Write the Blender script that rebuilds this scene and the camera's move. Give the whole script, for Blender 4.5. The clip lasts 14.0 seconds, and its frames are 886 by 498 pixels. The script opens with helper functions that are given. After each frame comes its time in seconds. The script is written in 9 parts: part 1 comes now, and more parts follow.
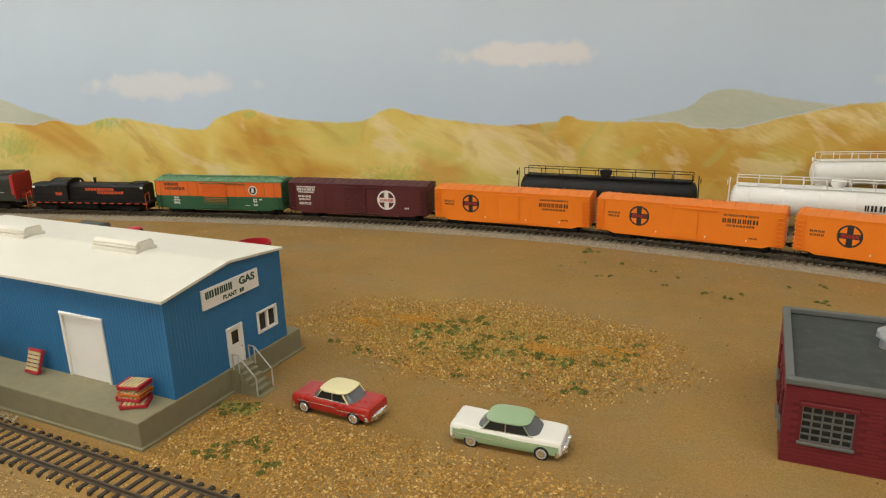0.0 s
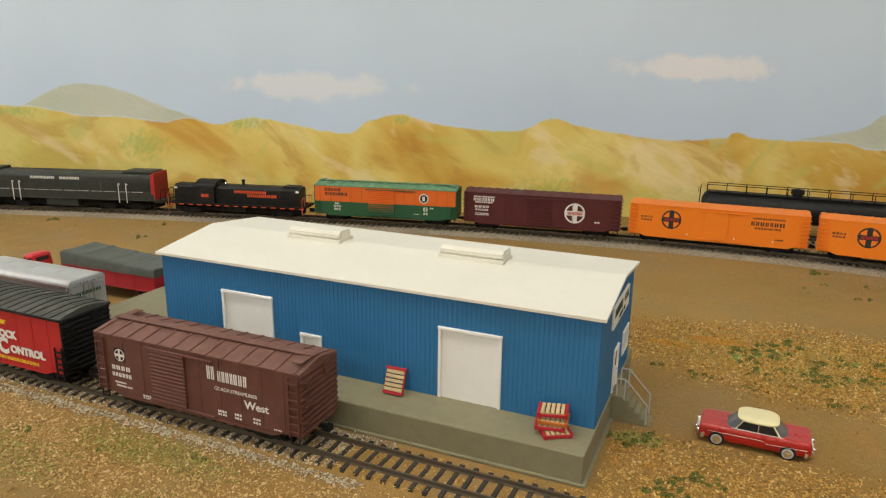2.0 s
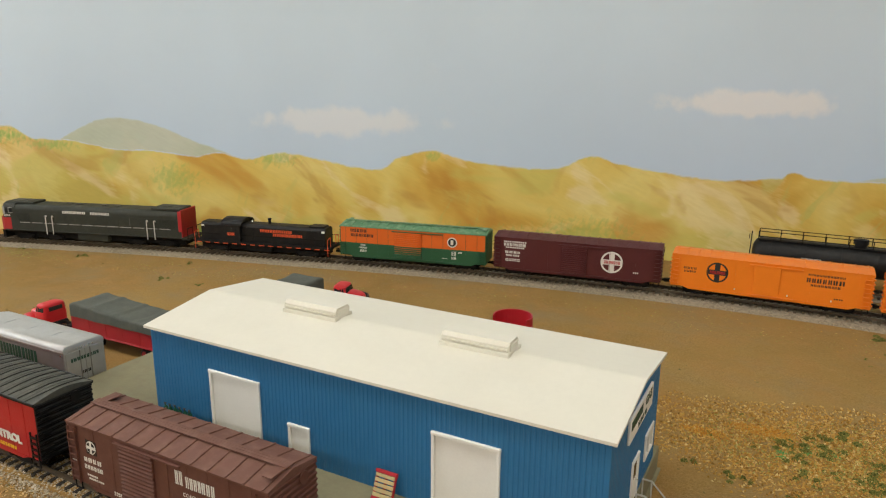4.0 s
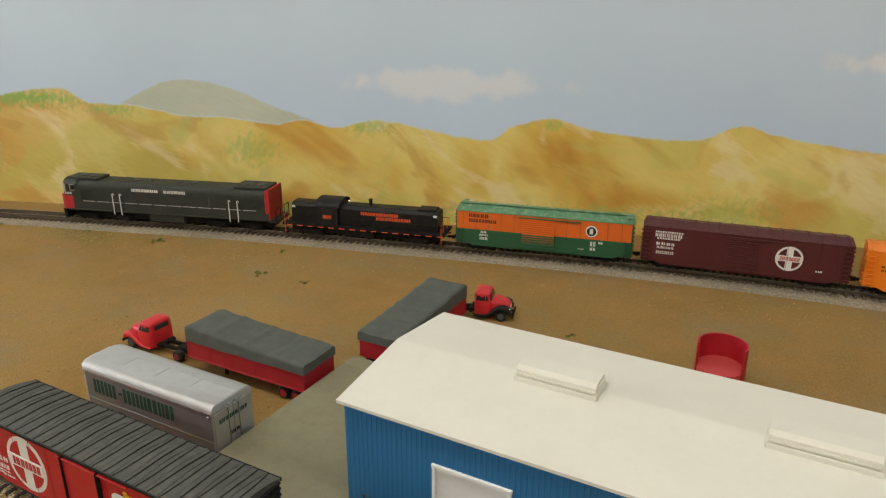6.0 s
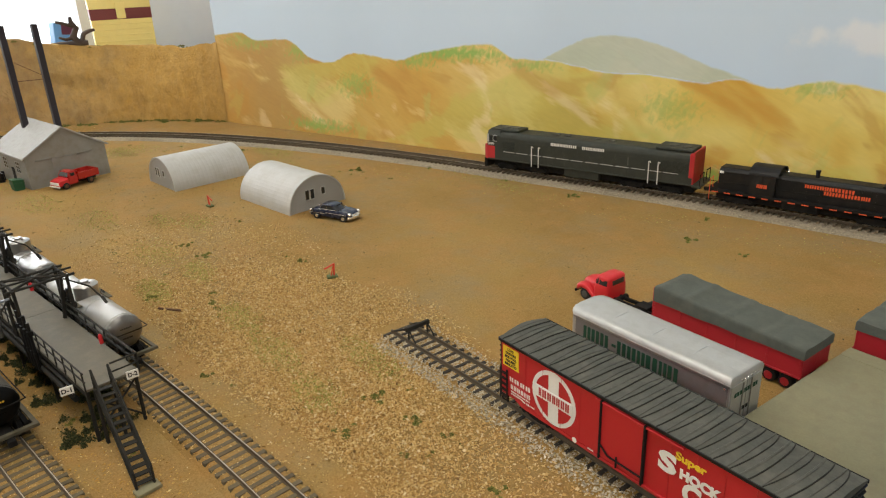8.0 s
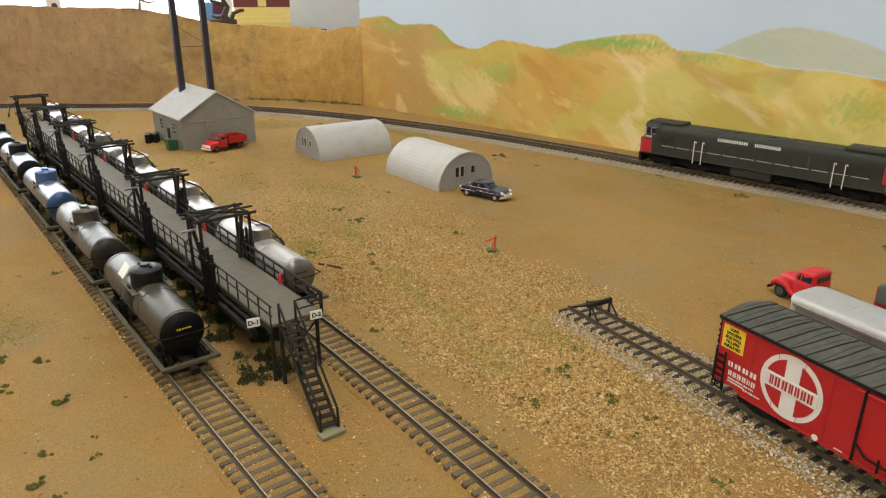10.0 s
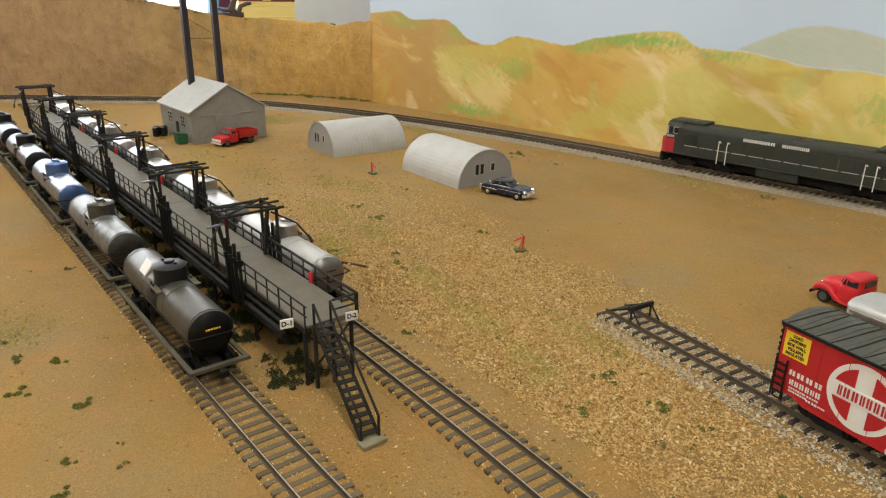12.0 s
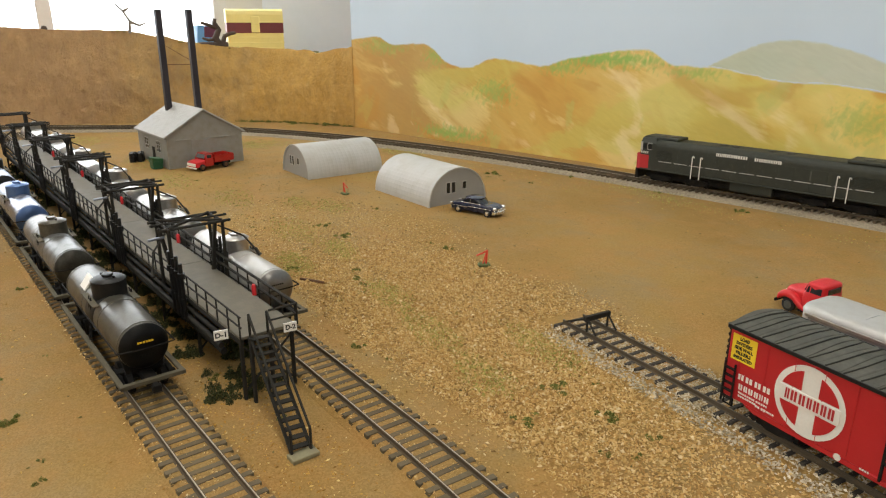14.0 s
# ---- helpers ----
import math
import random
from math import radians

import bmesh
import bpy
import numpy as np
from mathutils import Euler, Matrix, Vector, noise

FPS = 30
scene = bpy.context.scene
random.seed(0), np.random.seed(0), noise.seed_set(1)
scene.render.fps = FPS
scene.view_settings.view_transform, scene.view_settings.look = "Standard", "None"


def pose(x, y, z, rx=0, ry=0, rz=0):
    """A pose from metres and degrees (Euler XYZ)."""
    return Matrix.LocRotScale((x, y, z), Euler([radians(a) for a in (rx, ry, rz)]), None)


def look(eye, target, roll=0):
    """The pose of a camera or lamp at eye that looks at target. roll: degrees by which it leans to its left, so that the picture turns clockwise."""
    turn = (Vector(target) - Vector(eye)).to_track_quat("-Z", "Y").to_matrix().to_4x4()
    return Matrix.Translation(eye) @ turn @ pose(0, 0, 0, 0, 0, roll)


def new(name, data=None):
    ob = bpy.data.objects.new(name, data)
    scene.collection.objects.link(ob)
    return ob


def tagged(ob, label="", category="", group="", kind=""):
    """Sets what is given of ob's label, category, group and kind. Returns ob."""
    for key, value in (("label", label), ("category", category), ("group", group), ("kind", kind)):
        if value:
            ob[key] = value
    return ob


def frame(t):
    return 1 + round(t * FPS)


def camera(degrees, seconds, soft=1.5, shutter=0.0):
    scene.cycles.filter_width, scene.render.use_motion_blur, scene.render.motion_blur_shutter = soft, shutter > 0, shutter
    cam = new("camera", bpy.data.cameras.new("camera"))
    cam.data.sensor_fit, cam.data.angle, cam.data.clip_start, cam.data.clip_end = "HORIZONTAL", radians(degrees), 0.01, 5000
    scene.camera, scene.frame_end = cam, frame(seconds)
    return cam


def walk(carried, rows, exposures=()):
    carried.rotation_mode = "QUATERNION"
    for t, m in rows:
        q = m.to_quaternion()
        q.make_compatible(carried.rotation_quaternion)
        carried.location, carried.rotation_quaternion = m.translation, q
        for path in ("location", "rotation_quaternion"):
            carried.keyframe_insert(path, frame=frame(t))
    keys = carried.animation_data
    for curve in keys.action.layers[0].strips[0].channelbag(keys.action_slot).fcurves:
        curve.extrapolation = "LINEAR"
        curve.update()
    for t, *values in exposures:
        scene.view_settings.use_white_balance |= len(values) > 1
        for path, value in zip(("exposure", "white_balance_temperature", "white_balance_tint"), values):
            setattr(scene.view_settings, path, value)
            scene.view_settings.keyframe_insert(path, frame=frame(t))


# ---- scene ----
# ---- camera and walk ----
cam = camera(65.2, 14.0, 1.2)
PATH = [
    (0, (-0.0055, 0.0003, 0.2069), (-0.4240, 0.8653, -0.0698), -1.62),
    (0.5, (-0.0425, 0.0272, 0.2052), (-0.5010, 0.8697, -0.0774), -1.29),
    (1, (-0.1078, -0.0074, 0.1890), (-0.5662, 0.8383, -0.0843), 0.15),
    (1.5, (-0.2052, -0.0504, 0.1865), (-0.6142, 0.8158, -0.1005), 1.05),
    (2, (-0.2479, -0.0707, 0.1983), (-0.6332, 0.8156, -0.0585), 0.68),
    (2.5, (-0.2418, -0.0726, 0.2098), (-0.6086, 0.8304, -0.0141), 0.44),
    (5, (-0.2451, 0.0186, 0.2473), (-0.7494, 0.8373, -0.0273), 0.03),
    (5.5, (-0.3355, 0.0170, 0.2565), (-0.8054, 0.8432, -0.0542), 0.55),
    (6, (-0.4130, 0.0284, 0.2551), (-0.8659, 0.8553, -0.0780), 0.14),
    (6.5, (-0.4488, 0.0233, 0.2503), (-0.9451, 0.8134, -0.1094), -0.59),
    (7, (-0.4811, -0.0120, 0.2515), (-1.0982, 0.6766, -0.1292), -2.18),
    (7.5, (-0.5016, -0.0238, 0.2466), (-1.2067, 0.5755, -0.1325), -2.77),
    (8, (-0.5191, -0.0372, 0.2447), (-1.2793, 0.4973, -0.1245), -2.39),
    (8.5, (-0.5316, -0.0542, 0.2415), (-1.3316, 0.4274, -0.1164), -1.83),
    (9, (-0.5470, -0.0707, 0.2257), (-1.3764, 0.3636, -0.1258), -1.14),
    (9.2, (-0.5519, -0.0737, 0.2176), (-1.3847, 0.3543, -0.1333), -0.66),
    (11.3, (-0.5895, -0.0917, 0.1999), (-1.4156, 0.3508, -0.1490), 1.17),
    (11.5, (-0.5914, -0.0915, 0.1995), (-1.4182, 0.3489, -0.1504), 1.09),
    (12, (-0.5966, -0.0974, 0.1974), (-1.4251, 0.3400, -0.1523), 0.98),
    (12.5, (-0.5965, -0.0964, 0.1966), (-1.4265, 0.3378, -0.1534), 0.74),
    (13, (-0.5886, -0.0896, 0.1939), (-1.4157, 0.3517, -0.1543), 0.54),
    (13.5, (-0.5890, -0.0665, 0.1832), (-1.4181, 0.3848, -0.1468), 0.31),
    (14, (-0.5863, -0.0678, 0.1833), (-1.4284, 0.3748, -0.1250), 0.11),]
EXPOSURES = [(0.0, 0.0), (2.5, -0.02), (5.0, -0.16), (6.5, -0.30), (7.0, -0.31), (7.5, -0.17), (9.0, -0.03), (12.5, 0.0), (14.0, -0.02)]
walk(cam, [(t, look(eye, target, roll)) for t, eye, target, roll in PATH], EXPOSURES)

# ---- light ----
world = bpy.data.worlds.new("world")
scene.world = world
world.use_nodes = True
wn = world.node_tree
sky = wn.nodes.new("ShaderNodeTexSky")
sky.sky_type, sky.sun_disc = "NISHITA", False
sky.sun_elevation, sky.sun_rotation = radians(40), radians(250)
wn.links.new(sky.outputs[0], wn.nodes["Background"].inputs[0])
wn.nodes["Background"].inputs[1].default_value = 0.1


def area(name, x, y, z, sx, sy, watts, colour, rx=0, ry=0, rz=0):
    lamp = bpy.data.lights.new(name, "AREA")
    lamp.shape, lamp.size, lamp.size_y, lamp.energy, lamp.color = "RECTANGLE", sx, sy, watts, colour
    ob = new(name, lamp)
    ob.matrix_world = pose(x, y, z, rx, ry, rz)
    return ob


TUBE = (1.0, 0.965, 0.885)
area("ceiling_tube_or_fill_light", -0.55, -0.1, 1.36, 1.25, 0.16, 7.7, TUBE, rz=8)
area("ceiling_tube_or_fill_light", -1.75, -0.1, 1.36, 1.25, 0.16, 5.9, TUBE, rz=8)
# added fill lamp without a known fixture, brightens the west sky panel
area("ceiling_tube_or_fill_light", -2.3, 0.78, 1.36, 0.6, 0.16, 4.6, TUBE, rz=-60)
area("ceiling_tube_or_fill_light", 0.6, 0.0, 1.36, 1.25, 0.16, 6.6, TUBE, rz=8)
area("ceiling_tube_or_fill_light", -0.9, -1.75, 1.34, 1.25, 0.16, 10.0, TUBE, 30)
area("ceiling_tube_or_fill_light", 0.5, -1.75, 1.34, 1.25, 0.16, 7.5, TUBE, 30)
area("window_daylight", -3.02, -0.35, 0.62, 1.75, 0.75, 16.0, (0.86, 0.93, 1.0), 90, 0, 90 + 180)


# ---- materials ----
def mat(name, col, rough=0.6, metal=0.0, var=0.18, scale=90.0, bump=0.15, dirt=None, amount=0.0, spec=0.4, rand=0.0, coat=0.0):
    """A painted or moulded surface: colour varied at two sizes, dirt in patches, fine relief."""
    m = bpy.data.materials.new(name)
    m.use_nodes = True
    n, k = m.node_tree.nodes, m.node_tree.links
    b = n["Principled BSDF"]
    tc = n.new("ShaderNodeTexCoord")
    a, c = n.new("ShaderNodeTexNoise"), n.new("ShaderNodeTexNoise")
    for t, s in ((a, scale), (c, scale * 9)):
        t.inputs["Scale"].default_value, t.inputs["Detail"].default_value, t.inputs["Roughness"].default_value = s, 4, 0.6
        k.new(tc.outputs["Object"], t.inputs["Vector"])
    mean = n.new("ShaderNodeMath")
    mean.operation = "MULTIPLY_ADD"
    mean.inputs[1].default_value, mean.inputs[2].default_value = 0.45, 0.0
    k.new(c.outputs[0], mean.inputs[0])
    both = n.new("ShaderNodeMath")
    both.operation = "MULTIPLY_ADD"
    both.inputs[1].default_value = 0.55
    k.new(a.outputs[0], both.inputs[0]), k.new(mean.outputs[0], both.inputs[2])
    ramp = n.new("ShaderNodeMapRange")
    ramp.inputs[1].default_value, ramp.inputs[2].default_value = 0.3, 0.7
    ramp.inputs[3].default_value, ramp.inputs[4].default_value = 1 - var, 1 + var
    k.new(both.outputs[0], ramp.inputs[0])
    out = ramp.outputs[0]
    if rand:
        info = n.new("ShaderNodeObjectInfo")
        geo = n.new("ShaderNodeNewGeometry")
        add = n.new("ShaderNodeMath")
        add.operation = "ADD"
        k.new(info.outputs["Random"], add.inputs[0]), k.new(geo.outputs["Random Per Island"], add.inputs[1])
        mr = n.new("ShaderNodeMapRange")
        mr.inputs[1].default_value, mr.inputs[2].default_value = 0.0, 2.0
        mr.inputs[3].default_value, mr.inputs[4].default_value = 1 - rand, 1 + rand
        k.new(add.outputs[0], mr.inputs[0])
        mul = n.new("ShaderNodeMath")
        mul.operation = "MULTIPLY"
        k.new(out, mul.inputs[0]), k.new(mr.outputs[0], mul.inputs[1])
        out = mul.outputs[0]
    shade = n.new("ShaderNodeVectorMath")
    shade.operation = "SCALE"
    shade.inputs[0].default_value = col
    k.new(out, shade.inputs["Scale"])
    base = shade.outputs[0]
    if dirt:
        d = n.new("ShaderNodeTexNoise")
        d.inputs["Scale"].default_value, d.inputs["Detail"].default_value = scale * 1.7, 6
        off = n.new("ShaderNodeVectorMath")
        off.inputs[1].default_value = (3.1, 7.7, 1.3)
        k.new(tc.outputs["Object"], off.inputs[0]), k.new(off.outputs[0], d.inputs["Vector"])
        dm = n.new("ShaderNodeMapRange")
        dm.inputs[1].default_value, dm.inputs[2].default_value, dm.inputs[4].default_value = 0.45, 0.72, amount
        k.new(d.outputs[0], dm.inputs[0])
        mix = n.new("ShaderNodeMix")
        mix.data_type = "RGBA"
        mix.inputs[7].default_value = (*dirt, 1)
        k.new(dm.outputs[0], mix.inputs[0]), k.new(base, mix.inputs[6])
        base = mix.outputs[2]
    k.new(base, b.inputs["Base Color"])
    rr = n.new("ShaderNodeMapRange")
    rr.inputs[1].default_value, rr.inputs[2].default_value = 0.3, 0.7
    rr.inputs[3].default_value, rr.inputs[4].default_value = max(0.03, rough - 0.08), min(1, rough + 0.08)
    k.new(a.outputs[0], rr.inputs[0]), k.new(rr.outputs[0], b.inputs["Roughness"])
    b.inputs["Metallic"].default_value, b.inputs["Specular IOR Level"].default_value = metal, spec
    b.inputs["Coat Weight"].default_value = coat
    if bump:
        bp = n.new("ShaderNodeBump")
        bp.inputs["Strength"].default_value, bp.inputs["Distance"].default_value = bump, 0.0006
        k.new(c.outputs[0], bp.inputs["Height"]), k.new(bp.outputs[0], b.inputs["Normal"])
    return m


def sandy(name, tones, grain=700.0, patch=7.0, bump=0.5, dist=0.0012, cells=True, tall=1.0, deep=0.62, washes=()):
    """Loose ground cover: tones in patches and blotches, with single grains; washes: axis, from, to, colour, strength."""
    m = bpy.data.materials.new(name)
    m.use_nodes = True
    n, k = m.node_tree.nodes, m.node_tree.links
    b = n["Principled BSDF"]
    b.inputs["Roughness"].default_value, b.inputs["Specular IOR Level"].default_value = 0.95, 0.15
    tc = n.new("ShaderNodeTexCoord")

    def cloud(scale, detail, rough=0.55, shift=(0, 0, 0)):
        t, mp = n.new("ShaderNodeTexNoise"), n.new("ShaderNodeMapping")
        t.inputs["Scale"].default_value, t.inputs["Detail"].default_value, t.inputs["Roughness"].default_value = scale, detail, rough
        mp.inputs["Location"].default_value, mp.inputs["Scale"].default_value = shift, (1, 1, tall)
        k.new(tc.outputs["Object"], mp.inputs[0]), k.new(mp.outputs[0], t.inputs["Vector"])
        return t.outputs[0]

    if cells:
        v, sep = n.new("ShaderNodeTexVoronoi"), n.new("ShaderNodeSeparateColor")
        v.inputs["Scale"].default_value = grain
        k.new(tc.outputs["Object"], v.inputs["Vector"]), k.new(v.outputs["Color"], sep.inputs[0])
        fine, relief = sep.outputs[0], cloud(grain * 0.6, 3)
    else:
        fine = relief = cloud(grain, 8, 0.72)
    r1, r2 = n.new("ShaderNodeValToRGB"), n.new("ShaderNodeValToRGB")
    for r, (lo, hi), (p, q) in ((r1, tones[:2], (0.36, 0.64)), (r2, tones[2:4], (0.1, 0.9) if cells else (0.36, 0.66))):
        r.color_ramp.elements[0].color, r.color_ramp.elements[1].color = (*lo, 1), (*hi, 1)
        r.color_ramp.elements[0].position, r.color_ramp.elements[1].position = p, q
    k.new(cloud(patch, 6), r1.inputs[0]), k.new(fine, r2.inputs[0])
    base = r1.outputs[0]
    for i, col in enumerate(tones[4:]):
        mask, mix = n.new("ShaderNodeMapRange"), n.new("ShaderNodeMix")
        mask.inputs[1].default_value, mask.inputs[2].default_value, mask.inputs[4].default_value = 0.45, 0.66, 0.85
        k.new(cloud(patch * (2.2 + 1.7 * i), 9, 0.68, (3.0 + 5 * i, 1.0, 2.0)), mask.inputs[0])
        mix.data_type = "RGBA"
        mix.inputs[7].default_value = (*col, 1)
        k.new(mask.outputs[0], mix.inputs[0]), k.new(base, mix.inputs[6])
        base = mix.outputs[2]
    for axis, u0, u1, col, amount in washes:
        sep_at, at, wob, mask, mix = n.new("ShaderNodeSeparateXYZ"), n.new("ShaderNodeMath"), cloud(patch * 1.5, 5, 0.6, (1.0, 7.0, 4.0)), n.new("ShaderNodeMapRange"), n.new("ShaderNodeMix")
        at.operation, at.inputs[1].default_value = "MULTIPLY_ADD", 0.30
        k.new(tc.outputs["Object"], sep_at.inputs[0]), k.new(wob, at.inputs[0]), k.new(sep_at.outputs[axis], at.inputs[2])
        mask.interpolation_type, mix.data_type = "SMOOTHSTEP", "RGBA"
        mask.inputs[1].default_value, mask.inputs[2].default_value, mask.inputs[4].default_value = u0 + 0.15, u1 + 0.15, amount
        mix.inputs[7].default_value = (*col, 1)
        k.new(at.outputs[0], mask.inputs[0]), k.new(mask.outputs[0], mix.inputs[0]), k.new(base, mix.inputs[6])
        base = mix.outputs[2]
    mm = n.new("ShaderNodeMapRange")
    mm.inputs[1].default_value, mm.inputs[2].default_value, mm.inputs[3].default_value, mm.inputs[4].default_value = 0.3, 0.7, 0.08, deep
    k.new(cloud(patch * 9, 7, 0.65), mm.inputs[0])
    mix = n.new("ShaderNodeMix")
    mix.data_type = "RGBA"
    k.new(mm.outputs[0], mix.inputs[0]), k.new(base, mix.inputs[6]), k.new(r2.outputs[0], mix.inputs[7])
    k.new(mix.outputs[2], b.inputs["Base Color"])
    bp = n.new("ShaderNodeBump")
    bp.inputs["Strength"].default_value, bp.inputs["Distance"].default_value = bump, dist
    k.new(relief, bp.inputs["Height"]), k.new(bp.outputs[0], b.inputs["Normal"])
    return m


def chips(name, tones):
    """Loose flakes, each of one tone."""
    m = bpy.data.materials.new(name)
    m.use_nodes = True
    n, k = m.node_tree.nodes, m.node_tree.links
    b = n["Principled BSDF"]
    b.inputs["Roughness"].default_value, b.inputs["Specular IOR Level"].default_value = 0.9, 0.2
    geo, r = n.new("ShaderNodeNewGeometry"), n.new("ShaderNodeValToRGB")
    while len(r.color_ramp.elements) < len(tones):
        r.color_ramp.elements.new(0.5)
    for i, (p, c) in enumerate(tones):
        r.color_ramp.elements[i].position, r.color_ramp.elements[i].color = p, (*c, 1)
    k.new(geo.outputs["Random Per Island"], r.inputs[0]), k.new(r.outputs[0], b.inputs["Base Color"])
    return m


def glow(name, col, strength):
    m = bpy.data.materials.new(name)
    m.use_nodes = True
    b = m.node_tree.nodes["Principled BSDF"]
    b.inputs["Base Color"].default_value = (*col, 1)
    b.inputs["Emission Color"].default_value, b.inputs["Emission Strength"].default_value = (*col, 1), strength
    return m


SAND = sandy("sand", [(0.250, 0.147, 0.040), (0.328, 0.207, 0.064), (0.130, 0.076, 0.022), (0.47, 0.318, 0.13), (0.258, 0.185, 0.089), (0.345, 0.187, 0.057)], 1300, 5, 0.6, 0.0011, deep=0.28)
BALLAST = sandy("ballast", [(0.235, 0.195, 0.138), (0.315, 0.262, 0.188), (0.125, 0.103, 0.073), (0.40, 0.34, 0.25)], 700, 12, 0.8, 0.0012)
FLAKES = chips("straw_flakes", [(0.0, (0.19, 0.105, 0.022)), (0.2, (0.355, 0.185, 0.038)), (0.5, (0.48, 0.268, 0.058)), (0.85, (0.55, 0.342, 0.098)), (1.0, (0.68, 0.51, 0.22))])
FLAKES_PALE = chips("pale_straw_flakes", [(0.0, (0.20, 0.117, 0.042)), (0.1, (0.38, 0.228, 0.078)), (0.4, (0.505, 0.315, 0.110)), (0.7, (0.575, 0.395, 0.165)), (0.9, (0.61, 0.445, 0.205)), (1.0, (0.70, 0.56, 0.335))])
TURF = chips("yellow_green_turf", [(0.0, (0.20, 0.19, 0.045)), (0.5, (0.33, 0.30, 0.075)), (1.0, (0.42, 0.37, 0.115))])
SPECKS = chips("dark_specks", [(0.0, (0.06, 0.06, 0.025)), (0.5, (0.13, 0.10, 0.04)), (1.0, (0.2, 0.17, 0.06))])
FOAM = chips("green_foam", [(0.0, (0.065, 0.078, 0.015)), (0.5, (0.145, 0.15, 0.032)), (1.0, (0.25, 0.235, 0.062))])
FOAM_B = chips("bright_green_foam", [(0.0, (0.07, 0.2, 0.05)), (0.5, (0.14, 0.32, 0.1)), (1.0, (0.2, 0.3, 0.06))])
STONES = chips("ballast_grains", [(0.0, (0.26, 0.215, 0.142)), (0.4, (0.42, 0.355, 0.245)), (0.8, (0.52, 0.45, 0.325)), (1.0, (0.62, 0.55, 0.425))])
STONES_MAIN = chips("main_line_ballast_grains", [(0.0, (0.22, 0.175, 0.115)), (0.4, (0.34, 0.275, 0.185)), (0.8, (0.41, 0.335, 0.23)), (1.0, (0.50, 0.425, 0.31))])
TIE = mat("tie_brown", (0.034, 0.028, 0.022), 0.85, rand=0.35, dirt=(0.1, 0.075, 0.05), amount=0.4)
TIE_MAIN = mat("tie_weathered", (0.112, 0.087, 0.058), 0.88, rand=0.35, dirt=(0.17, 0.125, 0.08), amount=0.5, spec=0.2)
TIE_GREY = mat("tie_olive", (0.128, 0.104, 0.066), 0.9, rand=0.35, dirt=(0.19, 0.135, 0.075), amount=0.45, spec=0.15)
RAIL = mat("rail_steel", (0.46, 0.41, 0.33), 0.4, 0.5, dirt=(0.24, 0.19, 0.13), amount=0.4)
RAIL_DARK = mat("rail_weathered", (0.085, 0.066, 0.043), 0.7, 0.0, dirt=(0.12, 0.08, 0.045), amount=0.5, spec=0.2)
BLUE = mat("blue_siding", (0.028, 0.160, 0.345), 0.5, var=0.08)
CREAM = mat("cream_roof", (0.70, 0.675, 0.58), 0.55, var=0.03, scale=30, dirt=(0.64, 0.60, 0.50), amount=0.2, bump=0.05)
WHITE = mat("white_plastic", (0.82, 0.81, 0.765), 0.5, var=0.04)
CONCRETE = mat("concrete_grey", (0.232, 0.212, 0.126), 0.85, var=0.1, dirt=(0.2, 0.16, 0.1), amount=0.4)
BLACK = mat("black_paint", (0.008, 0.008, 0.008), 0.5, var=0.3, dirt=(0.028, 0.024, 0.020), amount=0.35, spec=0.28)
SILL = mat("sill_olive_grey", (0.095, 0.084, 0.058), 0.8, var=0.2, dirt=(0.15, 0.12, 0.08), amount=0.5, spec=0.15)
SOOT = mat("underframe_black", (0.010, 0.0095, 0.009), 0.8, var=0.3, dirt=(0.032, 0.025, 0.019), amount=0.45, spec=0.16)
GREY_RACK = mat("rack_grey", (0.023, 0.0215, 0.0185), 0.75, var=0.25, dirt=(0.05, 0.043, 0.033), amount=0.4, spec=0.16)
DECK = mat("rack_deck", (0.125, 0.112, 0.083), 0.75, var=0.15, dirt=(0.18, 0.15, 0.11), amount=0.45)
BROWN = mat("boxcar_brown", (0.118, 0.043, 0.030), 0.6, var=0.1, dirt=(0.2, 0.1, 0.07), amount=0.25)
BROWN_ROOF = mat("boxcar_roof_brown", (0.145, 0.064, 0.046), 0.7, var=0.15, dirt=(0.25, 0.14, 0.1), amount=0.4)
MAROON = mat("boxcar_maroon", (0.085, 0.016, 0.017), 0.5, var=0.1)
SFRED = mat("boxcar_red", (0.44, 0.018, 0.022), 0.42, var=0.06)
GREYROOF = mat("roof_grey", (0.068, 0.069, 0.058), 0.7, var=0.25, dirt=(0.12, 0.115, 0.095), amount=0.55)
ORANGE = mat("reefer_orange", (0.82, 0.21, 0.012), 0.42, var=0.05)
GNORANGE = mat("boxcar_orange", (0.72, 0.14, 0.018), 0.45, var=0.06)
GNGREEN = mat("boxcar_green", (0.022, 0.095, 0.042), 0.5, var=0.08)
GNROOF = mat("green_roof", (0.10, 0.24, 0.12), 0.5, var=0.15, dirt=(0.3, 0.42, 0.27), amount=0.6)
LOCO = mat("loco_dark_grey", (0.033, 0.037, 0.029), 0.6, var=0.12, dirt=(0.058, 0.056, 0.043), amount=0.35, spec=0.3)
SCARLET = mat("scarlet_nose", (0.42, 0.022, 0.025), 0.5, var=0.1)
LETTER = mat("white_lettering", (0.72, 0.71, 0.66), 0.6, var=0.08, bump=0)
LETTER_RED = mat("orange_lettering", (0.72, 0.10, 0.03), 0.6, var=0.08, bump=0)
LETTER_BLACK = mat("black_lettering", (0.02, 0.02, 0.02), 0.6, var=0.08, bump=0)
LETTER_GREEN = mat("green_lettering", (0.009, 0.06, 0.034), 0.5, var=0.08, bump=0)
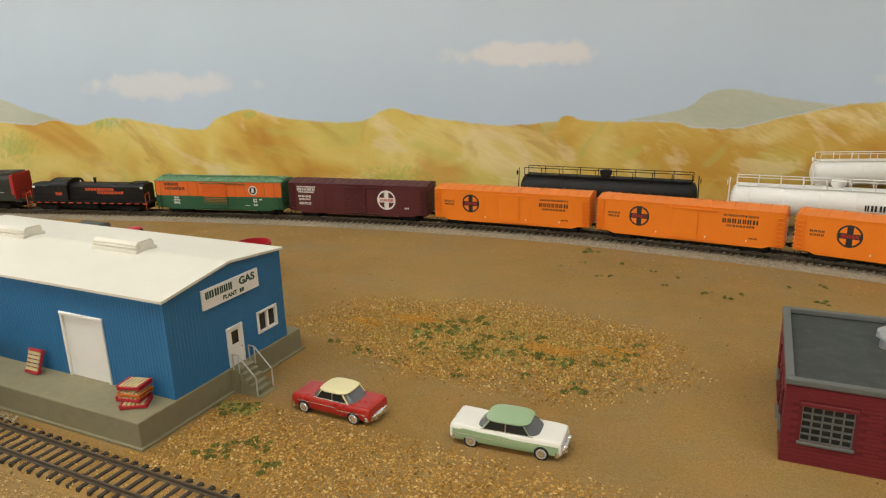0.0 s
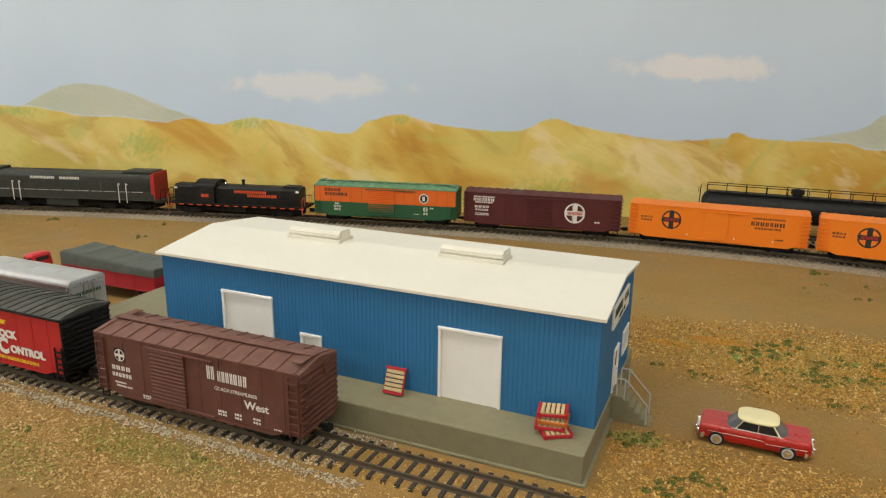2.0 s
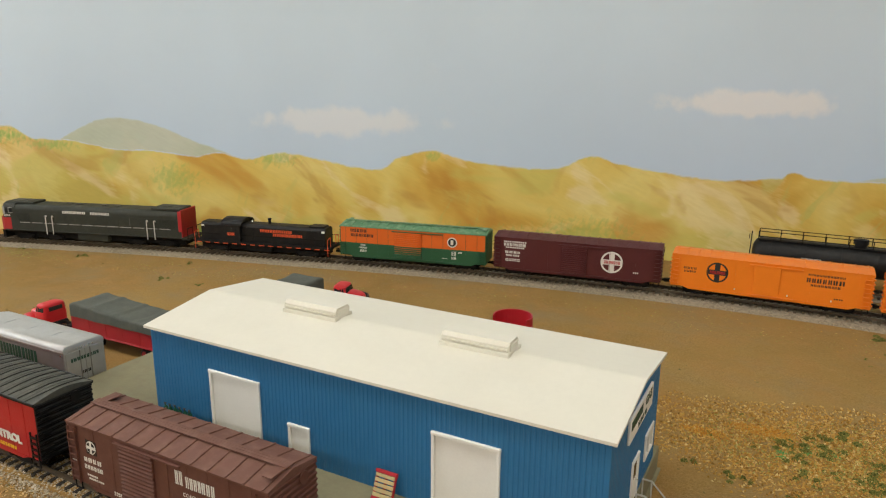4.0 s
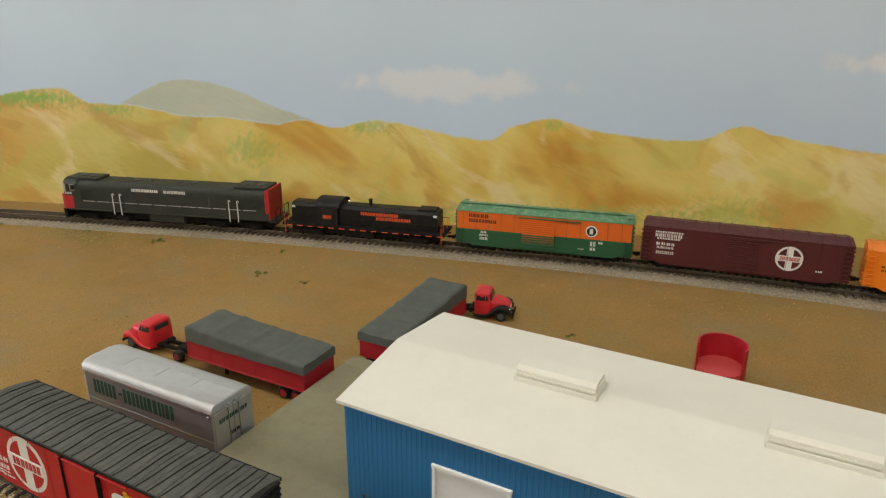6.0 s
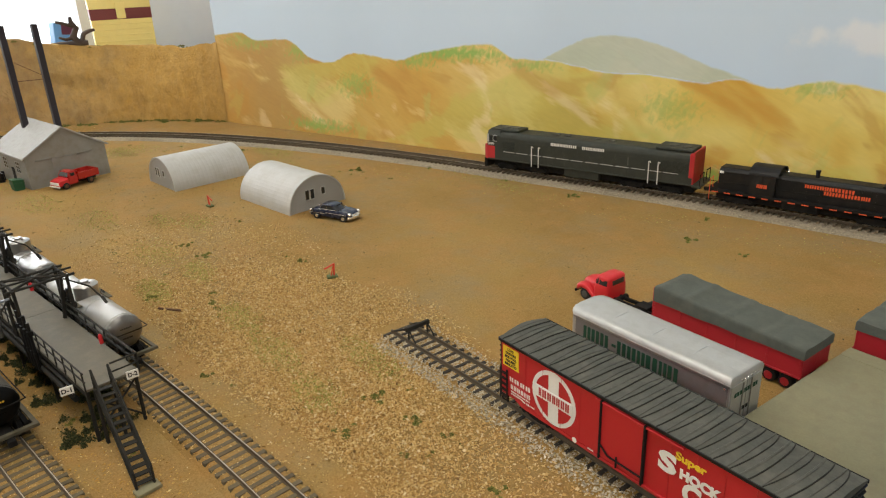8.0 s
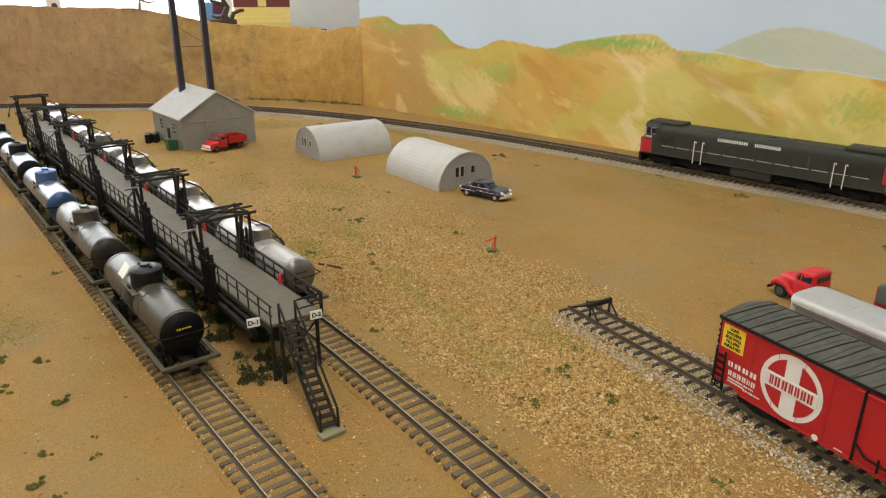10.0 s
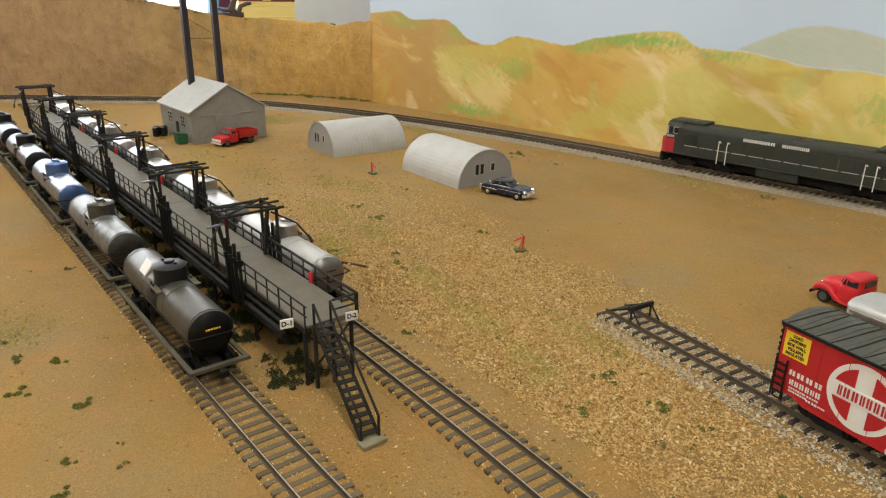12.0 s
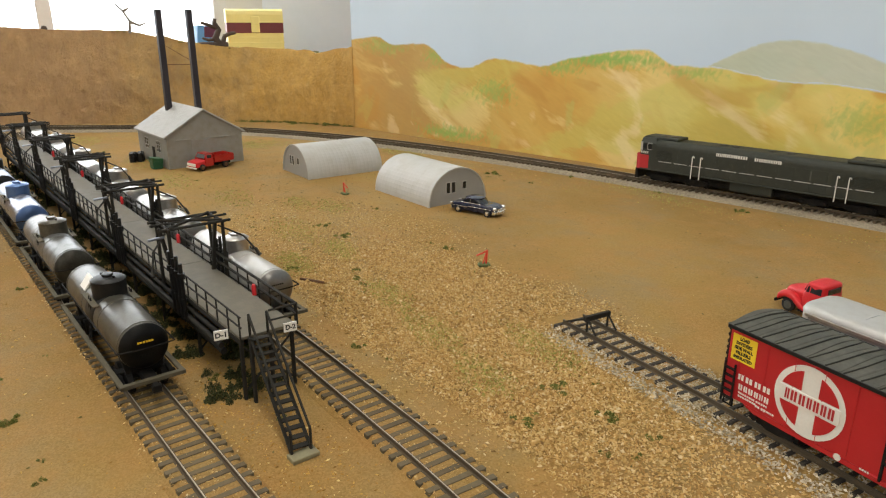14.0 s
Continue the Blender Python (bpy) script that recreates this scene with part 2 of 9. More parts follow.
LETTER_YEL = mat("yellow_lettering", (0.78, 0.52, 0.03), 0.55, var=0.08, bump=0)
LETTER_SF = mat("red_lettering", (0.42, 0.022, 0.025), 0.55, var=0.08, bump=0)
YELLOW = mat("yellow_panel", (0.80, 0.58, 0.03), 0.5, var=0.05)
GLASS = mat("dark_glass", (0.02, 0.022, 0.025), 0.12, var=0.1, bump=0, spec=0.6)
GLASS_GREY = mat("car_glass", (0.12, 0.125, 0.13), 0.12, var=0.1, bump=0, spec=0.6)
CHROME = mat("chrome", (0.88, 0.88, 0.87), 0.2, 0.9, var=0.05, bump=0)
RUBBER = mat("tyre_black", (0.014, 0.014, 0.014), 0.8, var=0.2)
CARRED = mat("car_red", (0.41, 0.020, 0.014), 0.3, var=0.05, coat=0.25, bump=0)
CARCREAM = mat("car_cream", (0.78, 0.70, 0.40), 0.4, var=0.04, coat=0.1, bump=0)
CARWHITE = mat("car_white", (0.78, 0.765, 0.69), 0.4, var=0.04, coat=0.1, bump=0)
CARGREEN = mat("car_green", (0.31, 0.44, 0.25), 0.4, var=0.04, coat=0.1, bump=0)
NAVY = mat("car_navy", (0.012, 0.016, 0.04), 0.25, var=0.05, coat=0.4, bump=0)
TRUCKRED = mat("truck_red", (0.56, 0.022, 0.028), 0.4, var=0.05, bump=0)
TRAILRED = mat("trailer_red", (0.36, 0.014, 0.022), 0.5, var=0.08)
TARP = mat("tarp_grey", (0.082, 0.090, 0.076), 0.85, var=0.15, scale=60, bump=0.3, dirt=(0.125, 0.128, 0.105), amount=0.45)
ALU_DARK = mat("trailer_panel_grey", (0.27, 0.255, 0.265), 0.45, 0.6, var=0.08, dirt=(0.22, 0.2, 0.19), amount=0.4)
# near-black, weathered: colours in the shade lines along the boxcar roof ribs
RIB_SHADE = mat("roof_rib_shade", (0.022, 0.022, 0.018), 0.8, var=0.3, dirt=(0.07, 0.066, 0.054), amount=0.4)
VANROOF = mat("van_roof_silver", (0.47, 0.47, 0.455), 0.4, 0.35, var=0.06, dirt=(0.38, 0.37, 0.34), amount=0.4)
ALU = mat("trailer_silver", (0.52, 0.52, 0.52), 0.42, 0.75, var=0.06, dirt=(0.4, 0.39, 0.37), amount=0.3)
SILVER = mat("tank_silver", (0.40, 0.39, 0.375), 0.36, 0.85, var=0.12, dirt=(0.24, 0.22, 0.19), amount=0.45)
STEEL = mat("tank_steel_blue", (0.29, 0.315, 0.375), 0.34, 0.9, var=0.2, dirt=(0.11, 0.11, 0.12), amount=0.55)
PALEWHITE = mat("tank_off_white", (0.45, 0.44, 0.415), 0.42, 0.45, var=0.08, dirt=(0.34, 0.32, 0.28), amount=0.35)
TANKBLUE = mat("tank_blue", (0.095, 0.17, 0.36), 0.38, 0.5, var=0.12)
TANKDARK = mat("tank_grimy", (0.085, 0.079, 0.062), 0.38, 0.35, var=0.35, dirt=(0.045, 0.042, 0.034), amount=0.6)
TANKGREY = mat("tank_worn_grey", (0.19, 0.19, 0.185), 0.42, 0.55, var=0.25, dirt=(0.055, 0.053, 0.045), amount=0.65)
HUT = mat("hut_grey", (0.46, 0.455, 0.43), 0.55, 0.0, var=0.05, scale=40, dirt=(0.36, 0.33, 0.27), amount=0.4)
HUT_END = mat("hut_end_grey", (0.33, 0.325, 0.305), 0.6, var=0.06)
SHED = mat("shed_grey", (0.27, 0.262, 0.235), 0.65, var=0.08, dirt=(0.2, 0.17, 0.12), amount=0.4)
SHED_ROOF = mat("shed_roof_grey", (0.40, 0.395, 0.375), 0.6, var=0.08, dirt=(0.3, 0.28, 0.24), amount=0.4)
STACK = mat("stack_purple_black", (0.028, 0.024, 0.032), 0.5, var=0.15)
BRICKRED = mat("dark_red_brick", (0.155, 0.014, 0.018), 0.65, var=0.12, rand=0.12)
MORTAR = mat("dark_red_mortar", (0.12, 0.012, 0.016), 0.8, var=0.1)
ROOFTAR = mat("tar_roof", (0.045, 0.05, 0.045), 0.8, var=0.15, dirt=(0.075, 0.08, 0.07), amount=0.5)
COPING = mat("coping_grey", (0.12, 0.125, 0.115), 0.7, var=0.12)
PALLETRED = mat("pallet_red", (0.42, 0.02, 0.03), 0.6, var=0.1)
PALLETTAN = mat("pallet_tan", (0.55, 0.43, 0.22), 0.7, var=0.12, rand=0.2)
PALLETOR = mat("pallet_orange", (0.5, 0.14, 0.02), 0.6, var=0.1)
CYLGREEN = mat("cylinder_green", (0.013, 0.095, 0.05), 0.4, var=0.1)
TUBRED = mat("tub_red", (0.40, 0.012, 0.02), 0.5, var=0.06)
DERRICK = mat("derrick_red", (0.62, 0.05, 0.02), 0.5, var=0.1)
RUST = mat("rusty_iron", (0.12, 0.055, 0.025), 0.8, var=0.25)
BOXCREAM = mat("tackle_box_cream", (0.80, 0.70, 0.28), 0.45, var=0.04)
BOXMAROON = mat("tackle_box_maroon", (0.16, 0.04, 0.045), 0.45, var=0.06)
PLASTER = mat("wall_white", (0.74, 0.73, 0.70), 0.8, var=0.04, scale=6)
FRAMEWHITE = mat("window_frame_white", (0.72, 0.72, 0.72), 0.6, var=0.04)
DAYLIGHT = glow("daylight_outside", (0.93, 0.97, 1.0), 3.2)


# ---- mesh helpers ----
class Mesh:
    """Collects faces of one mesh; xf is applied to what is added."""

    def __init__(self):
        self.v, self.f, self.s, self.xf = [], [], [], None

    def add(self, vs, fs, smooth=False):
        o = len(self.v)
        if self.xf is not None:
            vs = [self.xf @ Vector(p) for p in vs]
        self.v += [tuple(p) for p in vs]
        self.f += [tuple(i + o for i in f) for f in fs]
        self.s += [smooth] * len(fs)
        return self

    def box(self, x0, x1, y0, y1, z0, z1, b=None):
        lo, hi = (x0, y0, z0), (x1, y1, z1)
        small = min(abs(h - l) for l, h in zip(lo, hi))
        b = min(0.0003, small * 0.2) if b is None else min(b, small * 0.45)
        if b <= 0:
            vs = [(x, y, z) for x in (x0, x1) for y in (y0, y1) for z in (z0, z1)]
            return self.add(vs, [(0, 1, 3, 2), (4, 6, 7, 5), (0, 4, 5, 1), (2, 3, 7, 6), (0, 2, 6, 4), (1, 5, 7, 3)])
        vs, at = [], {}
        for c in ((i, j, k) for i in (0, 1) for j in (0, 1) for k in (0, 1)):
            for a in range(3):
                p = []
                for n in range(3):
                    edge, inward = (hi[n], -b) if c[n] else (lo[n], b)
                    p.append(edge if n == a else edge + inward)
                at[c, a] = len(vs)
                vs.append(p)
        fs = []
        for a in range(3):
            o1, o2 = [n for n in range(3) if n != a]

            def corner(va, v1, v2):
                c = [0, 0, 0]
                c[a], c[o1], c[o2] = va, v1, v2
                return tuple(c)

            for s in (0, 1):
                fs.append(tuple(at[corner(s, p, q), a] for p, q in ((0, 0), (1, 0), (1, 1), (0, 1))))
            for p in (0, 1):
                for q in (0, 1):
                    c0, c1 = corner(0, p, q), corner(1, p, q)
                    fs.append((at[c0, o1], at[c1, o1], at[c1, o2], at[c0, o2]))
        for c in {c for c, _ in at}:
            fs.append((at[c, 0], at[c, 1], at[c, 2]))
        return self.add(vs, fs)

    def cyl(self, p, q, r, seg=12, r2=None, caps=True):
        p, q = Vector(p), Vector(q)
        r2 = r if r2 is None else r2
        w = (q - p).normalized()
        u = w.orthogonal().normalized()
        v = w.cross(u)
        ring = [(math.cos(2 * math.pi * i / seg), math.sin(2 * math.pi * i / seg)) for i in range(seg)]
        a = [p + r * (u * c + v * s) for c, s in ring]
        b = [q + r2 * (u * c + v * s) for c, s in ring]
        self.add(a + b, [(i, (i + 1) % seg, seg + (i + 1) % seg, seg + i) for i in range(seg)], seg > 6)
        if caps:
            self.add(a, [tuple(range(seg))])
            self.add(b, [tuple(range(seg))])
        return self

    def rod(self, pts, r, seg=6):
        for p, q in zip(pts, pts[1:]):
            self.cyl(p, q, r, seg)
        return self

    def prism(self, prof, x0, x1, axis="x", smooth=False):
        """A closed profile drawn along an axis: (y, z) along x, (x, z) along y, (x, y) along z."""
        def put(a, b, d):
            return {"x": (d, a, b), "y": (a, d, b), "z": (a, b, d)}[axis]

        n = len(prof)
        lo, hi = [put(a, b, x0) for a, b in prof], [put(a, b, x1) for a, b in prof]
        self.add(lo + hi, [(i, (i + 1) % n, n + (i + 1) % n, n + i) for i in range(n)], smooth)
        self.add(lo, [tuple(range(n))])
        return self.add(hi, [tuple(range(n))])

    def loft(self, rings, caps=True, smooth=True):
        n = len(rings[0])
        vs = [p for r in rings for p in r]
        fs = [(a * n + i, a * n + (i + 1) % n, (a + 1) * n + (i + 1) % n, (a + 1) * n + i) for a in range(len(rings) - 1) for i in range(n)]
        self.add(vs, fs, smooth)
        if caps:
            self.add(rings[0], [tuple(range(n))])
            self.add(rings[-1], [tuple(range(n))])
        return self

    def lathe(self, prof, seg=20, axis="z", at=(0, 0, 0)):
        """Pairs of (radius, height) turned about an axis through a place."""
        rings = []
        for r, h in prof:
            ring = []
            for i in range(seg):
                c, s = r * math.cos(2 * math.pi * i / seg), r * math.sin(2 * math.pi * i / seg)
                d = {"z": (c, s, h), "x": (h, c, s), "y": (c, h, s)}[axis]
                ring.append(tuple(a + b for a, b in zip(d, at)))
            rings.append(ring)
        return self.loft(rings)

    def data(self, name, material, mend=True, weld=False):
        me = bpy.data.meshes.new(name)
        me.from_pydata(self.v, [], self.f)
        me.polygons.foreach_set("use_smooth", self.s)
        me.materials.append(material)
        if any(self.s):
            me.set_sharp_from_angle(angle=radians(42))
        if mend and len(self.f) < 30000:
            bm = bmesh.new()
            bm.from_mesh(me)
            if weld:
                bmesh.ops.remove_doubles(bm, verts=bm.verts, dist=0.00002)
            bmesh.ops.recalc_face_normals(bm, faces=bm.faces)
            bm.to_mesh(me)
            bm.free()
        return me


def part(name, m, material, parent=None, label="", place=None, weld=False):
    ob = new(name, m.data(name, material, True, weld) if isinstance(m, Mesh) else m)
    if parent is not None:
        ob.parent = parent
    if place is not None:
        ob.matrix_basis = place
    return tagged(ob, label) if label else ob


def thing(name, m, label, category, group="", kind=""):
    ob = new(name)
    ob.empty_display_size = 0.01
    ob.matrix_basis = m
    return tagged(ob, label, category, group, kind)


def solid(name, m, material, label="", category="", group="", kind="", place=None):
    ob = new(name, m.data(name, material) if isinstance(m, Mesh) else m)
    if place is not None:
        ob.matrix_basis = place
    return tagged(ob, label, category, group, kind)


def words(name, text, size, material, parent, x, z, y, face=-1, width=None, bold=0.0, align="CENTER"):
    """Raised lettering that stands on a side of a thing: face -1 is read from -y, +1 from +x."""
    cu = bpy.data.curves.new(name, "FONT")
    cu.body, cu.size, cu.align_x, cu.align_y, cu.extrude, cu.offset = text, size, align, "CENTER", 0.00008, bold
    cu.resolution_u = 3
    tmp = new(name, cu)
    dg = bpy.context.evaluated_depsgraph_get()
    me = bpy.data.meshes.new_from_object(tmp.evaluated_get(dg))
    bpy.data.objects.remove(tmp)
    me.materials.clear()
    me.materials.append(material)
    sx = 1.0
    if width:
        xs = [v.co.x for v in me.vertices]
        sx = width / max(1e-6, max(xs) - min(xs))
    turn = pose(x, y, z, 90, 0, 0) if face == -1 else pose(y, x, z, 90, 0, 90)
    return part(name, me, None, parent, place=turn @ Matrix.Diagonal((sx, 1, 1, 1)))


def bars(name, material, parent, x, z, width, height, count, y, face=-1, gap=0.3, seed=1):
    """A row of plain marks in the size and colour of writing: two upright bars, or one where it is tiny."""
    rnd, m = random.Random(seed), Mesh()
    ws = [rnd.uniform(0.75, 1.2) for _ in range(count)]
    unit = width / sum(ws)
    px, lo, hi = x - width / 2, z - height / 2, z + height / 2
    for w in ws:
        a, b = px, px + w * unit * (1 - gap)
        s = 0.40 * (b - a)
        marks = ((a, a + s, lo, hi), (b - s, b, lo, hi)) if height > 0.0019 and b - a > 0.0012 else ((a, b, lo, hi),)
        for p, q, c, d in marks:
            if face == -1:
                m.box(p, q, y - 0.00012, y + 0.0001, c, d, 0)
            else:
                m.box(y - 0.0001, y + 0.00012, p, q, c, d, 0)
        px += w * unit
    return part(name, m, material, parent)


def rounded(ob, wide=0.0014):
    """Rounds the edges of a coarse mesh."""
    bev = ob.modifiers.new("round", "BEVEL")
    bev.width, bev.segments, bev.limit_method = wide, 3, "ANGLE"
    return ob


def curve_points(pts, step):
    """Even steps along a smooth line through points (x, y): place and heading."""
    dense = []
    for i in range(len(pts) - 1):
        p0, p1, p2, p3 = (np.array(pts[max(0, min(len(pts) - 1, j))], float) for j in (i - 1, i, i + 1, i + 2))
        for t in np.linspace(0, 1, 40, endpoint=False):
            dense.append(0.5 * (2 * p1 + (p2 - p0) * t + (2 * p0 - 5 * p1 + 4 * p2 - p3) * t * t + (3 * p1 - p0 - 3 * p2 + p3) * t**3))
    dense.append(np.array(pts[-1], float))
    dense = np.array(dense)
    s = np.r_[0, np.cumsum(np.linalg.norm(np.diff(dense, axis=0), axis=1))]
    at = np.arange(0, s[-1], step)
    xy = np.stack([np.interp(at, s, dense[:, k]) for k in (0, 1)], 1)
    d = np.gradient(xy, axis=0)
    return xy, np.degrees(np.arctan2(d[:, 1], d[:, 0]))


def chip_cloud(n, where, size, seed, z=0.0, tall=0.5, stretch=2.0):
    """Many small flakes. where(rng, n) gives places; each is a low four-sided tent."""
    g = np.random.default_rng(seed)
    xy = where(g, n)
    n = len(xy)
    a, s = g.uniform(0, 2 * np.pi, n), size * g.uniform(0.5, 1.5, n)
    l, w, h = s * g.uniform(1, stretch, n), s * 0.7, s * tall * g.uniform(0.5, 1.4, n)
    ca, sa = np.cos(a), np.sin(a)
    zz = z if np.ndim(z) == 0 else z
    lean = g.uniform(-0.4, 0.4, (n, 2)) * s[:, None]
    P = []
    for px, py, up in ((-1, 0, 0), (0, -1, 0.15), (1, 0, 0.3), (0, 1, 0.1)):
        x, y = px * l / 2, py * w / 2
        P.append(np.stack([xy[:, 0] + x * ca - y * sa, xy[:, 1] + x * sa + y * ca, zz + up * h], 1))
    P.append(np.stack([xy[:, 0] + lean[:, 0], xy[:, 1] + lean[:, 1], zz + h], 1))
    v = np.stack(P, 1).reshape(-1, 3)
    o = np.arange(n)[:, None] * 5
    f = np.concatenate([o + np.array(t) for t in ((0, 1, 4), (1, 2, 4), (2, 3, 4), (3, 0, 4))], 0)
    me = bpy.data.meshes.new("flakes")
    me.from_pydata(v.tolist(), [], f.tolist())
    return me
# ---- the layout's ground, backdrop and room ----
g = Mesh()
g.box(-3.05, 1.7, -2.2, 2.0, -0.04, 0.0, 0)
solid("ground", g, SAND, "sandy brown scenic ground cover of a model railway layout", "ground", kind="structure")

WALL_AT, WALL_TURN = (-0.265, 0.924), 18.8
wall_pose = pose(WALL_AT[0], WALL_AT[1], 0, 0, 0, WALL_TURN)


def painted_sky():
    m = bpy.data.materials.new("painted_sky")
    m.use_nodes = True
    n, k = m.node_tree.nodes, m.node_tree.links
    b = n["Principled BSDF"]
    b.inputs["Roughness"].default_value, b.inputs["Specular IOR Level"].default_value = 0.75, 0.25
    tc, sep = n.new("ShaderNodeTexCoord"), n.new("ShaderNodeSeparateXYZ")
    k.new(tc.outputs["Object"], sep.inputs[0])
    ramp = n.new("ShaderNodeMapRange")
    ramp.inputs[1].default_value, ramp.inputs[2].default_value = 0.08, 0.36
    k.new(sep.outputs[2], ramp.inputs[0])
    grad = n.new("ShaderNodeMix")
    grad.data_type = "RGBA"
    grad.inputs[6].default_value, grad.inputs[7].default_value = (0.56, 0.685, 0.84, 1), (0.635, 0.75, 0.845, 1)
    k.new(ramp.outputs[0], grad.inputs[0])
    base = grad.outputs[2]
    soft = n.new("ShaderNodeTexNoise")
    soft.inputs["Scale"].default_value, soft.inputs["Detail"].default_value = 5, 5
    k.new(tc.outputs["Object"], soft.inputs["Vector"])
    tone = n.new("ShaderNodeMapRange")
    tone.inputs[1].default_value, tone.inputs[2].default_value, tone.inputs[3].default_value, tone.inputs[4].default_value = 0.3, 0.7, 0.97, 1.03
    k.new(soft.outputs[0], tone.inputs[0])
    sc = n.new("ShaderNodeVectorMath")
    sc.operation = "SCALE"
    k.new(base, sc.inputs[0]), k.new(tone.outputs[0], sc.inputs["Scale"])
    base = sc.outputs[0]
    edge = n.new("ShaderNodeTexNoise")
    edge.inputs["Scale"].default_value, edge.inputs["Detail"].default_value = 28, 6
    k.new(tc.outputs["Object"], edge.inputs["Vector"])
    # each cloud: middle, half length, half height
    for u, z, w, h, full in ((-0.565, 0.168, 0.125, 0.019, 0.62), (-0.045, 0.199, 0.105, 0.017, 0.85), (0.47, 0.155, 0.07, 0.012, 0.5)):
        du, dz = n.new("ShaderNodeMath"), n.new("ShaderNodeMath")
        for node, src, mid, half in ((du, 0, u, w), (dz, 2, z, h)):
            node.operation = "MULTIPLY_ADD"
            node.inputs[1].default_value, node.inputs[2].default_value = 1 / half, -mid / half
            k.new(sep.outputs[src], node.inputs[0])
        com, ln = n.new("ShaderNodeCombineXYZ"), n.new("ShaderNodeVectorMath")
        k.new(du.outputs[0], com.inputs[0]), k.new(dz.outputs[0], com.inputs[1])
        ln.operation = "LENGTH"
        k.new(com.outputs[0], ln.inputs[0])
        rag = n.new("ShaderNodeMath")
        rag.operation = "MULTIPLY_ADD"
        rag.inputs[1].default_value = 2.0
        k.new(edge.outputs[0], rag.inputs[0]), k.new(ln.outputs["Value"], rag.inputs[2])
        mask = n.new("ShaderNodeMapRange")
        mask.interpolation_type = "SMOOTHSTEP"
        mask.inputs[1].default_value, mask.inputs[2].default_value = 1.55, 2.15
        mask.inputs[3].default_value, mask.inputs[4].default_value = full, 0.0
        k.new(rag.outputs[0], mask.inputs[0])
        mix = n.new("ShaderNodeMix")
        mix.data_type = "RGBA"
        mix.inputs[7].default_value = (0.82, 0.83, 0.855, 1)
        k.new(mask.outputs[0], mix.inputs[0]), k.new(base, mix.inputs[6])
        base = mix.outputs[2]
    k.new(base, b.inputs["Base Color"])
    return m


BUSHES = ((-1.12, 0.141, 0.10, 0.012, 0.9), (-1.19, 0.126, 0.04, 0.010, 0.7), (-1.0, 0.129, 0.04, 0.008, 0.6), (-1.43, 0.136, 0.03, 0.018, 0.6), (-1.31, 0.085, 0.04, 0.02, 0.6), (-1.4, 0.014, 0.07, 0.012, 0.8),
          (-0.533, 0.012, 0.05, 0.014, 0.5), (-0.765, 0.008, 0.07, 0.012, 0.8), (-0.37, 0.02, 0.08, 0.016, 0.5), (-0.93, 0.012, 0.10, 0.014, 0.8), (-0.81, 0.085, 0.035, 0.022, 0.45), (-0.655, 0.117, 0.025, 0.010, 0.55), (-1.56, 0.148, 0.06, 0.016, 0.5), (-0.24, 0.03, 0.06, 0.02, 0.45), (-0.441, 0.127, 0.012, 0.007, 0.5))


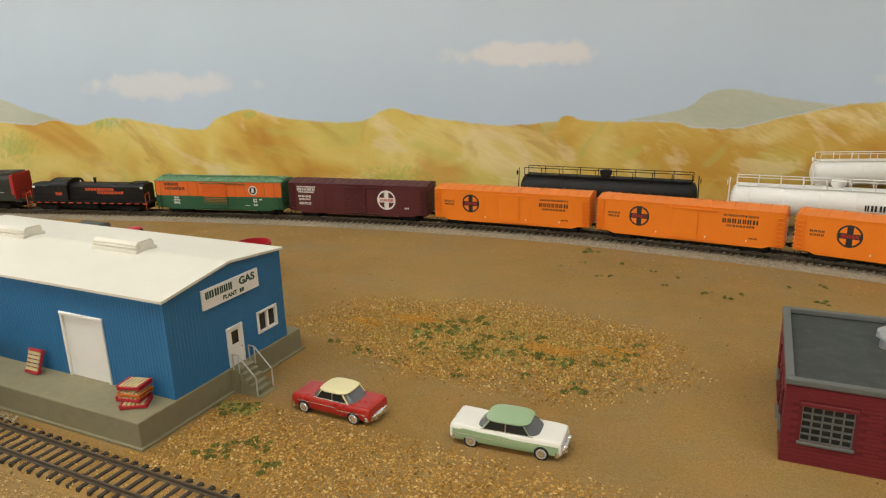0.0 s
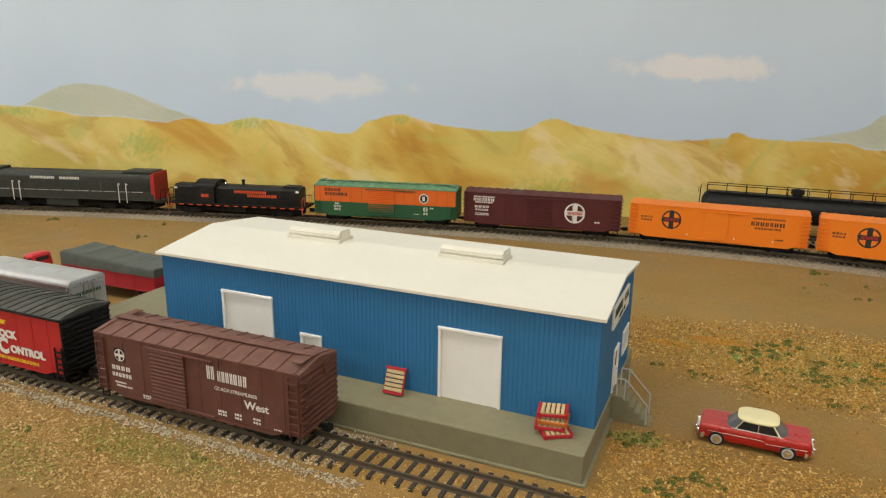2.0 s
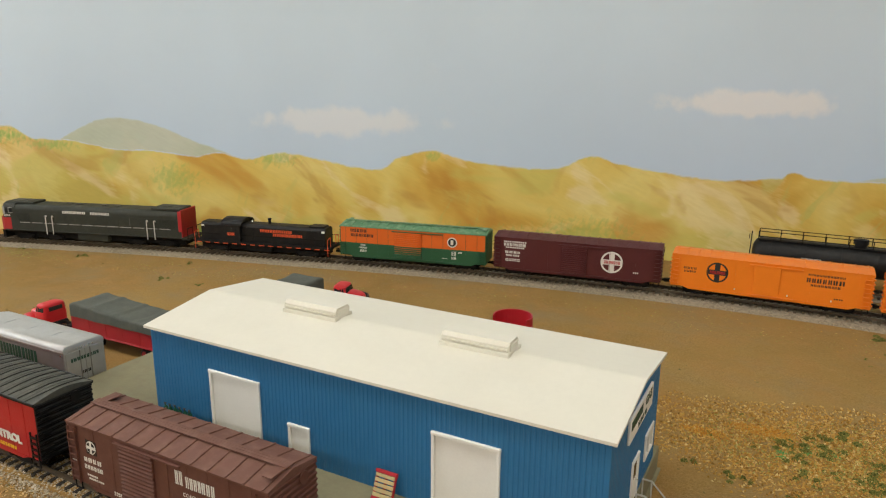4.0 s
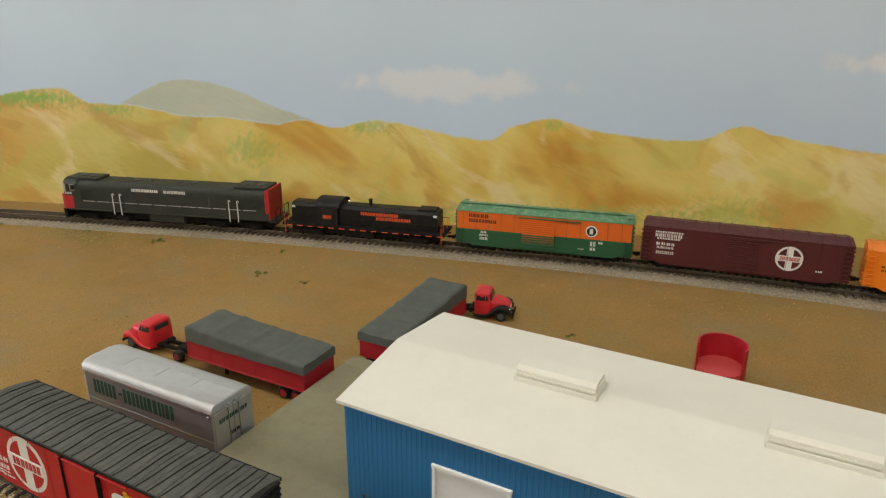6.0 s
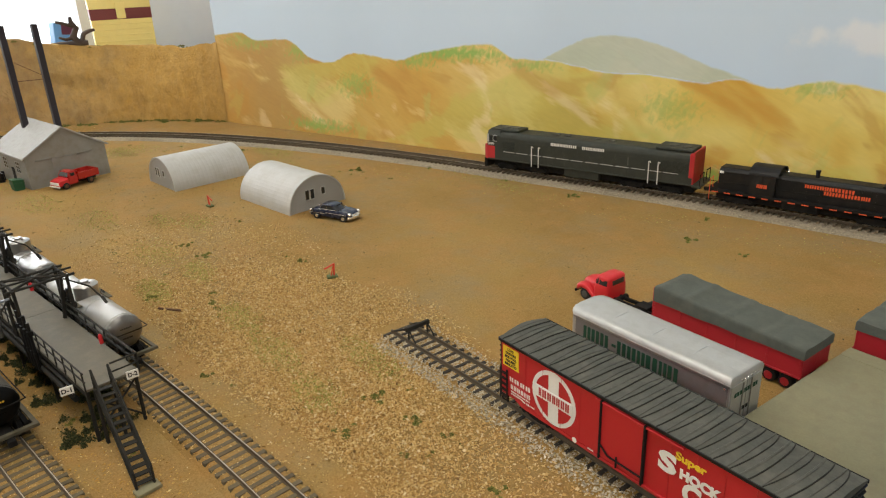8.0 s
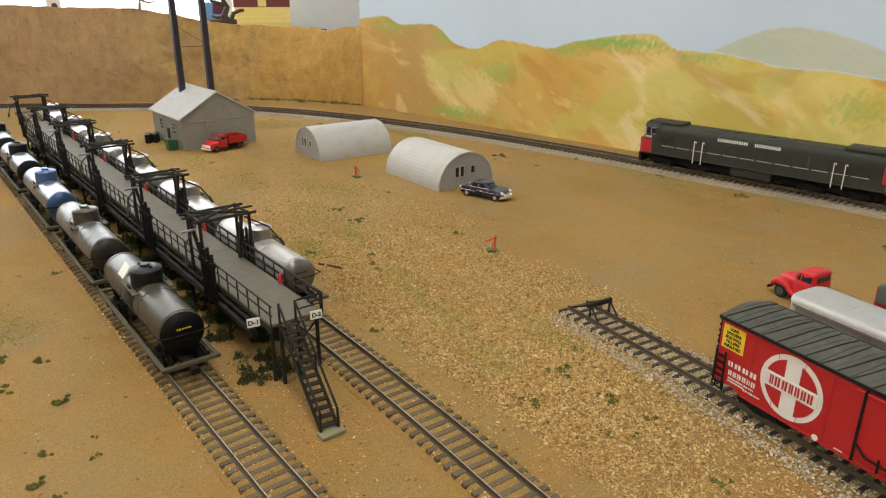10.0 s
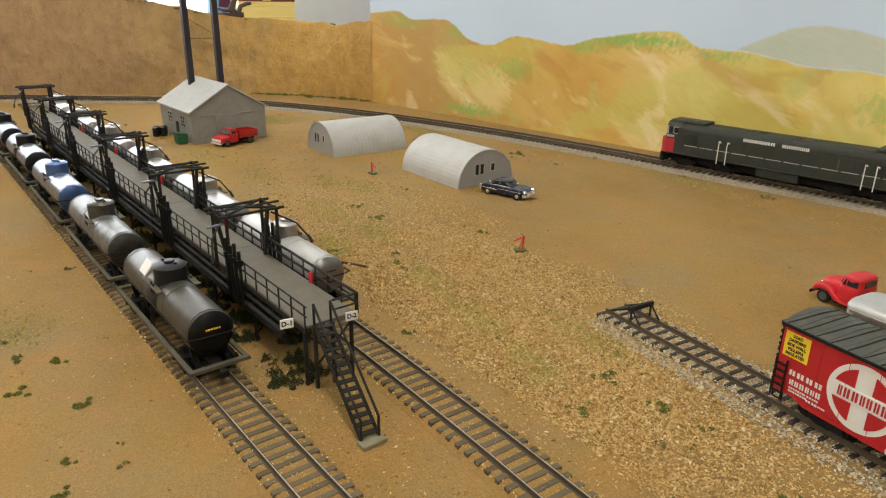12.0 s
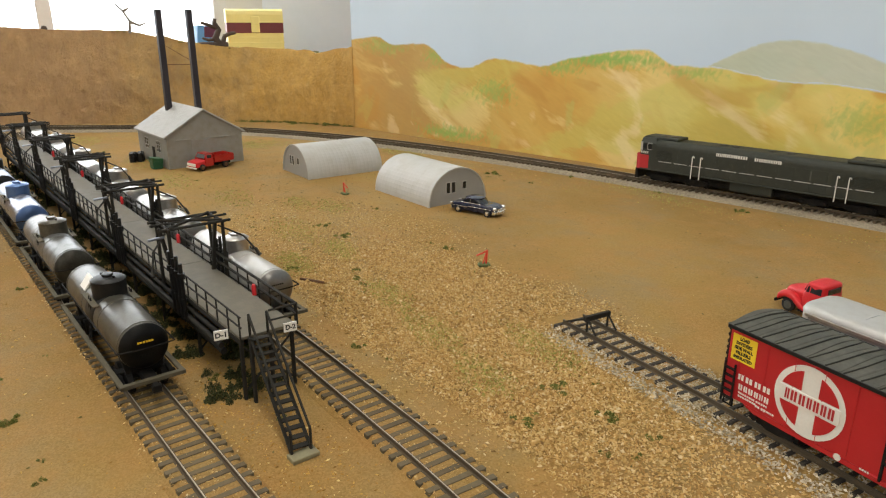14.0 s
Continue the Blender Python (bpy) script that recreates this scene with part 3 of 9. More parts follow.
def painted_hills(name, tones, layers=(), zones=(), dabs=(), late=()):
    """Brushed paint: broad slanting strokes of several tones, washes by place along the wall, dabbed bushes, a soft upper edge."""
    m = bpy.data.materials.new(name)
    m.use_nodes = True
    n, k = m.node_tree.nodes, m.node_tree.links
    b = n["Principled BSDF"]
    b.inputs["Roughness"].default_value, b.inputs["Specular IOR Level"].default_value = 0.7, 0.3
    tc, sep = n.new("ShaderNodeTexCoord"), n.new("ShaderNodeSeparateXYZ")
    k.new(tc.outputs["Object"], sep.inputs[0])

    def strokes(turn, stretch, s, shift, distort, detail=5, rough=0.5):
        mp, t = n.new("ShaderNodeMapping"), n.new("ShaderNodeTexNoise")
        mp.vector_type = "TEXTURE"
        mp.inputs["Rotation"].default_value, mp.inputs["Scale"].default_value = (0, radians(-turn), 0), (1, 1, 1 / stretch)
        mp.inputs["Location"].default_value = shift
        t.inputs["Scale"].default_value, t.inputs["Detail"].default_value, t.inputs["Distortion"].default_value = s, detail, distort
        t.inputs["Roughness"].default_value = rough
        k.new(tc.outputs["Object"], mp.inputs[0]), k.new(mp.outputs[0], t.inputs["Vector"])
        return t.outputs[0]

    def ranged(value, lo, hi, a, z, smooth=False):
        r = n.new("ShaderNodeMapRange")
        if smooth:
            r.interpolation_type = "SMOOTHSTEP"
        r.inputs[1].default_value, r.inputs[2].default_value, r.inputs[3].default_value, r.inputs[4].default_value = lo, hi, a, z
        k.new(value, r.inputs[0])
        return r.outputs[0]

    def over(mask, low, colour):
        mix = n.new("ShaderNodeMix")
        mix.data_type = "RGBA"
        mix.inputs[7].default_value = (*colour, 1)
        k.new(mask, mix.inputs[0]), k.new(low, mix.inputs[6])
        return mix.outputs[2]

    def sum_of(p, q, by):
        node = n.new("ShaderNodeMath")
        node.operation = "MULTIPLY_ADD"
        node.inputs[1].default_value = by
        k.new(p, node.inputs[0]), k.new(q, node.inputs[2])
        return node.outputs[0]

    bristle = strokes(-24, 5.0, 55, (3, 0, 2), 0.6)
    ramp = n.new("ShaderNodeValToRGB")
    while len(ramp.color_ramp.elements) < len(tones):
        ramp.color_ramp.elements.new(0.5)
    for e, (p, c) in zip(ramp.color_ramp.elements, tones):
        e.position, e.color = p, (*c, 1)
    k.new(strokes(-24, 1.9, 4.6, (0, 0, 0), 0.9, 3), ramp.inputs[0])
    base = ramp.outputs[0]
    # washes: from where to where along the wall, colour, strength
    for u0, u1, colour, amount in zones:
        base = over(ranged(sep.outputs[0], u0, u1, 0.0, amount, True), base, colour)
    # strokes: slant, size, shift, threshold, colour, strength
    for turn, size, shift, lo, colour, amount in layers:
        edge = sum_of(bristle, strokes(turn, 2.1, size * 0.68, shift, 1.0, 3), 0.10)
        base = over(ranged(edge, lo + 0.05, lo + 0.15, 0.0, amount, True), base, colour)
    for u0, u1, colour, amount in late:
        shift = sum_of(strokes(60, 2.2, 14, (2, 0, 9), 0.6), sep.outputs[0], 0.14)
        base = over(ranged(shift, u0 + 0.07, u1 + 0.07, 0.0, amount, True), base, colour)
    # bushes: middle, half length, half height, strength
    rag = strokes(70, 1.6, 110, (1, 0, 2), 0.4)
    for u, z, w, hh, full in dabs:
        com, ln = n.new("ShaderNodeCombineXYZ"), n.new("ShaderNodeVectorMath")
        for axis, src, mid, half in ((0, 0, u, w), (1, 2, z, hh)):
            node = n.new("ShaderNodeMath")
            node.operation = "MULTIPLY_ADD"
            node.inputs[1].default_value, node.inputs[2].default_value = 1 / half, -mid / half
            k.new(sep.outputs[src], node.inputs[0]), k.new(node.outputs[0], com.inputs[axis])
        ln.operation = "LENGTH"
        k.new(com.outputs[0], ln.inputs[0])
        base = over(ranged(sum_of(rag, ln.outputs["Value"], 3.2), 1.75, 2.75, full, 0.0), base, (0.27, 0.46, 0.11))
    sc = n.new("ShaderNodeVectorMath")
    sc.operation = "SCALE"
    k.new(base, sc.inputs[0]), k.new(ranged(bristle, 0.3, 0.7, 0.965, 1.035), sc.inputs["Scale"])
    # the brush thins out into the sky along the skyline
    at, mix = n.new("ShaderNodeAttribute"), n.new("ShaderNodeMix")
    at.attribute_name = "depth_below_edge"
    thin = sum_of(strokes(-10, 2.0, 90, (5, 0, 1), 0.3), at.outputs["Fac"], 0.0045)
    mix.data_type = "RGBA"
    mix.inputs[6].default_value = (0.57, 0.69, 0.83, 1)
    k.new(ranged(thin, 0.0016, 0.0052, 0.0, 1.0, True), mix.inputs[0]), k.new(sc.outputs[0], mix.inputs[7])
    k.new(mix.outputs[2], b.inputs["Base Color"])
    return m


backdrop = solid("backdrop", Mesh().box(-1.645, 2.3, 0.0, 0.05, -0.04, 1.45, 0), painted_sky(), "backdrop wall painted with pale blue sky and soft white clouds", "backdrop", kind="structure", place=wall_pose)


def ridge_strip(name, pts, proud, material, label, foot=-0.02, wob=0.0012, seed=0):
    """A thin coat of paint on the wall up to a skyline; each point knows how far below the skyline it lies."""
    xy, _ = curve_points(pts, 0.004)
    vs, fs, deep = [], [], []
    for i, (u, z) in enumerate(xy):
        z += wob * (noise.noise((u * 60, seed, 0)) + 0.6 * noise.noise((u * 160, seed, 3)))
        vs += [(u, -proud, foot), (u, -proud, z - 0.006), (u, -proud, z + 0.0008)]
        deep += [1.0, 0.0068, 0.0]
        if i:
            o = 3 * i
            fs += [(o - 3, o, o + 1, o - 2), (o - 2, o + 1, o + 2, o - 1)]
    ob = part(name, Mesh().add(vs, fs), material, backdrop, label)
    ob.data.attributes.new("depth_below_edge", "FLOAT", "POINT").data.foreach_set("value", deep)


FAR_HILL = painted_hills("painted_far_hills", [(0.3, (0.50, 0.545, 0.43)), (0.7, (0.60, 0.63, 0.53))], [(-20, 14, (4, 0, 1), 0.52, (0.62, 0.60, 0.46), 0.3), (10, 9, (1, 0, 5), 0.52, (0.47, 0.55, 0.42), 0.3)])
for far in ([(-1.02, 0.11), (-0.973, 0.141), (-0.92, 0.164), (-0.875, 0.167), (-0.823, 0.156), (-0.774, 0.137), (-0.732, 0.124), (-0.69, 0.1)],
            [(0.04, 0.1), (0.083, 0.11), (0.155, 0.124), (0.182, 0.142), (0.217, 0.148), (0.274, 0.136), (0.358, 0.123), (0.46, 0.112), (0.6, 0.1)]):
    ridge_strip("painted_far_hill", far, 0.00012, FAR_HILL, "pale grey-green distant painted hill", 0.0, 0.0005)
RIDGE = [(-1.645, 0.157), (-1.574, 0.163), (-1.535, 0.151), (-1.454, 0.152), (-1.408, 0.126), (-1.36, 0.120), (-1.31, 0.135), (-1.222, 0.128), (-1.178, 0.139),
         (-1.07, 0.154), (-1.026, 0.137), (-0.966, 0.135), (-0.898, 0.124), (-0.836, 0.123), (-0.776, 0.117), (-0.741, 0.123), (-0.7, 0.115), (-0.655, 0.125), (-0.62, 0.122),
         (-0.522, 0.106), (-0.486, 0.123), (-0.44, 0.133), (-0.396, 0.121), (-0.31, 0.113), (-0.272, 0.117), (-0.238, 0.131), (-0.195, 0.120), (-0.13, 0.110), (-0.075, 0.1055),
         (-0.014, 0.110), (0.001, 0.117), (0.038, 0.109), (0.134, 0.107), (0.171, 0.099), (0.228, 0.098), (0.29, 0.112), (0.404, 0.128), (0.7, 0.13), (1.4, 0.11), (2.3, 0.12)]
HILLS = painted_hills("painted_golden_hills", [(0.33, (0.56, 0.30, 0.05)), (0.43, (0.68, 0.44, 0.085)), (0.52, (0.76, 0.58, 0.15)), (0.60, (0.80, 0.66, 0.22)), (0.70, (0.69, 0.49, 0.11))],
                      [(-34, 7.5, (4, 0, 1), 0.53, (0.58, 0.28, 0.045), 0.65), (-20, 6.0, (9, 0, 5), 0.52, (0.83, 0.70, 0.30), 0.6), (14, 6.5, (2, 0, 8), 0.54, (0.60, 0.56, 0.14), 0.55),
                       (-40, 12.0, (7, 0, 3), 0.56, (0.85, 0.72, 0.42), 0.5), (-28, 11.0, (1, 0, 11), 0.57, (0.52, 0.27, 0.06), 0.5), (60, 15.0, (6, 0, 6), 0.60, (0.50, 0.52, 0.15), 0.45)],
                      [(-0.1, 0.35, (0.58, 0.32, 0.05), 0.6), (-0.75, -1.2, (0.60, 0.36, 0.10), 0.6), (-1.2, -1.58, (0.45, 0.285, 0.10), 0.85)], BUSHES, [(-1.48, -1.62, (0.60, 0.34, 0.075), 0.55)])
ridge_strip("painted_hills", RIDGE, 0.00025, HILLS, "golden ochre rolling hills painted in broad strokes")


# ---- earth bank behind the curve, with the upper level ----
# second wash paints the window's pinkish glare into the dirt colour
BANK_DIRT_GLARE = sandy("bank_dirt_and_glare", [(0.34, 0.215, 0.085), (0.55, 0.355, 0.135), (0.17, 0.105, 0.045), (0.60, 0.41, 0.18), (0.52, 0.305, 0.09), (0.33, 0.235, 0.115)], 38, 11, 1.0, 0.012, False, 0.7, 0.45, washes=[(1, 0.12, 0.32, (0.66, 0.38, 0.08), 0.68), (1, 0.20, -0.10, (0.44, 0.265, 0.155), 0.7)])
foot_xy, foot_head = curve_points([(-1.8201, 0.3939), (-1.855, 0.378), (-1.91, 0.335), (-1.985, 0.245), (-2.055, 0.06), (-2.12, -0.16), (-2.2, -0.5), (-2.26, -1.0), (-2.28, -2.1)], 0.007)
bank, bv, bf = Mesh(), [], []
rows = 26
for i, ((x, y), head) in enumerate(zip(foot_xy, foot_head)):
    nx, ny = math.cos(radians(head - 90)), math.sin(radians(head - 90))
    top = float(np.interp(y, (-0.25, 0.02, 0.16, 0.34, 0.42), (0.180, 0.174, 0.145, 0.134, 0.152))) + 0.003 * noise.noise((x * 9, y * 9, 2))
    for j in range(rows + 1):
        f = min(1.0, j / (rows - 3))
        back = 0.075 * f**1.25 + max(0, j - rows + 3) * 0.012
        rough = 0.012 * noise.noise((x * 7, y * 7, f * 0.9)) + 0.008 * noise.noise((x * 22, y * 22, f * 3.2)) + 0.005 * noise.noise((x * 60, y * 60, f * 10)) + 0.003 * noise.noise((x * 120, y * 120, f * 22))
        grow = min(1.0, i / 26)
        back = back * grow + rough * (0.15 + 0.85 * grow) * math.sin(math.pi * min(1, f * 0.9 + 0.05))
        z = -0.003 + top * f + (0.004 * noise.noise((x * 40, y * 40, j)) if j >= rows - 4 else 0)
        drop = 0.012 + 0.018 * min(1.0, max(0.0, (y - 0.03) / 0.09))
        if j == rows - 1:
            back, z = 0.19 * grow, top - 0.004 - drop
        if j == rows:
            back, z = 0.95 * grow, 0.055
        bv.append((x + nx * back, y + ny * back, z))
    if i:
        a, b = (i - 1) * (rows + 1), i * (rows + 1)
        bf += [(a + j, b + j, b + j + 1, a + j + 1) for j in range(rows)]
bank.add(bv, bf, True)
solid("earth_bank", bank, BANK_DIRT_GLARE, "rough brown plaster earth bank with a flat upper level", "earth bank", kind="structure")

# ---- the room ----
room = Mesh()
room.box(-3.05, 1.75, -2.25, -2.2, -0.04, 1.45, 0)
solid("wall_south", room, PLASTER, "plain white room wall", "wall", kind="structure")
solid("wall_east", Mesh().box(1.7, 1.75, -2.2, 1.65, -0.04, 1.45, 0), PLASTER, "plain white room wall", "wall", kind="structure")
solid("ceiling", Mesh().box(-3.1, 1.75, -2.25, 2.05, 1.45, 1.5, 0), PLASTER, "plain white ceiling", "ceiling", kind="structure")
west = Mesh()
west.box(-3.1, -3.05, -2.25, -1.3, -0.04, 1.45, 0).box(-3.1, -3.05, 0.42, 0.54, -0.04, 1.45, 0)
west.box(-3.1, -3.05, -1.3, 0.42, -0.04, 0.06, 0).box(-3.1, -3.05, -1.3, 0.42, 1.05, 1.45, 0)
solid("wall_west", west, PLASTER, "plain white wall with a bright window opening", "wall", kind="structure")
solid("backdrop_west", Mesh().box(-3.1, -3.05, 0.54, 2.0, -0.04, 1.45, 0), mat("painted_sky_plain", (0.82, 0.87, 0.92), 0.75, var=0.03, scale=4, dirt=(0.9, 0.9, 0.9), amount=0.6, bump=0), "painted sky panel with a pale cloud", "backdrop", kind="structure")
win = thing("window_1", pose(-3.075, -0.44, 0.555), "bright daylit window with white frame", "window", kind="structure")
wf = Mesh()
wf.box(-0.03, 0.03, -0.86, -0.82, -0.495, 0.495).box(-0.03, 0.03, 0.82, 0.86, -0.495, 0.495).box(-0.03, 0.03, -0.82, 0.82, -0.495, -0.47).box(-0.03, 0.03, -0.82, 0.82, 0.455, 0.495)
part("window_frame", wf, FRAMEWHITE, win)
part("mullion", Mesh().box(-0.025, 0.025, 0.312, 0.352, -0.47, 0.455), FRAMEWHITE, win)
solid("daylight_backdrop", Mesh().box(-3.42, -3.4, -1.9, 1.2, -0.2, 1.4, 0), DAYLIGHT, "bright overcast daylight outside the window", "backdrop", kind="structure")


# ---- track ----
def sweep(m, xy, head, prof, closed=True):
    rings = []
    for (x, y), h in zip(xy, head):
        c, s = math.cos(radians(h)), math.sin(radians(h))
        rings.append([(x - s * a, y + c * a, b) for a, b in prof])
    return m.loft(rings, True, False)


def shared(name, me, parent, m):
    ob = new(name, me)
    ob.parent = parent
    ob.matrix_basis = m
    return ob


def track(name, pts, label, tie_material, rail_material, ballast=0.0, lift=0.0, single=0, pitch=0.0072, group="", half=0.00125, fill=None, fill_high=0.0):
    """Two rails on ties along a line; single: how many ties, from the start, are pieces of their own."""
    base = thing(name, Matrix.Identity(4), label, "railway track", group)
    fine, head = curve_points(pts, 0.012)
    for side in (-1, 1):
        o = side * 0.0082
        prof = [(o - 0.0011, lift + 0.0034), (o + 0.0011, lift + 0.0034), (o + 0.0003, lift + 0.0040), (o + 0.0003, lift + 0.0050), (o + 0.00055, lift + 0.0052),
                (o + 0.00055, lift + 0.0061), (o - 0.00055, lift + 0.0061), (o - 0.00055, lift + 0.0052), (o - 0.0003, lift + 0.0050), (o - 0.0003, lift + 0.0040)]
        rl = part("rail", sweep(Mesh(), fine, head, prof), RAIL_DARK, base)
        part("railhead", sweep(Mesh(), fine, head, [(o - 0.0003, lift + 0.0060), (o + 0.0003, lift + 0.0060), (o + 0.00022, lift + 0.0062), (o - 0.00022, lift + 0.0062)]), rail_material, rl, "worn rail top")
    if ballast:
        w = ballast
        part("ballast", sweep(Mesh(), fine, head, [(-w - 0.008, -0.001), (-w, lift + 0.0012), (w, lift + 0.0012), (w + 0.008, -0.001)]), BALLAST, base, "grey gravel ballast")
    if fill:
        part("fill", sweep(Mesh(), fine, head, [(-0.019, -0.001), (-0.0125, fill_high), (0.0125, fill_high), (0.019, -0.001)]), fill, base, "ground cover between the ties")
    xy, hd = curve_points(pts, pitch)
    rnd = random.Random(len(pts) * 7 + len(name))
    one = Mesh().box(-half, half, -0.0148, 0.0148, lift, lift + 0.0036, 0.0002).data("tie", tie_material)
    rest = Mesh()
    for i, ((x, y), h) in enumerate(zip(xy, hd)):
        m = pose(x, y, rnd.uniform(-0.0002, 0.0002), 0, 0, h + rnd.uniform(-1.5, 1.5))
        if i < single:
            shared("tie", one, base, m)
        else:
            rest.xf = m
            rest.box(-half, half, -0.0148, 0.0148, lift, lift + 0.0036, 0)
    if rest.f:
        tagged(part("tie_run", rest, tie_material, base), kind="stuff")
    return fine, head


MAIN = [(-2.16, -0.6), (-2.085, -0.24), (-2.0, -0.055), (-1.955, 0.041), (-1.86, 0.175), (-1.708, 0.303), (-1.516, 0.411), (-1.324, 0.491), (-1.16, 0.545), (-1.0, 0.596),
        (-0.817, 0.644), (-0.617, 0.692), (-0.42, 0.725), (-0.25, 0.738), (-0.1, 0.733), (0.09, 0.710), (0.4, 0.63), (0.8, 0.48)]
RAIL_DULL = mat("rail_dull", (0.14, 0.12, 0.09), 0.5, 0.6, dirt=(0.1, 0.07, 0.045), amount=0.4)
track("main_line_track", MAIN, "curving main line track on grey gravel ballast", TIE_MAIN, RAIL, 0.022, 0.002)
track("siding_track", [(-0.908, 0.1955), (-0.75, 0.2025), (-0.5, 0.2045), (-0.3, 0.2025), (0.0, 0.2), (0.5, 0.2)], "straight siding track on grey ballast beside the warehouse", TIE, RAIL_DULL, 0.0, 0.0, single=130, pitch=0.0076, fill=SAND, fill_high=0.0029)
RACK = pose(-0.91, -0.003, 0, 0, 0, 11.0)


def rack_xy(x, y):
    p = RACK @ Vector((x, y, 0))
    return p.x, p.y


track("rack_track_one", [rack_xy(0.55, -0.0455), rack_xy(0.3, -0.0462), rack_xy(0.0, -0.0467), rack_xy(-0.5, -0.0467), rack_xy(-1.1, -0.0467)], "straight track beside the tank car loading rack", TIE_GREY, RAIL, single=95, pitch=0.0072, half=0.0016, fill=SAND, fill_high=0.0032)
track("rack_track_two", [(-0.3, 0.112), (-0.55, 0.081), (-0.70, 0.0635), (-0.773, 0.0545), (-0.855, 0.0435), rack_xy(-0.1, 0.0395), rack_xy(-0.5, 0.0405), rack_xy(-1.1, 0.0405)], "gently curving track beside the tank car loading rack", TIE_GREY, RAIL, single=100, pitch=0.0072, half=0.0016, fill=SAND, fill_high=0.0032)
track("rear_storage_track", [(-0.33, 0.832), (-0.1, 0.836), (0.3, 0.838), (0.9, 0.84)], "storage track along the backdrop", TIE, RAIL_DULL, 0.018, 0.0)

# ---- warehouse ----
def wall_grid(m, a0, a1, z0, z1, holes, put):
    """A wall of blocks round its openings; put(m, a, b, c, d) sets a block."""
    xs = sorted({a0, a1, *(h[0] for h in holes), *(h[1] for h in holes)})
    zs = sorted({z0, z1, *(h[2] for h in holes), *(h[3] for h in holes)})
    for a, b in zip(xs, xs[1:]):
        for c, d in zip(zs, zs[1:]):
            if not any(h[0] <= (a + b) / 2 <= h[1] and h[2] <= (c + d) / 2 <= h[3] for h in holes):
                put(m, a, b, c, d)


def warehouse():
    w = thing("warehouse", Matrix.Identity(4), "blue corrugated warehouse with cream roof on a concrete loading platform", "warehouse")
    X0, X1, Y0, Y1, Z0, Z1 = -0.592, -0.304, 0.2575, 0.3605, 0.0165, 0.0772
    p = Mesh().box(-0.683, X1 + 0.001, 0.2295, 0.3745, 0, Z0, 0.0005)
    p.box(-0.684, X1 + 0.0028, 0.2278, 0.376, 0, 0.0016, 0.0003)
    part("loading_platform", p, CONCRETE, w, "weathered grey-olive concrete loading platform")
    part("truck_ramp", Mesh().box(-0.683, -0.598, 0.3745, 0.388, 0, Z0, 0.0005), CONCRETE, w)
    T = 0.002
    front = [(-0.392, -0.356, Z0, 0.0585), (-0.543, -0.505, Z0, 0.0585), (-0.484, -0.470, Z0, 0.039)]
    side = [(0.303, 0.3165, Z0, 0.0425), (0.332, 0.351, 0.0285, 0.043)]
    f = Mesh()

    def ribs(a, b, face, out, back):
        """A ribbed line from a to b: pairs of along and across, closed at the back."""
        n = max(1, round((b - a) / 0.0027))
        line = []
        for i in range(n):
            q = a + (b - a) * i / n
            s = (b - a) / n
            line += [(q, face), (q + 0.30 * s, face), (q + 0.38 * s, face + out), (q + 0.68 * s, face + out), (q + 0.76 * s, face)]
        return line + [(b, face), (b, back), (a, back)]

    wall_grid(f, X0, X1, Z0, Z1, front, lambda m, a, b, c, d: m.prism(ribs(a, b - (T if b == X1 else 0), Y0, -0.0002, Y0 + T), c, d, "z"))
    part("front_wall", f, BLUE, w, weld=True)
    e = Mesh()
    wall_grid(e, Y0, Y1, Z0, Z1, side, lambda m, a, b, c, d: m.prism([(q, p) for p, q in ribs(a, b, X1, 0.0002, X1 - T)], c, d, "z"))
    e.prism([(Y0 + T, Z1), (0.309, 0.0847), (Y1, 0.0797), (Y1, Z1)], X1 - T, X1)
    part("end_wall", e, BLUE, w, weld=True)
    o = Mesh().prism([(q, p) for p, q in ribs(Y0 + T, Y1, X0, -0.0003, X0 + T)], Z0, Z1, "z").prism([(Y0 + T, Z1), (0.309, 0.0847), (Y1, 0.0797), (Y1, Z1)], X0, X0 + T)
    o.box(X0 + T, X1 - T, Y1 - T, Y1, Z0, 0.079, 0)
    part("rear_wall", o, BLUE, w)
    th = 0.0016
    top = [(0.2548, 0.0781), (0.3075, 0.0858), (0.3095, 0.0860), (0.3115, 0.0859), (0.3615, 0.0809)]
    r = Mesh().prism([(a, b) for a, b in top] + [(a, b - th) for a, b in reversed(top)], X0 - 0.0028, X1 + 0.0028)
    part("roof", r, CREAM, w, "cream plastic low-pitched roof")
    for a, b in ((-0.523, -0.484), (-0.412, -0.372)):
        v = Mesh().box(a - 0.001, b + 0.001, 0.3015, 0.3185, 0.083, 0.0875, 0.0004)
        v.prism([(0.3030, 0.0875), (0.3030, 0.0905), (0.3050, 0.0925), (0.3150, 0.0925), (0.3170, 0.0905), (0.3170, 0.0875)], a, b)
        v.box(a + 0.0006, b - 0.0006, 0.3018, 0.3029, 0.0884, 0.0893, 0).box(b, b + 0.0008, 0.305, 0.315, 0.0872, 0.0912, 0.0002)
        part("roof_vent", v, CREAM, w, "cream rounded ridge vent")
    for n, (a, b, c, d) in enumerate(front):
        name = "dock_door" if n < 2 else "walk_door"
        door = part(name, Mesh().box(a + 0.0012, b - 0.0012, Y0 + 0.0004, Y0 + 0.0014, c, d - 0.0012, 0.0001), WHITE, w, "plain white sheet door" if n < 2 else "narrow white door")
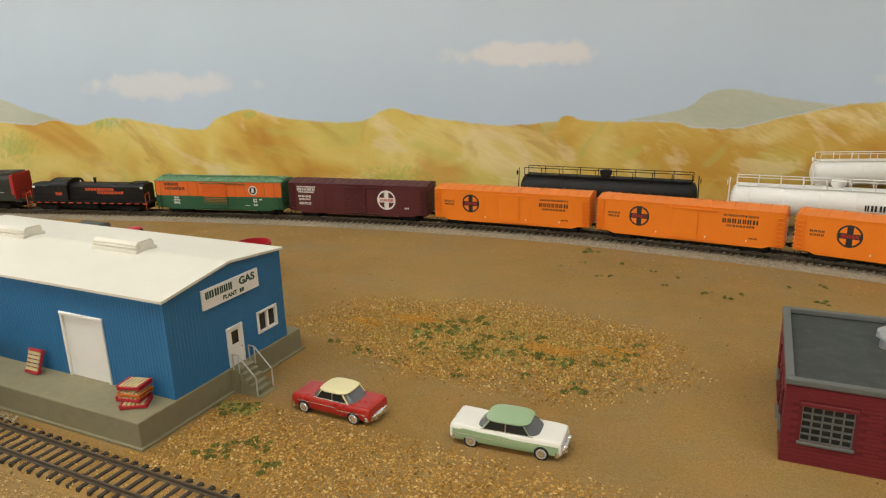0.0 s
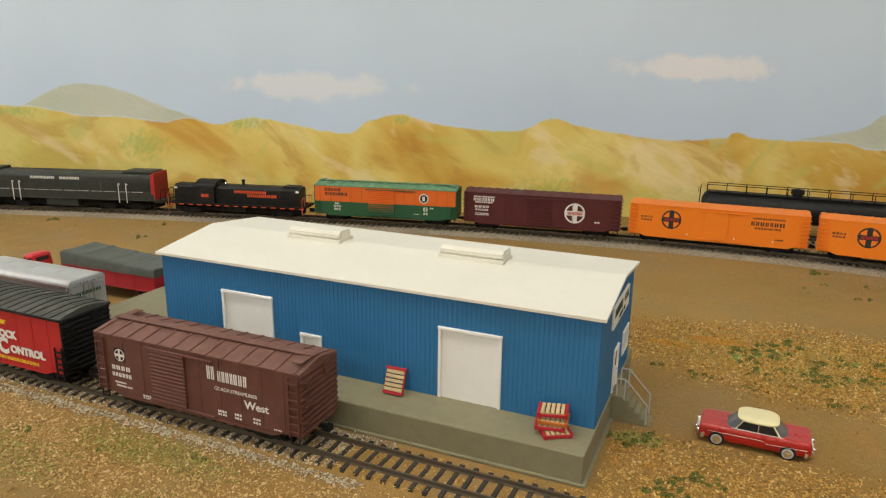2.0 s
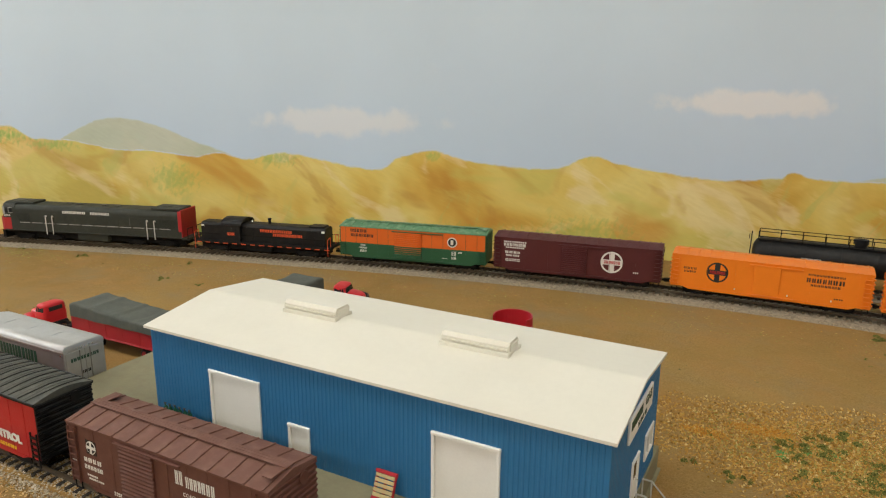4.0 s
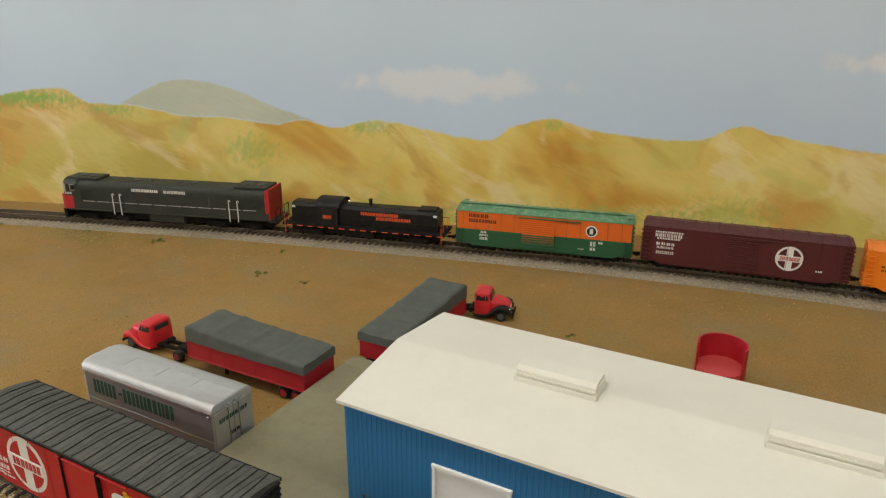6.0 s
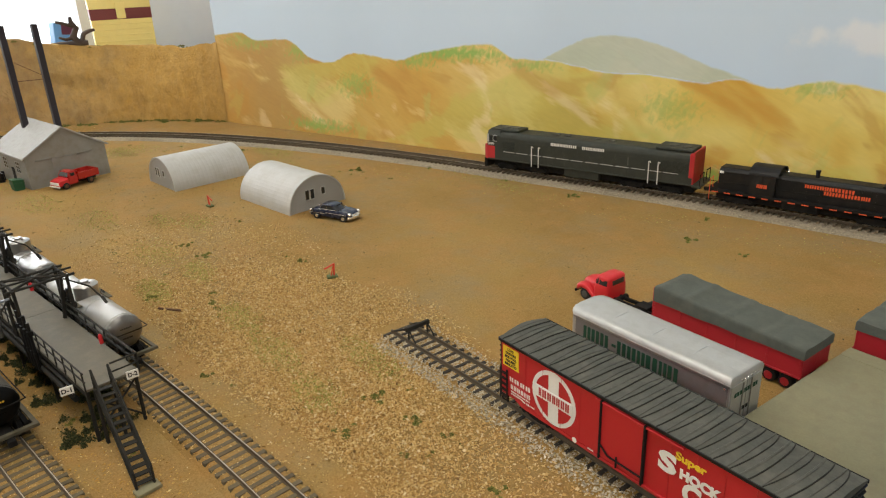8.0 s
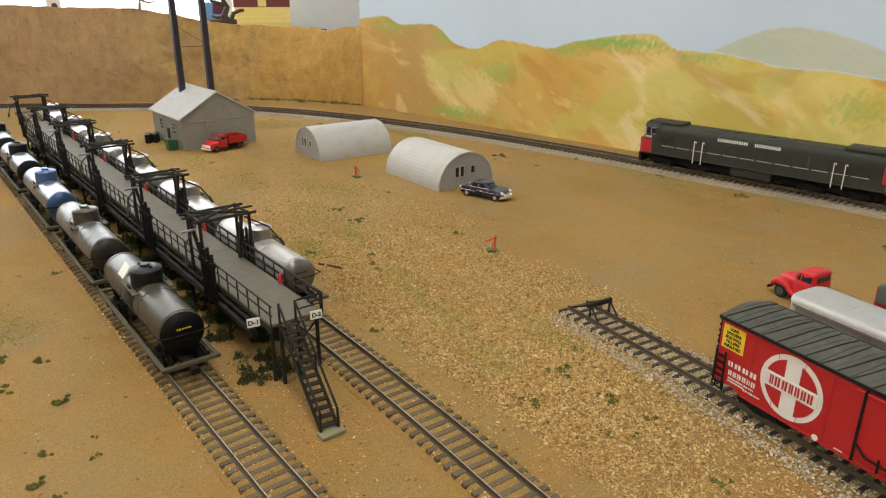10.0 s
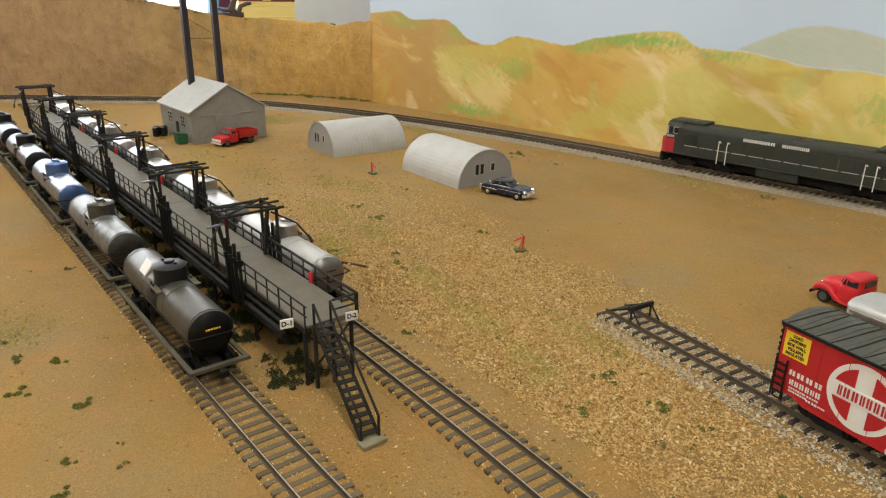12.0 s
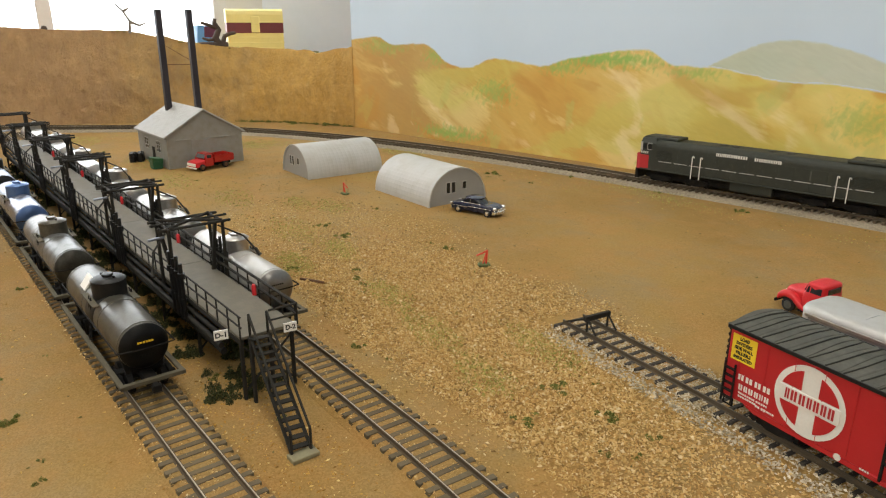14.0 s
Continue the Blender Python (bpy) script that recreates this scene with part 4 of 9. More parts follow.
        fr = Mesh().box(a - 0.0006, a + 0.0012, Y0 - 0.0011, Y0 + 0.0012, c, d).box(b - 0.0012, b + 0.0006, Y0 - 0.0011, Y0 + 0.0012, c, d)
        fr.box(a - 0.0008, b + 0.0008, Y0 - 0.0013, Y0 + 0.0012, d - 0.0012, d + 0.0008)
        part("door_frame", fr, WHITE, door)
    a, b, c, d = side[0]
    door = part("office_door", Mesh().box(X1 - 0.0008, X1 + 0.0003, a + 0.0008, b - 0.0008, c, d - 0.0008), WHITE, w, "white office door with a small pane")
    fr = Mesh().box(X1 - 0.001, X1 + 0.0011, a - 0.0004, a + 0.0009, c, d).box(X1 - 0.001, X1 + 0.0011, b - 0.0009, b + 0.0004, c, d).box(X1 - 0.001, X1 + 0.0012, a - 0.0004, b + 0.0004, d - 0.0009, d + 0.0004)
    part("door_frame", fr, WHITE, door)
    part("door_pane", Mesh().box(X1 + 0.0003, X1 + 0.0005, a + 0.0038, b - 0.0038, 0.031, 0.0395), GLASS, door)
    part("door_knob", Mesh().cyl((X1 + 0.0003, b - 0.0022, 0.0275), (X1 + 0.0013, b - 0.0022, 0.0275), 0.0005, 8), CHROME, door)
    a, b, c, d = side[1]
    win = part("office_window", Mesh().box(X1 - 0.0014, X1 - 0.001, a, b, c, d, 0), GLASS, w, "two-light window with white frame")
    fr = Mesh()
    for q0, q1, r0, r1 in ((a - 0.0006, a + 0.0012, c, d), (b - 0.0012, b + 0.0006, c, d), ((a + b) / 2 - 0.0009, (a + b) / 2 + 0.0009, c, d), (a - 0.0006, b + 0.0006, c - 0.0004, c + 0.0012), (a - 0.0006, b + 0.0006, d - 0.0012, d + 0.0006)):
        fr.box(X1 - 0.0012, X1 + 0.001, q0, q1, r0, r1)
    part("window_frame", fr, WHITE, win)
    sign = part("sign_board", Mesh().box(X1 + 0.0003, X1 + 0.0016, 0.2855, 0.3355, 0.0612, 0.0738, 0.0002), WHITE, w, "white sign board with dark green lettering")
    ink = LETTER_GREEN
    bars("lettering", ink, sign, 0.2999, 0.0698, 0.0235, 0.0046, 6, X1 + 0.0017, 1, 0.22)
    words("lettering", "GAS", 0.0066, ink, sign, 0.3245, 0.0698, X1 + 0.0017, 1, 0.0145, 0.00022)
    words("lettering", "PLANT", 0.0038, ink, sign, 0.3085, 0.0641, X1 + 0.0017, 1, 0.0125, 0.0001)
    bars("lettering", ink, sign, 0.3195, 0.0641, 0.0045, 0.0025, 2, X1 + 0.0017, 1)
    part("landing", Mesh().box(X1 + 0.001, -0.2965, 0.3015, 0.318, 0, Z0 - 0.0003), CONCRETE, w, "grey concrete landing")
    for i in range(5):
        x0 = -0.2965 + i * 0.0031
        part("step", Mesh().box(x0, x0 + 0.0033, 0.3025, 0.317, 0, Z0 - 0.0033 * (i + 1) + 0.0006, 0.0002), CONCRETE, w)
    for yy in (0.3022, 0.3173):
        rail = Mesh().rod([(-0.3005, yy, Z0), (-0.3005, yy, 0.0268), (-0.2960, yy, 0.0268), (-0.2832, yy, 0.0135), (-0.2832, yy, 0.0015)], 0.00045)
        rail.rod([(-0.2960, yy, 0.0268), (-0.2960, yy, Z0 - 0.002)], 0.00045)
        part("handrail", rail, HUT, w, "pale grey pipe handrail")
    return w


warehouse()


def pallet(m, label, red=PALLETRED, tan=PALLETTAN, group="pallets on the platform"):
    t = thing("pallet", m, label, "pallet", group)
    part("base_frame", Mesh().box(-0.0075, 0.0075, -0.006, -0.0048, 0, 0.0018).box(-0.0075, 0.0075, 0.0048, 0.006, 0, 0.0018).box(-0.0075, 0.0075, -0.0006, 0.0006, 0, 0.0018)
         .box(-0.0078, -0.0062, -0.0063, 0.0063, 0.0016, 0.0024).box(0.0062, 0.0078, -0.0063, 0.0063, 0.0016, 0.0024).box(-0.0075, -0.005, -0.006, 0.006, -0.0004, 0.0003).box(0.005, 0.0075, -0.006, 0.006, -0.0004, 0.0003), red, t)
    for i in range(5):
        x = -0.005 + i * 0.0025
        part("slat", Mesh().box(x - 0.0009, x + 0.0009, -0.0056, 0.0056, 0.0017, 0.0025, 0.0001), tan, t)
    return t


pallet(pose(-0.4165, 0.2519, 0.0238, 68, 0, 0) @ pose(0, 0, 0, 0, 0, 90), "red pallet with tan slats leaning on the blue wall")
for i, (dx, dy, turn, c1) in enumerate(((0.002, -0.0015, 32, PALLETRED), (-0.001, 0, 12, PALLETRED), (0.0005, 0.0005, 8, PALLETOR), (0, 0.001, 10, PALLETRED))):
    pallet(pose(-0.3235 + dx, 0.2465 + dy, 0.0169 + 0.0029 * i + (0.0012 if i == 3 else 0), 0, -3 if i == 3 else 0, turn), "red pallet with tan slats in an untidy stack", c1)

for i in range(6):
    c = thing("gas_cylinder", pose(-0.5795 + 0.0042 * i, 0.2540 - 0.0003 * (i % 2), 0.0165, 4, 0, 0) @ Matrix.Diagonal((0.85, 0.85, 0.8, 1)), "slim green gas cylinder standing against the wall", "gas cylinder", "gas cylinders by the wall")
    part("bottle", Mesh().lathe([(0.0, 0.0), (0.0017, 0.0), (0.0018, 0.0005), (0.0018, 0.0125), (0.0014, 0.0143), (0.0007, 0.0152), (0.0006, 0.016)], 12), CYLGREEN, c)
    part("valve", Mesh().cyl((0, 0, 0.0158), (0, 0, 0.0176), 0.0006, 8).box(-0.0011, 0.0011, -0.0004, 0.0004, 0.0172, 0.0179), GREYROOF, c)


# ---- railway vehicles; z = 0 is the rail top ----
WHEEL = Mesh().lathe([(0.0, -0.0012), (0.0035, -0.0014), (0.0048, -0.0014), (0.0048, 0.0008), (0.0056, 0.001), (0.0056, 0.0014), (0.0, 0.0014)], 16, "y").data("wheel", SOOT)
WHEEL_FLIP = Mesh().lathe([(0.0, 0.0012), (0.0035, 0.0014), (0.0048, 0.0014), (0.0048, -0.0008), (0.0056, -0.001), (0.0056, -0.0014), (0.0, -0.0014)], 16, "y").data("wheel", SOOT)


def bogie(parent, x, base=0.0095, axles=2, material=None):
    material = material or SOOT
    b = part("bogie", Mesh().box(x - 0.003, x + 0.003, -0.0125, 0.0125, 0.0035, 0.0085), material, parent)
    xs = [x + (i - (axles - 1) / 2) * 2 * base / max(1, axles - 1) for i in range(axles)]
    for xx in xs:
        shared("wheel", WHEEL, b, pose(xx, -0.0081, 0.0048))
        shared("wheel", WHEEL_FLIP, b, pose(xx, 0.0081, 0.0048))
    for s in (-1, 1):
        y0, y1 = sorted((s * 0.0108, s * 0.0132))
        f = Mesh().prism([(xs[0] - 0.0032, 0.0032), (xs[0] - 0.0032, 0.0066), (xs[0] + 0.0022, 0.0082), (xs[-1] - 0.0022, 0.0082), (xs[-1] + 0.0032, 0.0066), (xs[-1] + 0.0032, 0.0032), (xs[-1] - 0.001, 0.0032), (x + 0.003, 0.0016), (x - 0.003, 0.0016), (xs[0] + 0.001, 0.0032)], y0, y1, "y")
        for xx in xs:
            f.cyl((xx, s * 0.0128, 0.0048), (xx, s * 0.0145, 0.0048), 0.0016, 8)
        part("side_frame", f, material, b)
    return b


def coupler(parent, x, s, z=0.0085):
    m = Mesh().box(min(x, x + s * 0.0055), max(x, x + s * 0.0055), -0.0012, 0.0012, z - 0.0013, z + 0.0013)
    m.box(min(x + s * 0.0045, x + s * 0.0078), max(x + s * 0.0045, x + s * 0.0078), -0.0024, 0.0018, z - 0.0018, z + 0.0018)
    part("coupler", m, SOOT, parent)


def ladder(parent, x, y, z0, z1, material, rungs, wide=0.0055, along="x"):
    """Two stiles and their rungs; without stiles a row of grab irons."""
    dx, dy = (wide / 2, 0.0006) if along == "x" else (0.0006, wide / 2)
    rung = Mesh().box(-dx, dx, -dy, dy, -0.0004, 0.0004, 0).data("rung", material)
    base = parent
    if along == "x":
        base = part("ladder", Mesh().box(x - wide / 2 - 0.0004, x - wide / 2 + 0.0003, y - 0.0004, y + 0.0004, z0 - 0.001, z1 + 0.001, 0), material, parent)
        part("stile", Mesh().box(x + wide / 2 - 0.0003, x + wide / 2 + 0.0004, y - 0.0004, y + 0.0004, z0 - 0.001, z1 + 0.001, 0), material, base)
    for i in range(rungs):
        shared("rung" if along == "x" else "grab_iron", rung, base, pose(x, y, z0 + (z1 - z0) * (i + 0.5) / rungs))


def rib_profile(w, z0, z1, n):
    """A side panel with n pressed ribs, as pairs of across and up."""
    prof, dz = [], (z1 - z0) / n
    for i in range(n):
        za = z0 + dz * i
        prof += [(-w - 0.0010, za), (-w - 0.0010, za + 0.2 * dz), (-w - 0.0017, za + 0.4 * dz), (-w - 0.0017, za + 0.6 * dz), (-w - 0.0010, za + 0.8 * dz)]
    return prof + [(-w - 0.0010, z1), (-w, z1), (-w, z0)]


def boxcar(m, label, L, W, z0, z1, body, roof, end, frame, roof_kind="ribs", doors=(), board=True, lower=None, group="", rise=0.0036, split=None):
    """A house car: body sides, ribbed ends, pitched roof with panels, doors, ladders, underframe and bogies."""
    t = thing("boxcar", m, label, "boxcar", group)
    h, w = L / 2, W / 2
    if split:
        part("upper_side", Mesh().box(-h + 0.0006, h - 0.0006, -w, w, split, z1, 0.0002), body, t)
        part("lower_side", Mesh().box(-h + 0.0006, h - 0.0006, -w, w, z0, split, 0.0002), lower, t)
    else:
        part("body", Mesh().box(-h + 0.0006, h - 0.0006, -w, w, z0, z1, 0.0003), body, t)
    sill = Mesh()
    for s in (-1, 1):
        y = s * (w - 0.0004)
        sill.prism([(-h + 0.012, z0), (-h + 0.018, z0 - 0.0022), (h - 0.018, z0 - 0.0022), (h - 0.012, z0)], y - 0.0004, y + 0.0004, "y")
        for i in range(int(L / 0.0135)):
            x = -h + 0.0075 + i * 0.0135
            sill.box(x - 0.00012, x + 0.00012, y + s * 0.0003 - 0.0003, y + s * 0.0003 + 0.0003, z0, z1, 0)
    part("side_sill", sill, lower or body, t)
    for s in (-1, 1):
        e, x = Mesh(), s * (h - 0.0006)
        n, prof = 11, []
        for i in range(n):
            za, dz = z0 + (z1 - z0) * i / n, (z1 - z0) / n
            prof += [(x + s * 0.0005, za), (x + s * 0.0005, za + 0.2 * dz), (x + s * 0.0013, za + 0.38 * dz), (x + s * 0.0013, za + 0.62 * dz), (x + s * 0.0005, za + 0.8 * dz)]
        e.prism(prof + [(x + s * 0.0005, z1), (x - s * 0.0004, z1), (x - s * 0.0004, z0)], -w, w, "y")
        e.prism([(-w, z1), (0, z1 + rise), (w, z1)], min(x, x + s * 0.0007), max(x, x + s * 0.0007))
        part("end", e, end, t)
        if roof_kind == "ribs":
            ladder(t, s * (h - 0.004), -w - 0.0009, z0 + 0.001, z1 - 0.003 if not split else split, lower or body, 7)
        else:
            ladder(t, s * (h - 0.0035), -w - 0.0009, z0 - 0.002, z0 + 0.0165, end, 5)
        ladder(t, s * (h + 0.0012), -w + 0.0045, z0 + 0.001, z1 - 0.003, end, 7, along="y")
        part("brake_wheel", Mesh().cyl((s * (h + 0.0012), 0.006, z1 - 0.004), (s * (h + 0.0018), 0.006, z1 - 0.004), 0.0032, 12), end, t)
        part("step", Mesh().rod([(s * (h - 0.0065), -w, z0), (s * (h - 0.0065), -w, z0 - 0.004), (s * (h - 0.0015), -w, z0 - 0.004), (s * (h - 0.0015), -w, z0)], 0.0004), frame, t)
        coupler(t, s * (h - 0.001), s)
        bogie(t, s * (h - 0.026))
    eave = w + 0.0006
    arch = [(eave * q, z1 + 0.0004 + (rise - 0.0004) * ((1 - abs(q)) if roof_kind == "ribs" else (1 - abs(q) ** 1.7))) for q in np.linspace(-1, 1, 3 if roof_kind == "ribs" else 15)]
    r = Mesh().prism([(-eave, z1 - 0.0004)] + arch + [(eave, z1 - 0.0004)], -h - 0.0004, h + 0.0004)
    slope = math.degrees(math.atan2(rise - 0.0004, eave))
    step = 0.0105 if roof_kind == "ribs" else 0.0037
    n = int((L - 0.006) / step)
    rf = part("roof", r, roof, t)
    if roof_kind == "ribs":
        rib = [Mesh().box(-0.0006, 0.0006, *sorted((s * 0.0015, s * eave * 1.01)), -0.0003, 0.0006, 0.0002).data("roof_rib", roof) for s in (-1, 1)]
    if roof_kind != "ribs":
        def arch_rib(wide, high, bend):
            return Mesh().loft([[(bend * abs(y / eave) ** 2 + o, y, z + k) for o, k in ((-wide, -0.0002), (-wide * 0.4, high), (wide * 0.4, high), (wide, -0.0002))] for y, z in arch])

        # every other rib is thin and dark, a painted shade line by its neighbour
        rib = [arch_rib(0.0009, 0.0003, -0.0030).data("roof_rib", roof), arch_rib(0.00035, 0.0006, -0.0034).data("roof_rib", RIB_SHADE), arch_rib(0.0006, 0.0004, -0.0022).data("roof_rib", roof), arch_rib(0.0003, 0.0005, -0.0040).data("roof_rib", RIB_SHADE)]
        for s in (-1, 1):
            part("roof_edge", Mesh().box(-h - 0.0006, h + 0.0006, *sorted((s * (eave - 0.0002), s * (eave + 0.0006))), z1 - 0.0012, z1 + 0.0006), BLACK, rf, "black roof edge")
    for i in range(n + 1):
        x = -h + 0.003 + (L - 0.006) * i / n
        if roof_kind == "ribs":
            for s, me in zip((-1, 1), rib):
                shared("roof_rib", me, rf, pose(x, 0, z1 + rise, s * -slope, 0, 0))
        else:
            shared("roof_rib", rib[i % 4], rf, pose(x + 0.0008 * noise.noise((i * 0.7, 0, 1)), 0, 0, 0, 0, -2 + 5 * noise.noise((i * 0.45, 0, 4))))
    if board:
        b = Mesh().box(-h + 0.001, h - 0.001, -0.0029, -0.001, z1 + rise + 0.0006, z1 + rise + 0.0012).box(-h + 0.001, h - 0.001, -0.0009, 0.0009, z1 + rise + 0.0006, z1 + rise + 0.0012).box(-h + 0.001, h - 0.001, 0.001, 0.0029, z1 + rise + 0.0006, z1 + rise + 0.0012)
        for i in range(n + 1):
            x = -h + 0.003 + (L - 0.006) * i / n
            b.box(x - 0.0005, x + 0.0005, -0.0026, 0.0026, z1 + rise - 0.0006, z1 + rise + 0.0006, 0)
        for s in (-1, 1):
            x = s * (h - 0.0045)
            b.box(x - 0.0028, x + 0.0028, *sorted((-s * 0.003, -s * 0.0125)), z1 + rise + 0.0002, z1 + rise + 0.0008)
        part("running_board", b, roof, t)
    for a, b, kind, mt, mt2 in doors:
        for s in (-1,):
            d = Mesh()
            if kind == "ribbed":
                d.prism(rib_profile(w, z0 + 0.001, z1 - 0.0028, 14), a, b)
            else:
                d.box(a, b, -w - 0.0012, -w, z0 + 0.001, z1 - 0.0028, 0.0003)
            dd = part("door", d, mt, t)
            if mt2 is not None:
                d2 = Mesh().prism(rib_profile(w + 0.0004, z0 + 0.001, split, 6), a - 0.0001, b + 0.0001)
                part("lower_panel", d2, mt2, dd)
            if kind == "plug":
                k = Mesh().box(a - 0.0006, a + 0.0004, -w - 0.0022, -w, z0, z1 - 0.0015).box(b - 0.0004, b + 0.0006, -w - 0.0022, -w, z0, z1 - 0.0015)
                k.rod([(a, -w - 0.0018, z0 + 0.009), (a + 0.0055, -w - 0.0018, z0 + 0.0045), (b, -w - 0.0018, z0 + 0.0045)], 0.0005)
                k.rod([((a + b) / 2 - 0.002, -w - 0.0018, z0 + 0.0008), ((a + b) / 2 - 0.002, -w - 0.0018, z0 + 0.007)], 0.0005)
                part("locking_bar", k, frame, dd)
            part("door_track", Mesh().box(a - 0.004, b + (b - a) * 0.8, -w - 0.0016, -w, z1 - 0.0032, z1 - 0.0022), mt if mt2 is None else mt2, t)
            part("door_track", Mesh().box(a - 0.004, b + (b - a) * 0.8, -w - 0.0014, -w, z0 - 0.0002, z0 + 0.0008), mt if mt2 is None else mt2, t)
    u = Mesh().box(-h + 0.004, h - 0.004, -0.003, 0.003, 0.0065, z0).box(-h + 0.002, h - 0.002, -w + 0.003, w - 0.003, z0 - 0.0012, z0 + 0.0002)
    u.box(-0.012, 0.004, 0.004, 0.0095, 0.005, z0 - 0.001).cyl((0.012, -0.007, 0.0075), (0.026, -0.007, 0.0075), 0.0022, 10).rod([(-h + 0.03, -0.005, 0.0055), (h - 0.03, -0.005, 0.0055)], 0.0004)
    part("underframe", u, frame, t)
    return t


def roundel(t, x, z, r, y, disc, ink, bar):
    """A plain round emblem: disc, cross of four sectors, a bar across."""
    ob = part("emblem", Mesh().cyl((x, y + 0.0001, z), (x, y - 0.00012, z), r, 40), disc, t)
    for a0 in (0, 90, 180, 270):
        q = Mesh()
        pts = [(0.24 * r, 0.24 * r)] + [(0.84 * r * math.cos(radians(a)), 0.84 * r * math.sin(radians(a))) for a in np.linspace(17, 73, 9)]
        c, s = math.cos(radians(a0)), math.sin(radians(a0))
        q.prism([(x + px * c - pz * s, z + px * s + pz * c) for px, pz in pts], y - 0.0003, y - 0.0001, "y")
        part("sector", q, ink, ob)
    if bar:
        part("band", Mesh().box(x - r * 0.86, x + r * 0.86, y - 0.00042, y - 0.0001, z - 0.2 * r, z + 0.2 * r, 0), disc, ob)
        bars("lettering", bar, ob, x + 0.06 * r, z, 1.45 * r, 0.3 * r, 7, y - 0.00045)


def small_lines(t, rows, y, ink, seed=3):
    for n, (x, z, w, h, c) in enumerate(rows):
        bars("lettering", ink, t, x, z, w, h, c, y, seed=seed + n)


SIDE = 0.0062
# brown boxcar on the siding
L, W = 0.1390, 0.0335
t = boxcar(pose(-0.506, 0.2045, SIDE, 0, 0, 0.3), "brown boxcar with white lettering on the siding", L, W, 0.0090, 0.0438, BROWN, BROWN_ROOF, BROWN, SOOT, "ribs", [(-0.028, -0.004, "ribbed", BROWN, None)])
y = -W / 2
part("emblem_ground", Mesh().box(-0.0555, -0.0475, y - 0.0001, y, 0.0285, 0.0365, 0), BLACK, t)
roundel(t, -0.0515, 0.0325, 0.0037, y - 0.0001, LETTER, BLACK, None)
small_lines(t, [(-0.051, 0.0245, 0.0145, 0.0026, 4), (-0.051, 0.0202, 0.015, 0.0024, 6), (-0.0525, 0.0155, 0.009, 0.001, 6), (-0.050, 0.0135, 0.012, 0.001, 9), (-0.0335, 0.011, 0.006, 0.001, 4), (-0.0335, 0.0097, 0.006, 0.0008, 4),
                (0.0135, 0.0345, 0.0055, 0.0075, 2), (0.0275, 0.0335, 0.0195, 0.006, 7), (0.0195, 0.0133, 0.006, 0.0012, 4), (0.0195, 0.0115, 0.006, 0.0012, 4), (0.030, 0.0135, 0.005, 0.0012, 3), (0.030, 0.0115, 0.005, 0.0012, 3),
                (0.042, 0.0135, 0.005, 0.0012, 3), (0.042, 0.0115, 0.005, 0.0012, 3), (0.055, 0.0105, 0.005, 0.0007, 5), (-0.066, 0.0215, 0.004, 0.0005, 2), (-0.066, 0.0155, 0.004, 0.0005, 2)], y, LETTER)
words("lettering", "COACH STREAMLINER", 0.0028, LETTER, t, 0.029, 0.0262, y - 0.0001, width=0.0275)
words("lettering", "West", 0.0062, LETTER, t, 0.042, 0.0205, y - 0.0001, width=0.0155, bold=0.00012)
# red boxcar on the siding
L, W = 0.1810, 0.0345
t = boxcar(pose(-0.6938, 0.2042, SIDE, 0, 0, 0.3), "bright red boxcar with dark grey ribbed roof on the siding", L, W, 0.0105, 0.0457, SFRED, GREYROOF, BLACK, SOOT, "diagonal", [(-0.0142, 0.0116, "plug", SFRED, None)], board=False)
y = -W / 2
pl = part("yellow_panel", Mesh().box(-0.0882, -0.0752, y - 0.0002, y, 0.0300, 0.0427, 0), YELLOW, t, "yellow notice panel")
for i, s in enumerate(("LOAD", "DIVIDERS", "SIDE WALL", "FILLERS", "INSULATED")):
    words("lettering", s, 0.0022, LETTER_BLACK, pl, -0.0817, 0.0410 - 0.00232 * i, y - 0.0003, width=(0.005, 0.0085, 0.0098, 0.008, 0.0098)[i], bold=0.00006)
roundel(t, -0.0479, 0.0268, 0.0161, y, LETTER, SFRED, LETTER_SF)
small_lines(t, [(-0.0736, 0.0228, 0.0182, 0.0027, 4), (-0.0734, 0.0180, 0.0168, 0.0028, 6), (-0.0770, 0.0150, 0.009, 0.0009, 8), (-0.0690, 0.0150, 0.006, 0.0009, 5), (-0.0765, 0.0134, 0.010, 0.0009, 8), (-0.0690, 0.0128, 0.006, 0.0011, 4), (-0.0640, 0.0128, 0.004, 0.0008, 4), (0.0005, 0.0262, 0.010, 0.0008, 8), (0.0005, 0.0247, 0.008, 0.0008, 6), (-0.021, 0.0105, 0.004, 0.0008, 4)], y, LETTER)
part("roundel_small", Mesh().cyl((-0.0322, y, 0.0100), (-0.0322, y - 0.00015, 0.0100), 0.0016, 12), LETTER, t)
words("lettering", "Super", 0.0056, LETTER_YEL, t, 0.0355, 0.0374, y - 0.0004, width=0.0155, bold=0.0002)
words("lettering", "S", 0.0140, LETTER, t, 0.0240, 0.0305, y - 0.0004, width=0.0098, bold=0.0007)
words("lettering", "HOCK", 0.0066, LETTER, t, 0.0405, 0.0292, y - 0.0004, width=0.0205, bold=0.0004)
words("lettering", "C", 0.0140, LETTER, t, 0.0375, 0.0208, y - 0.0004, width=0.0095, bold=0.0007)
words("lettering", "ONTROL", 0.0066, LETTER, t, 0.0590, 0.0198, y - 0.0004, width=0.0305, bold=0.0004)
bars("lettering", LETTER_YEL, t, 0.050, 0.0132, 0.036, 0.0022, 16, y)


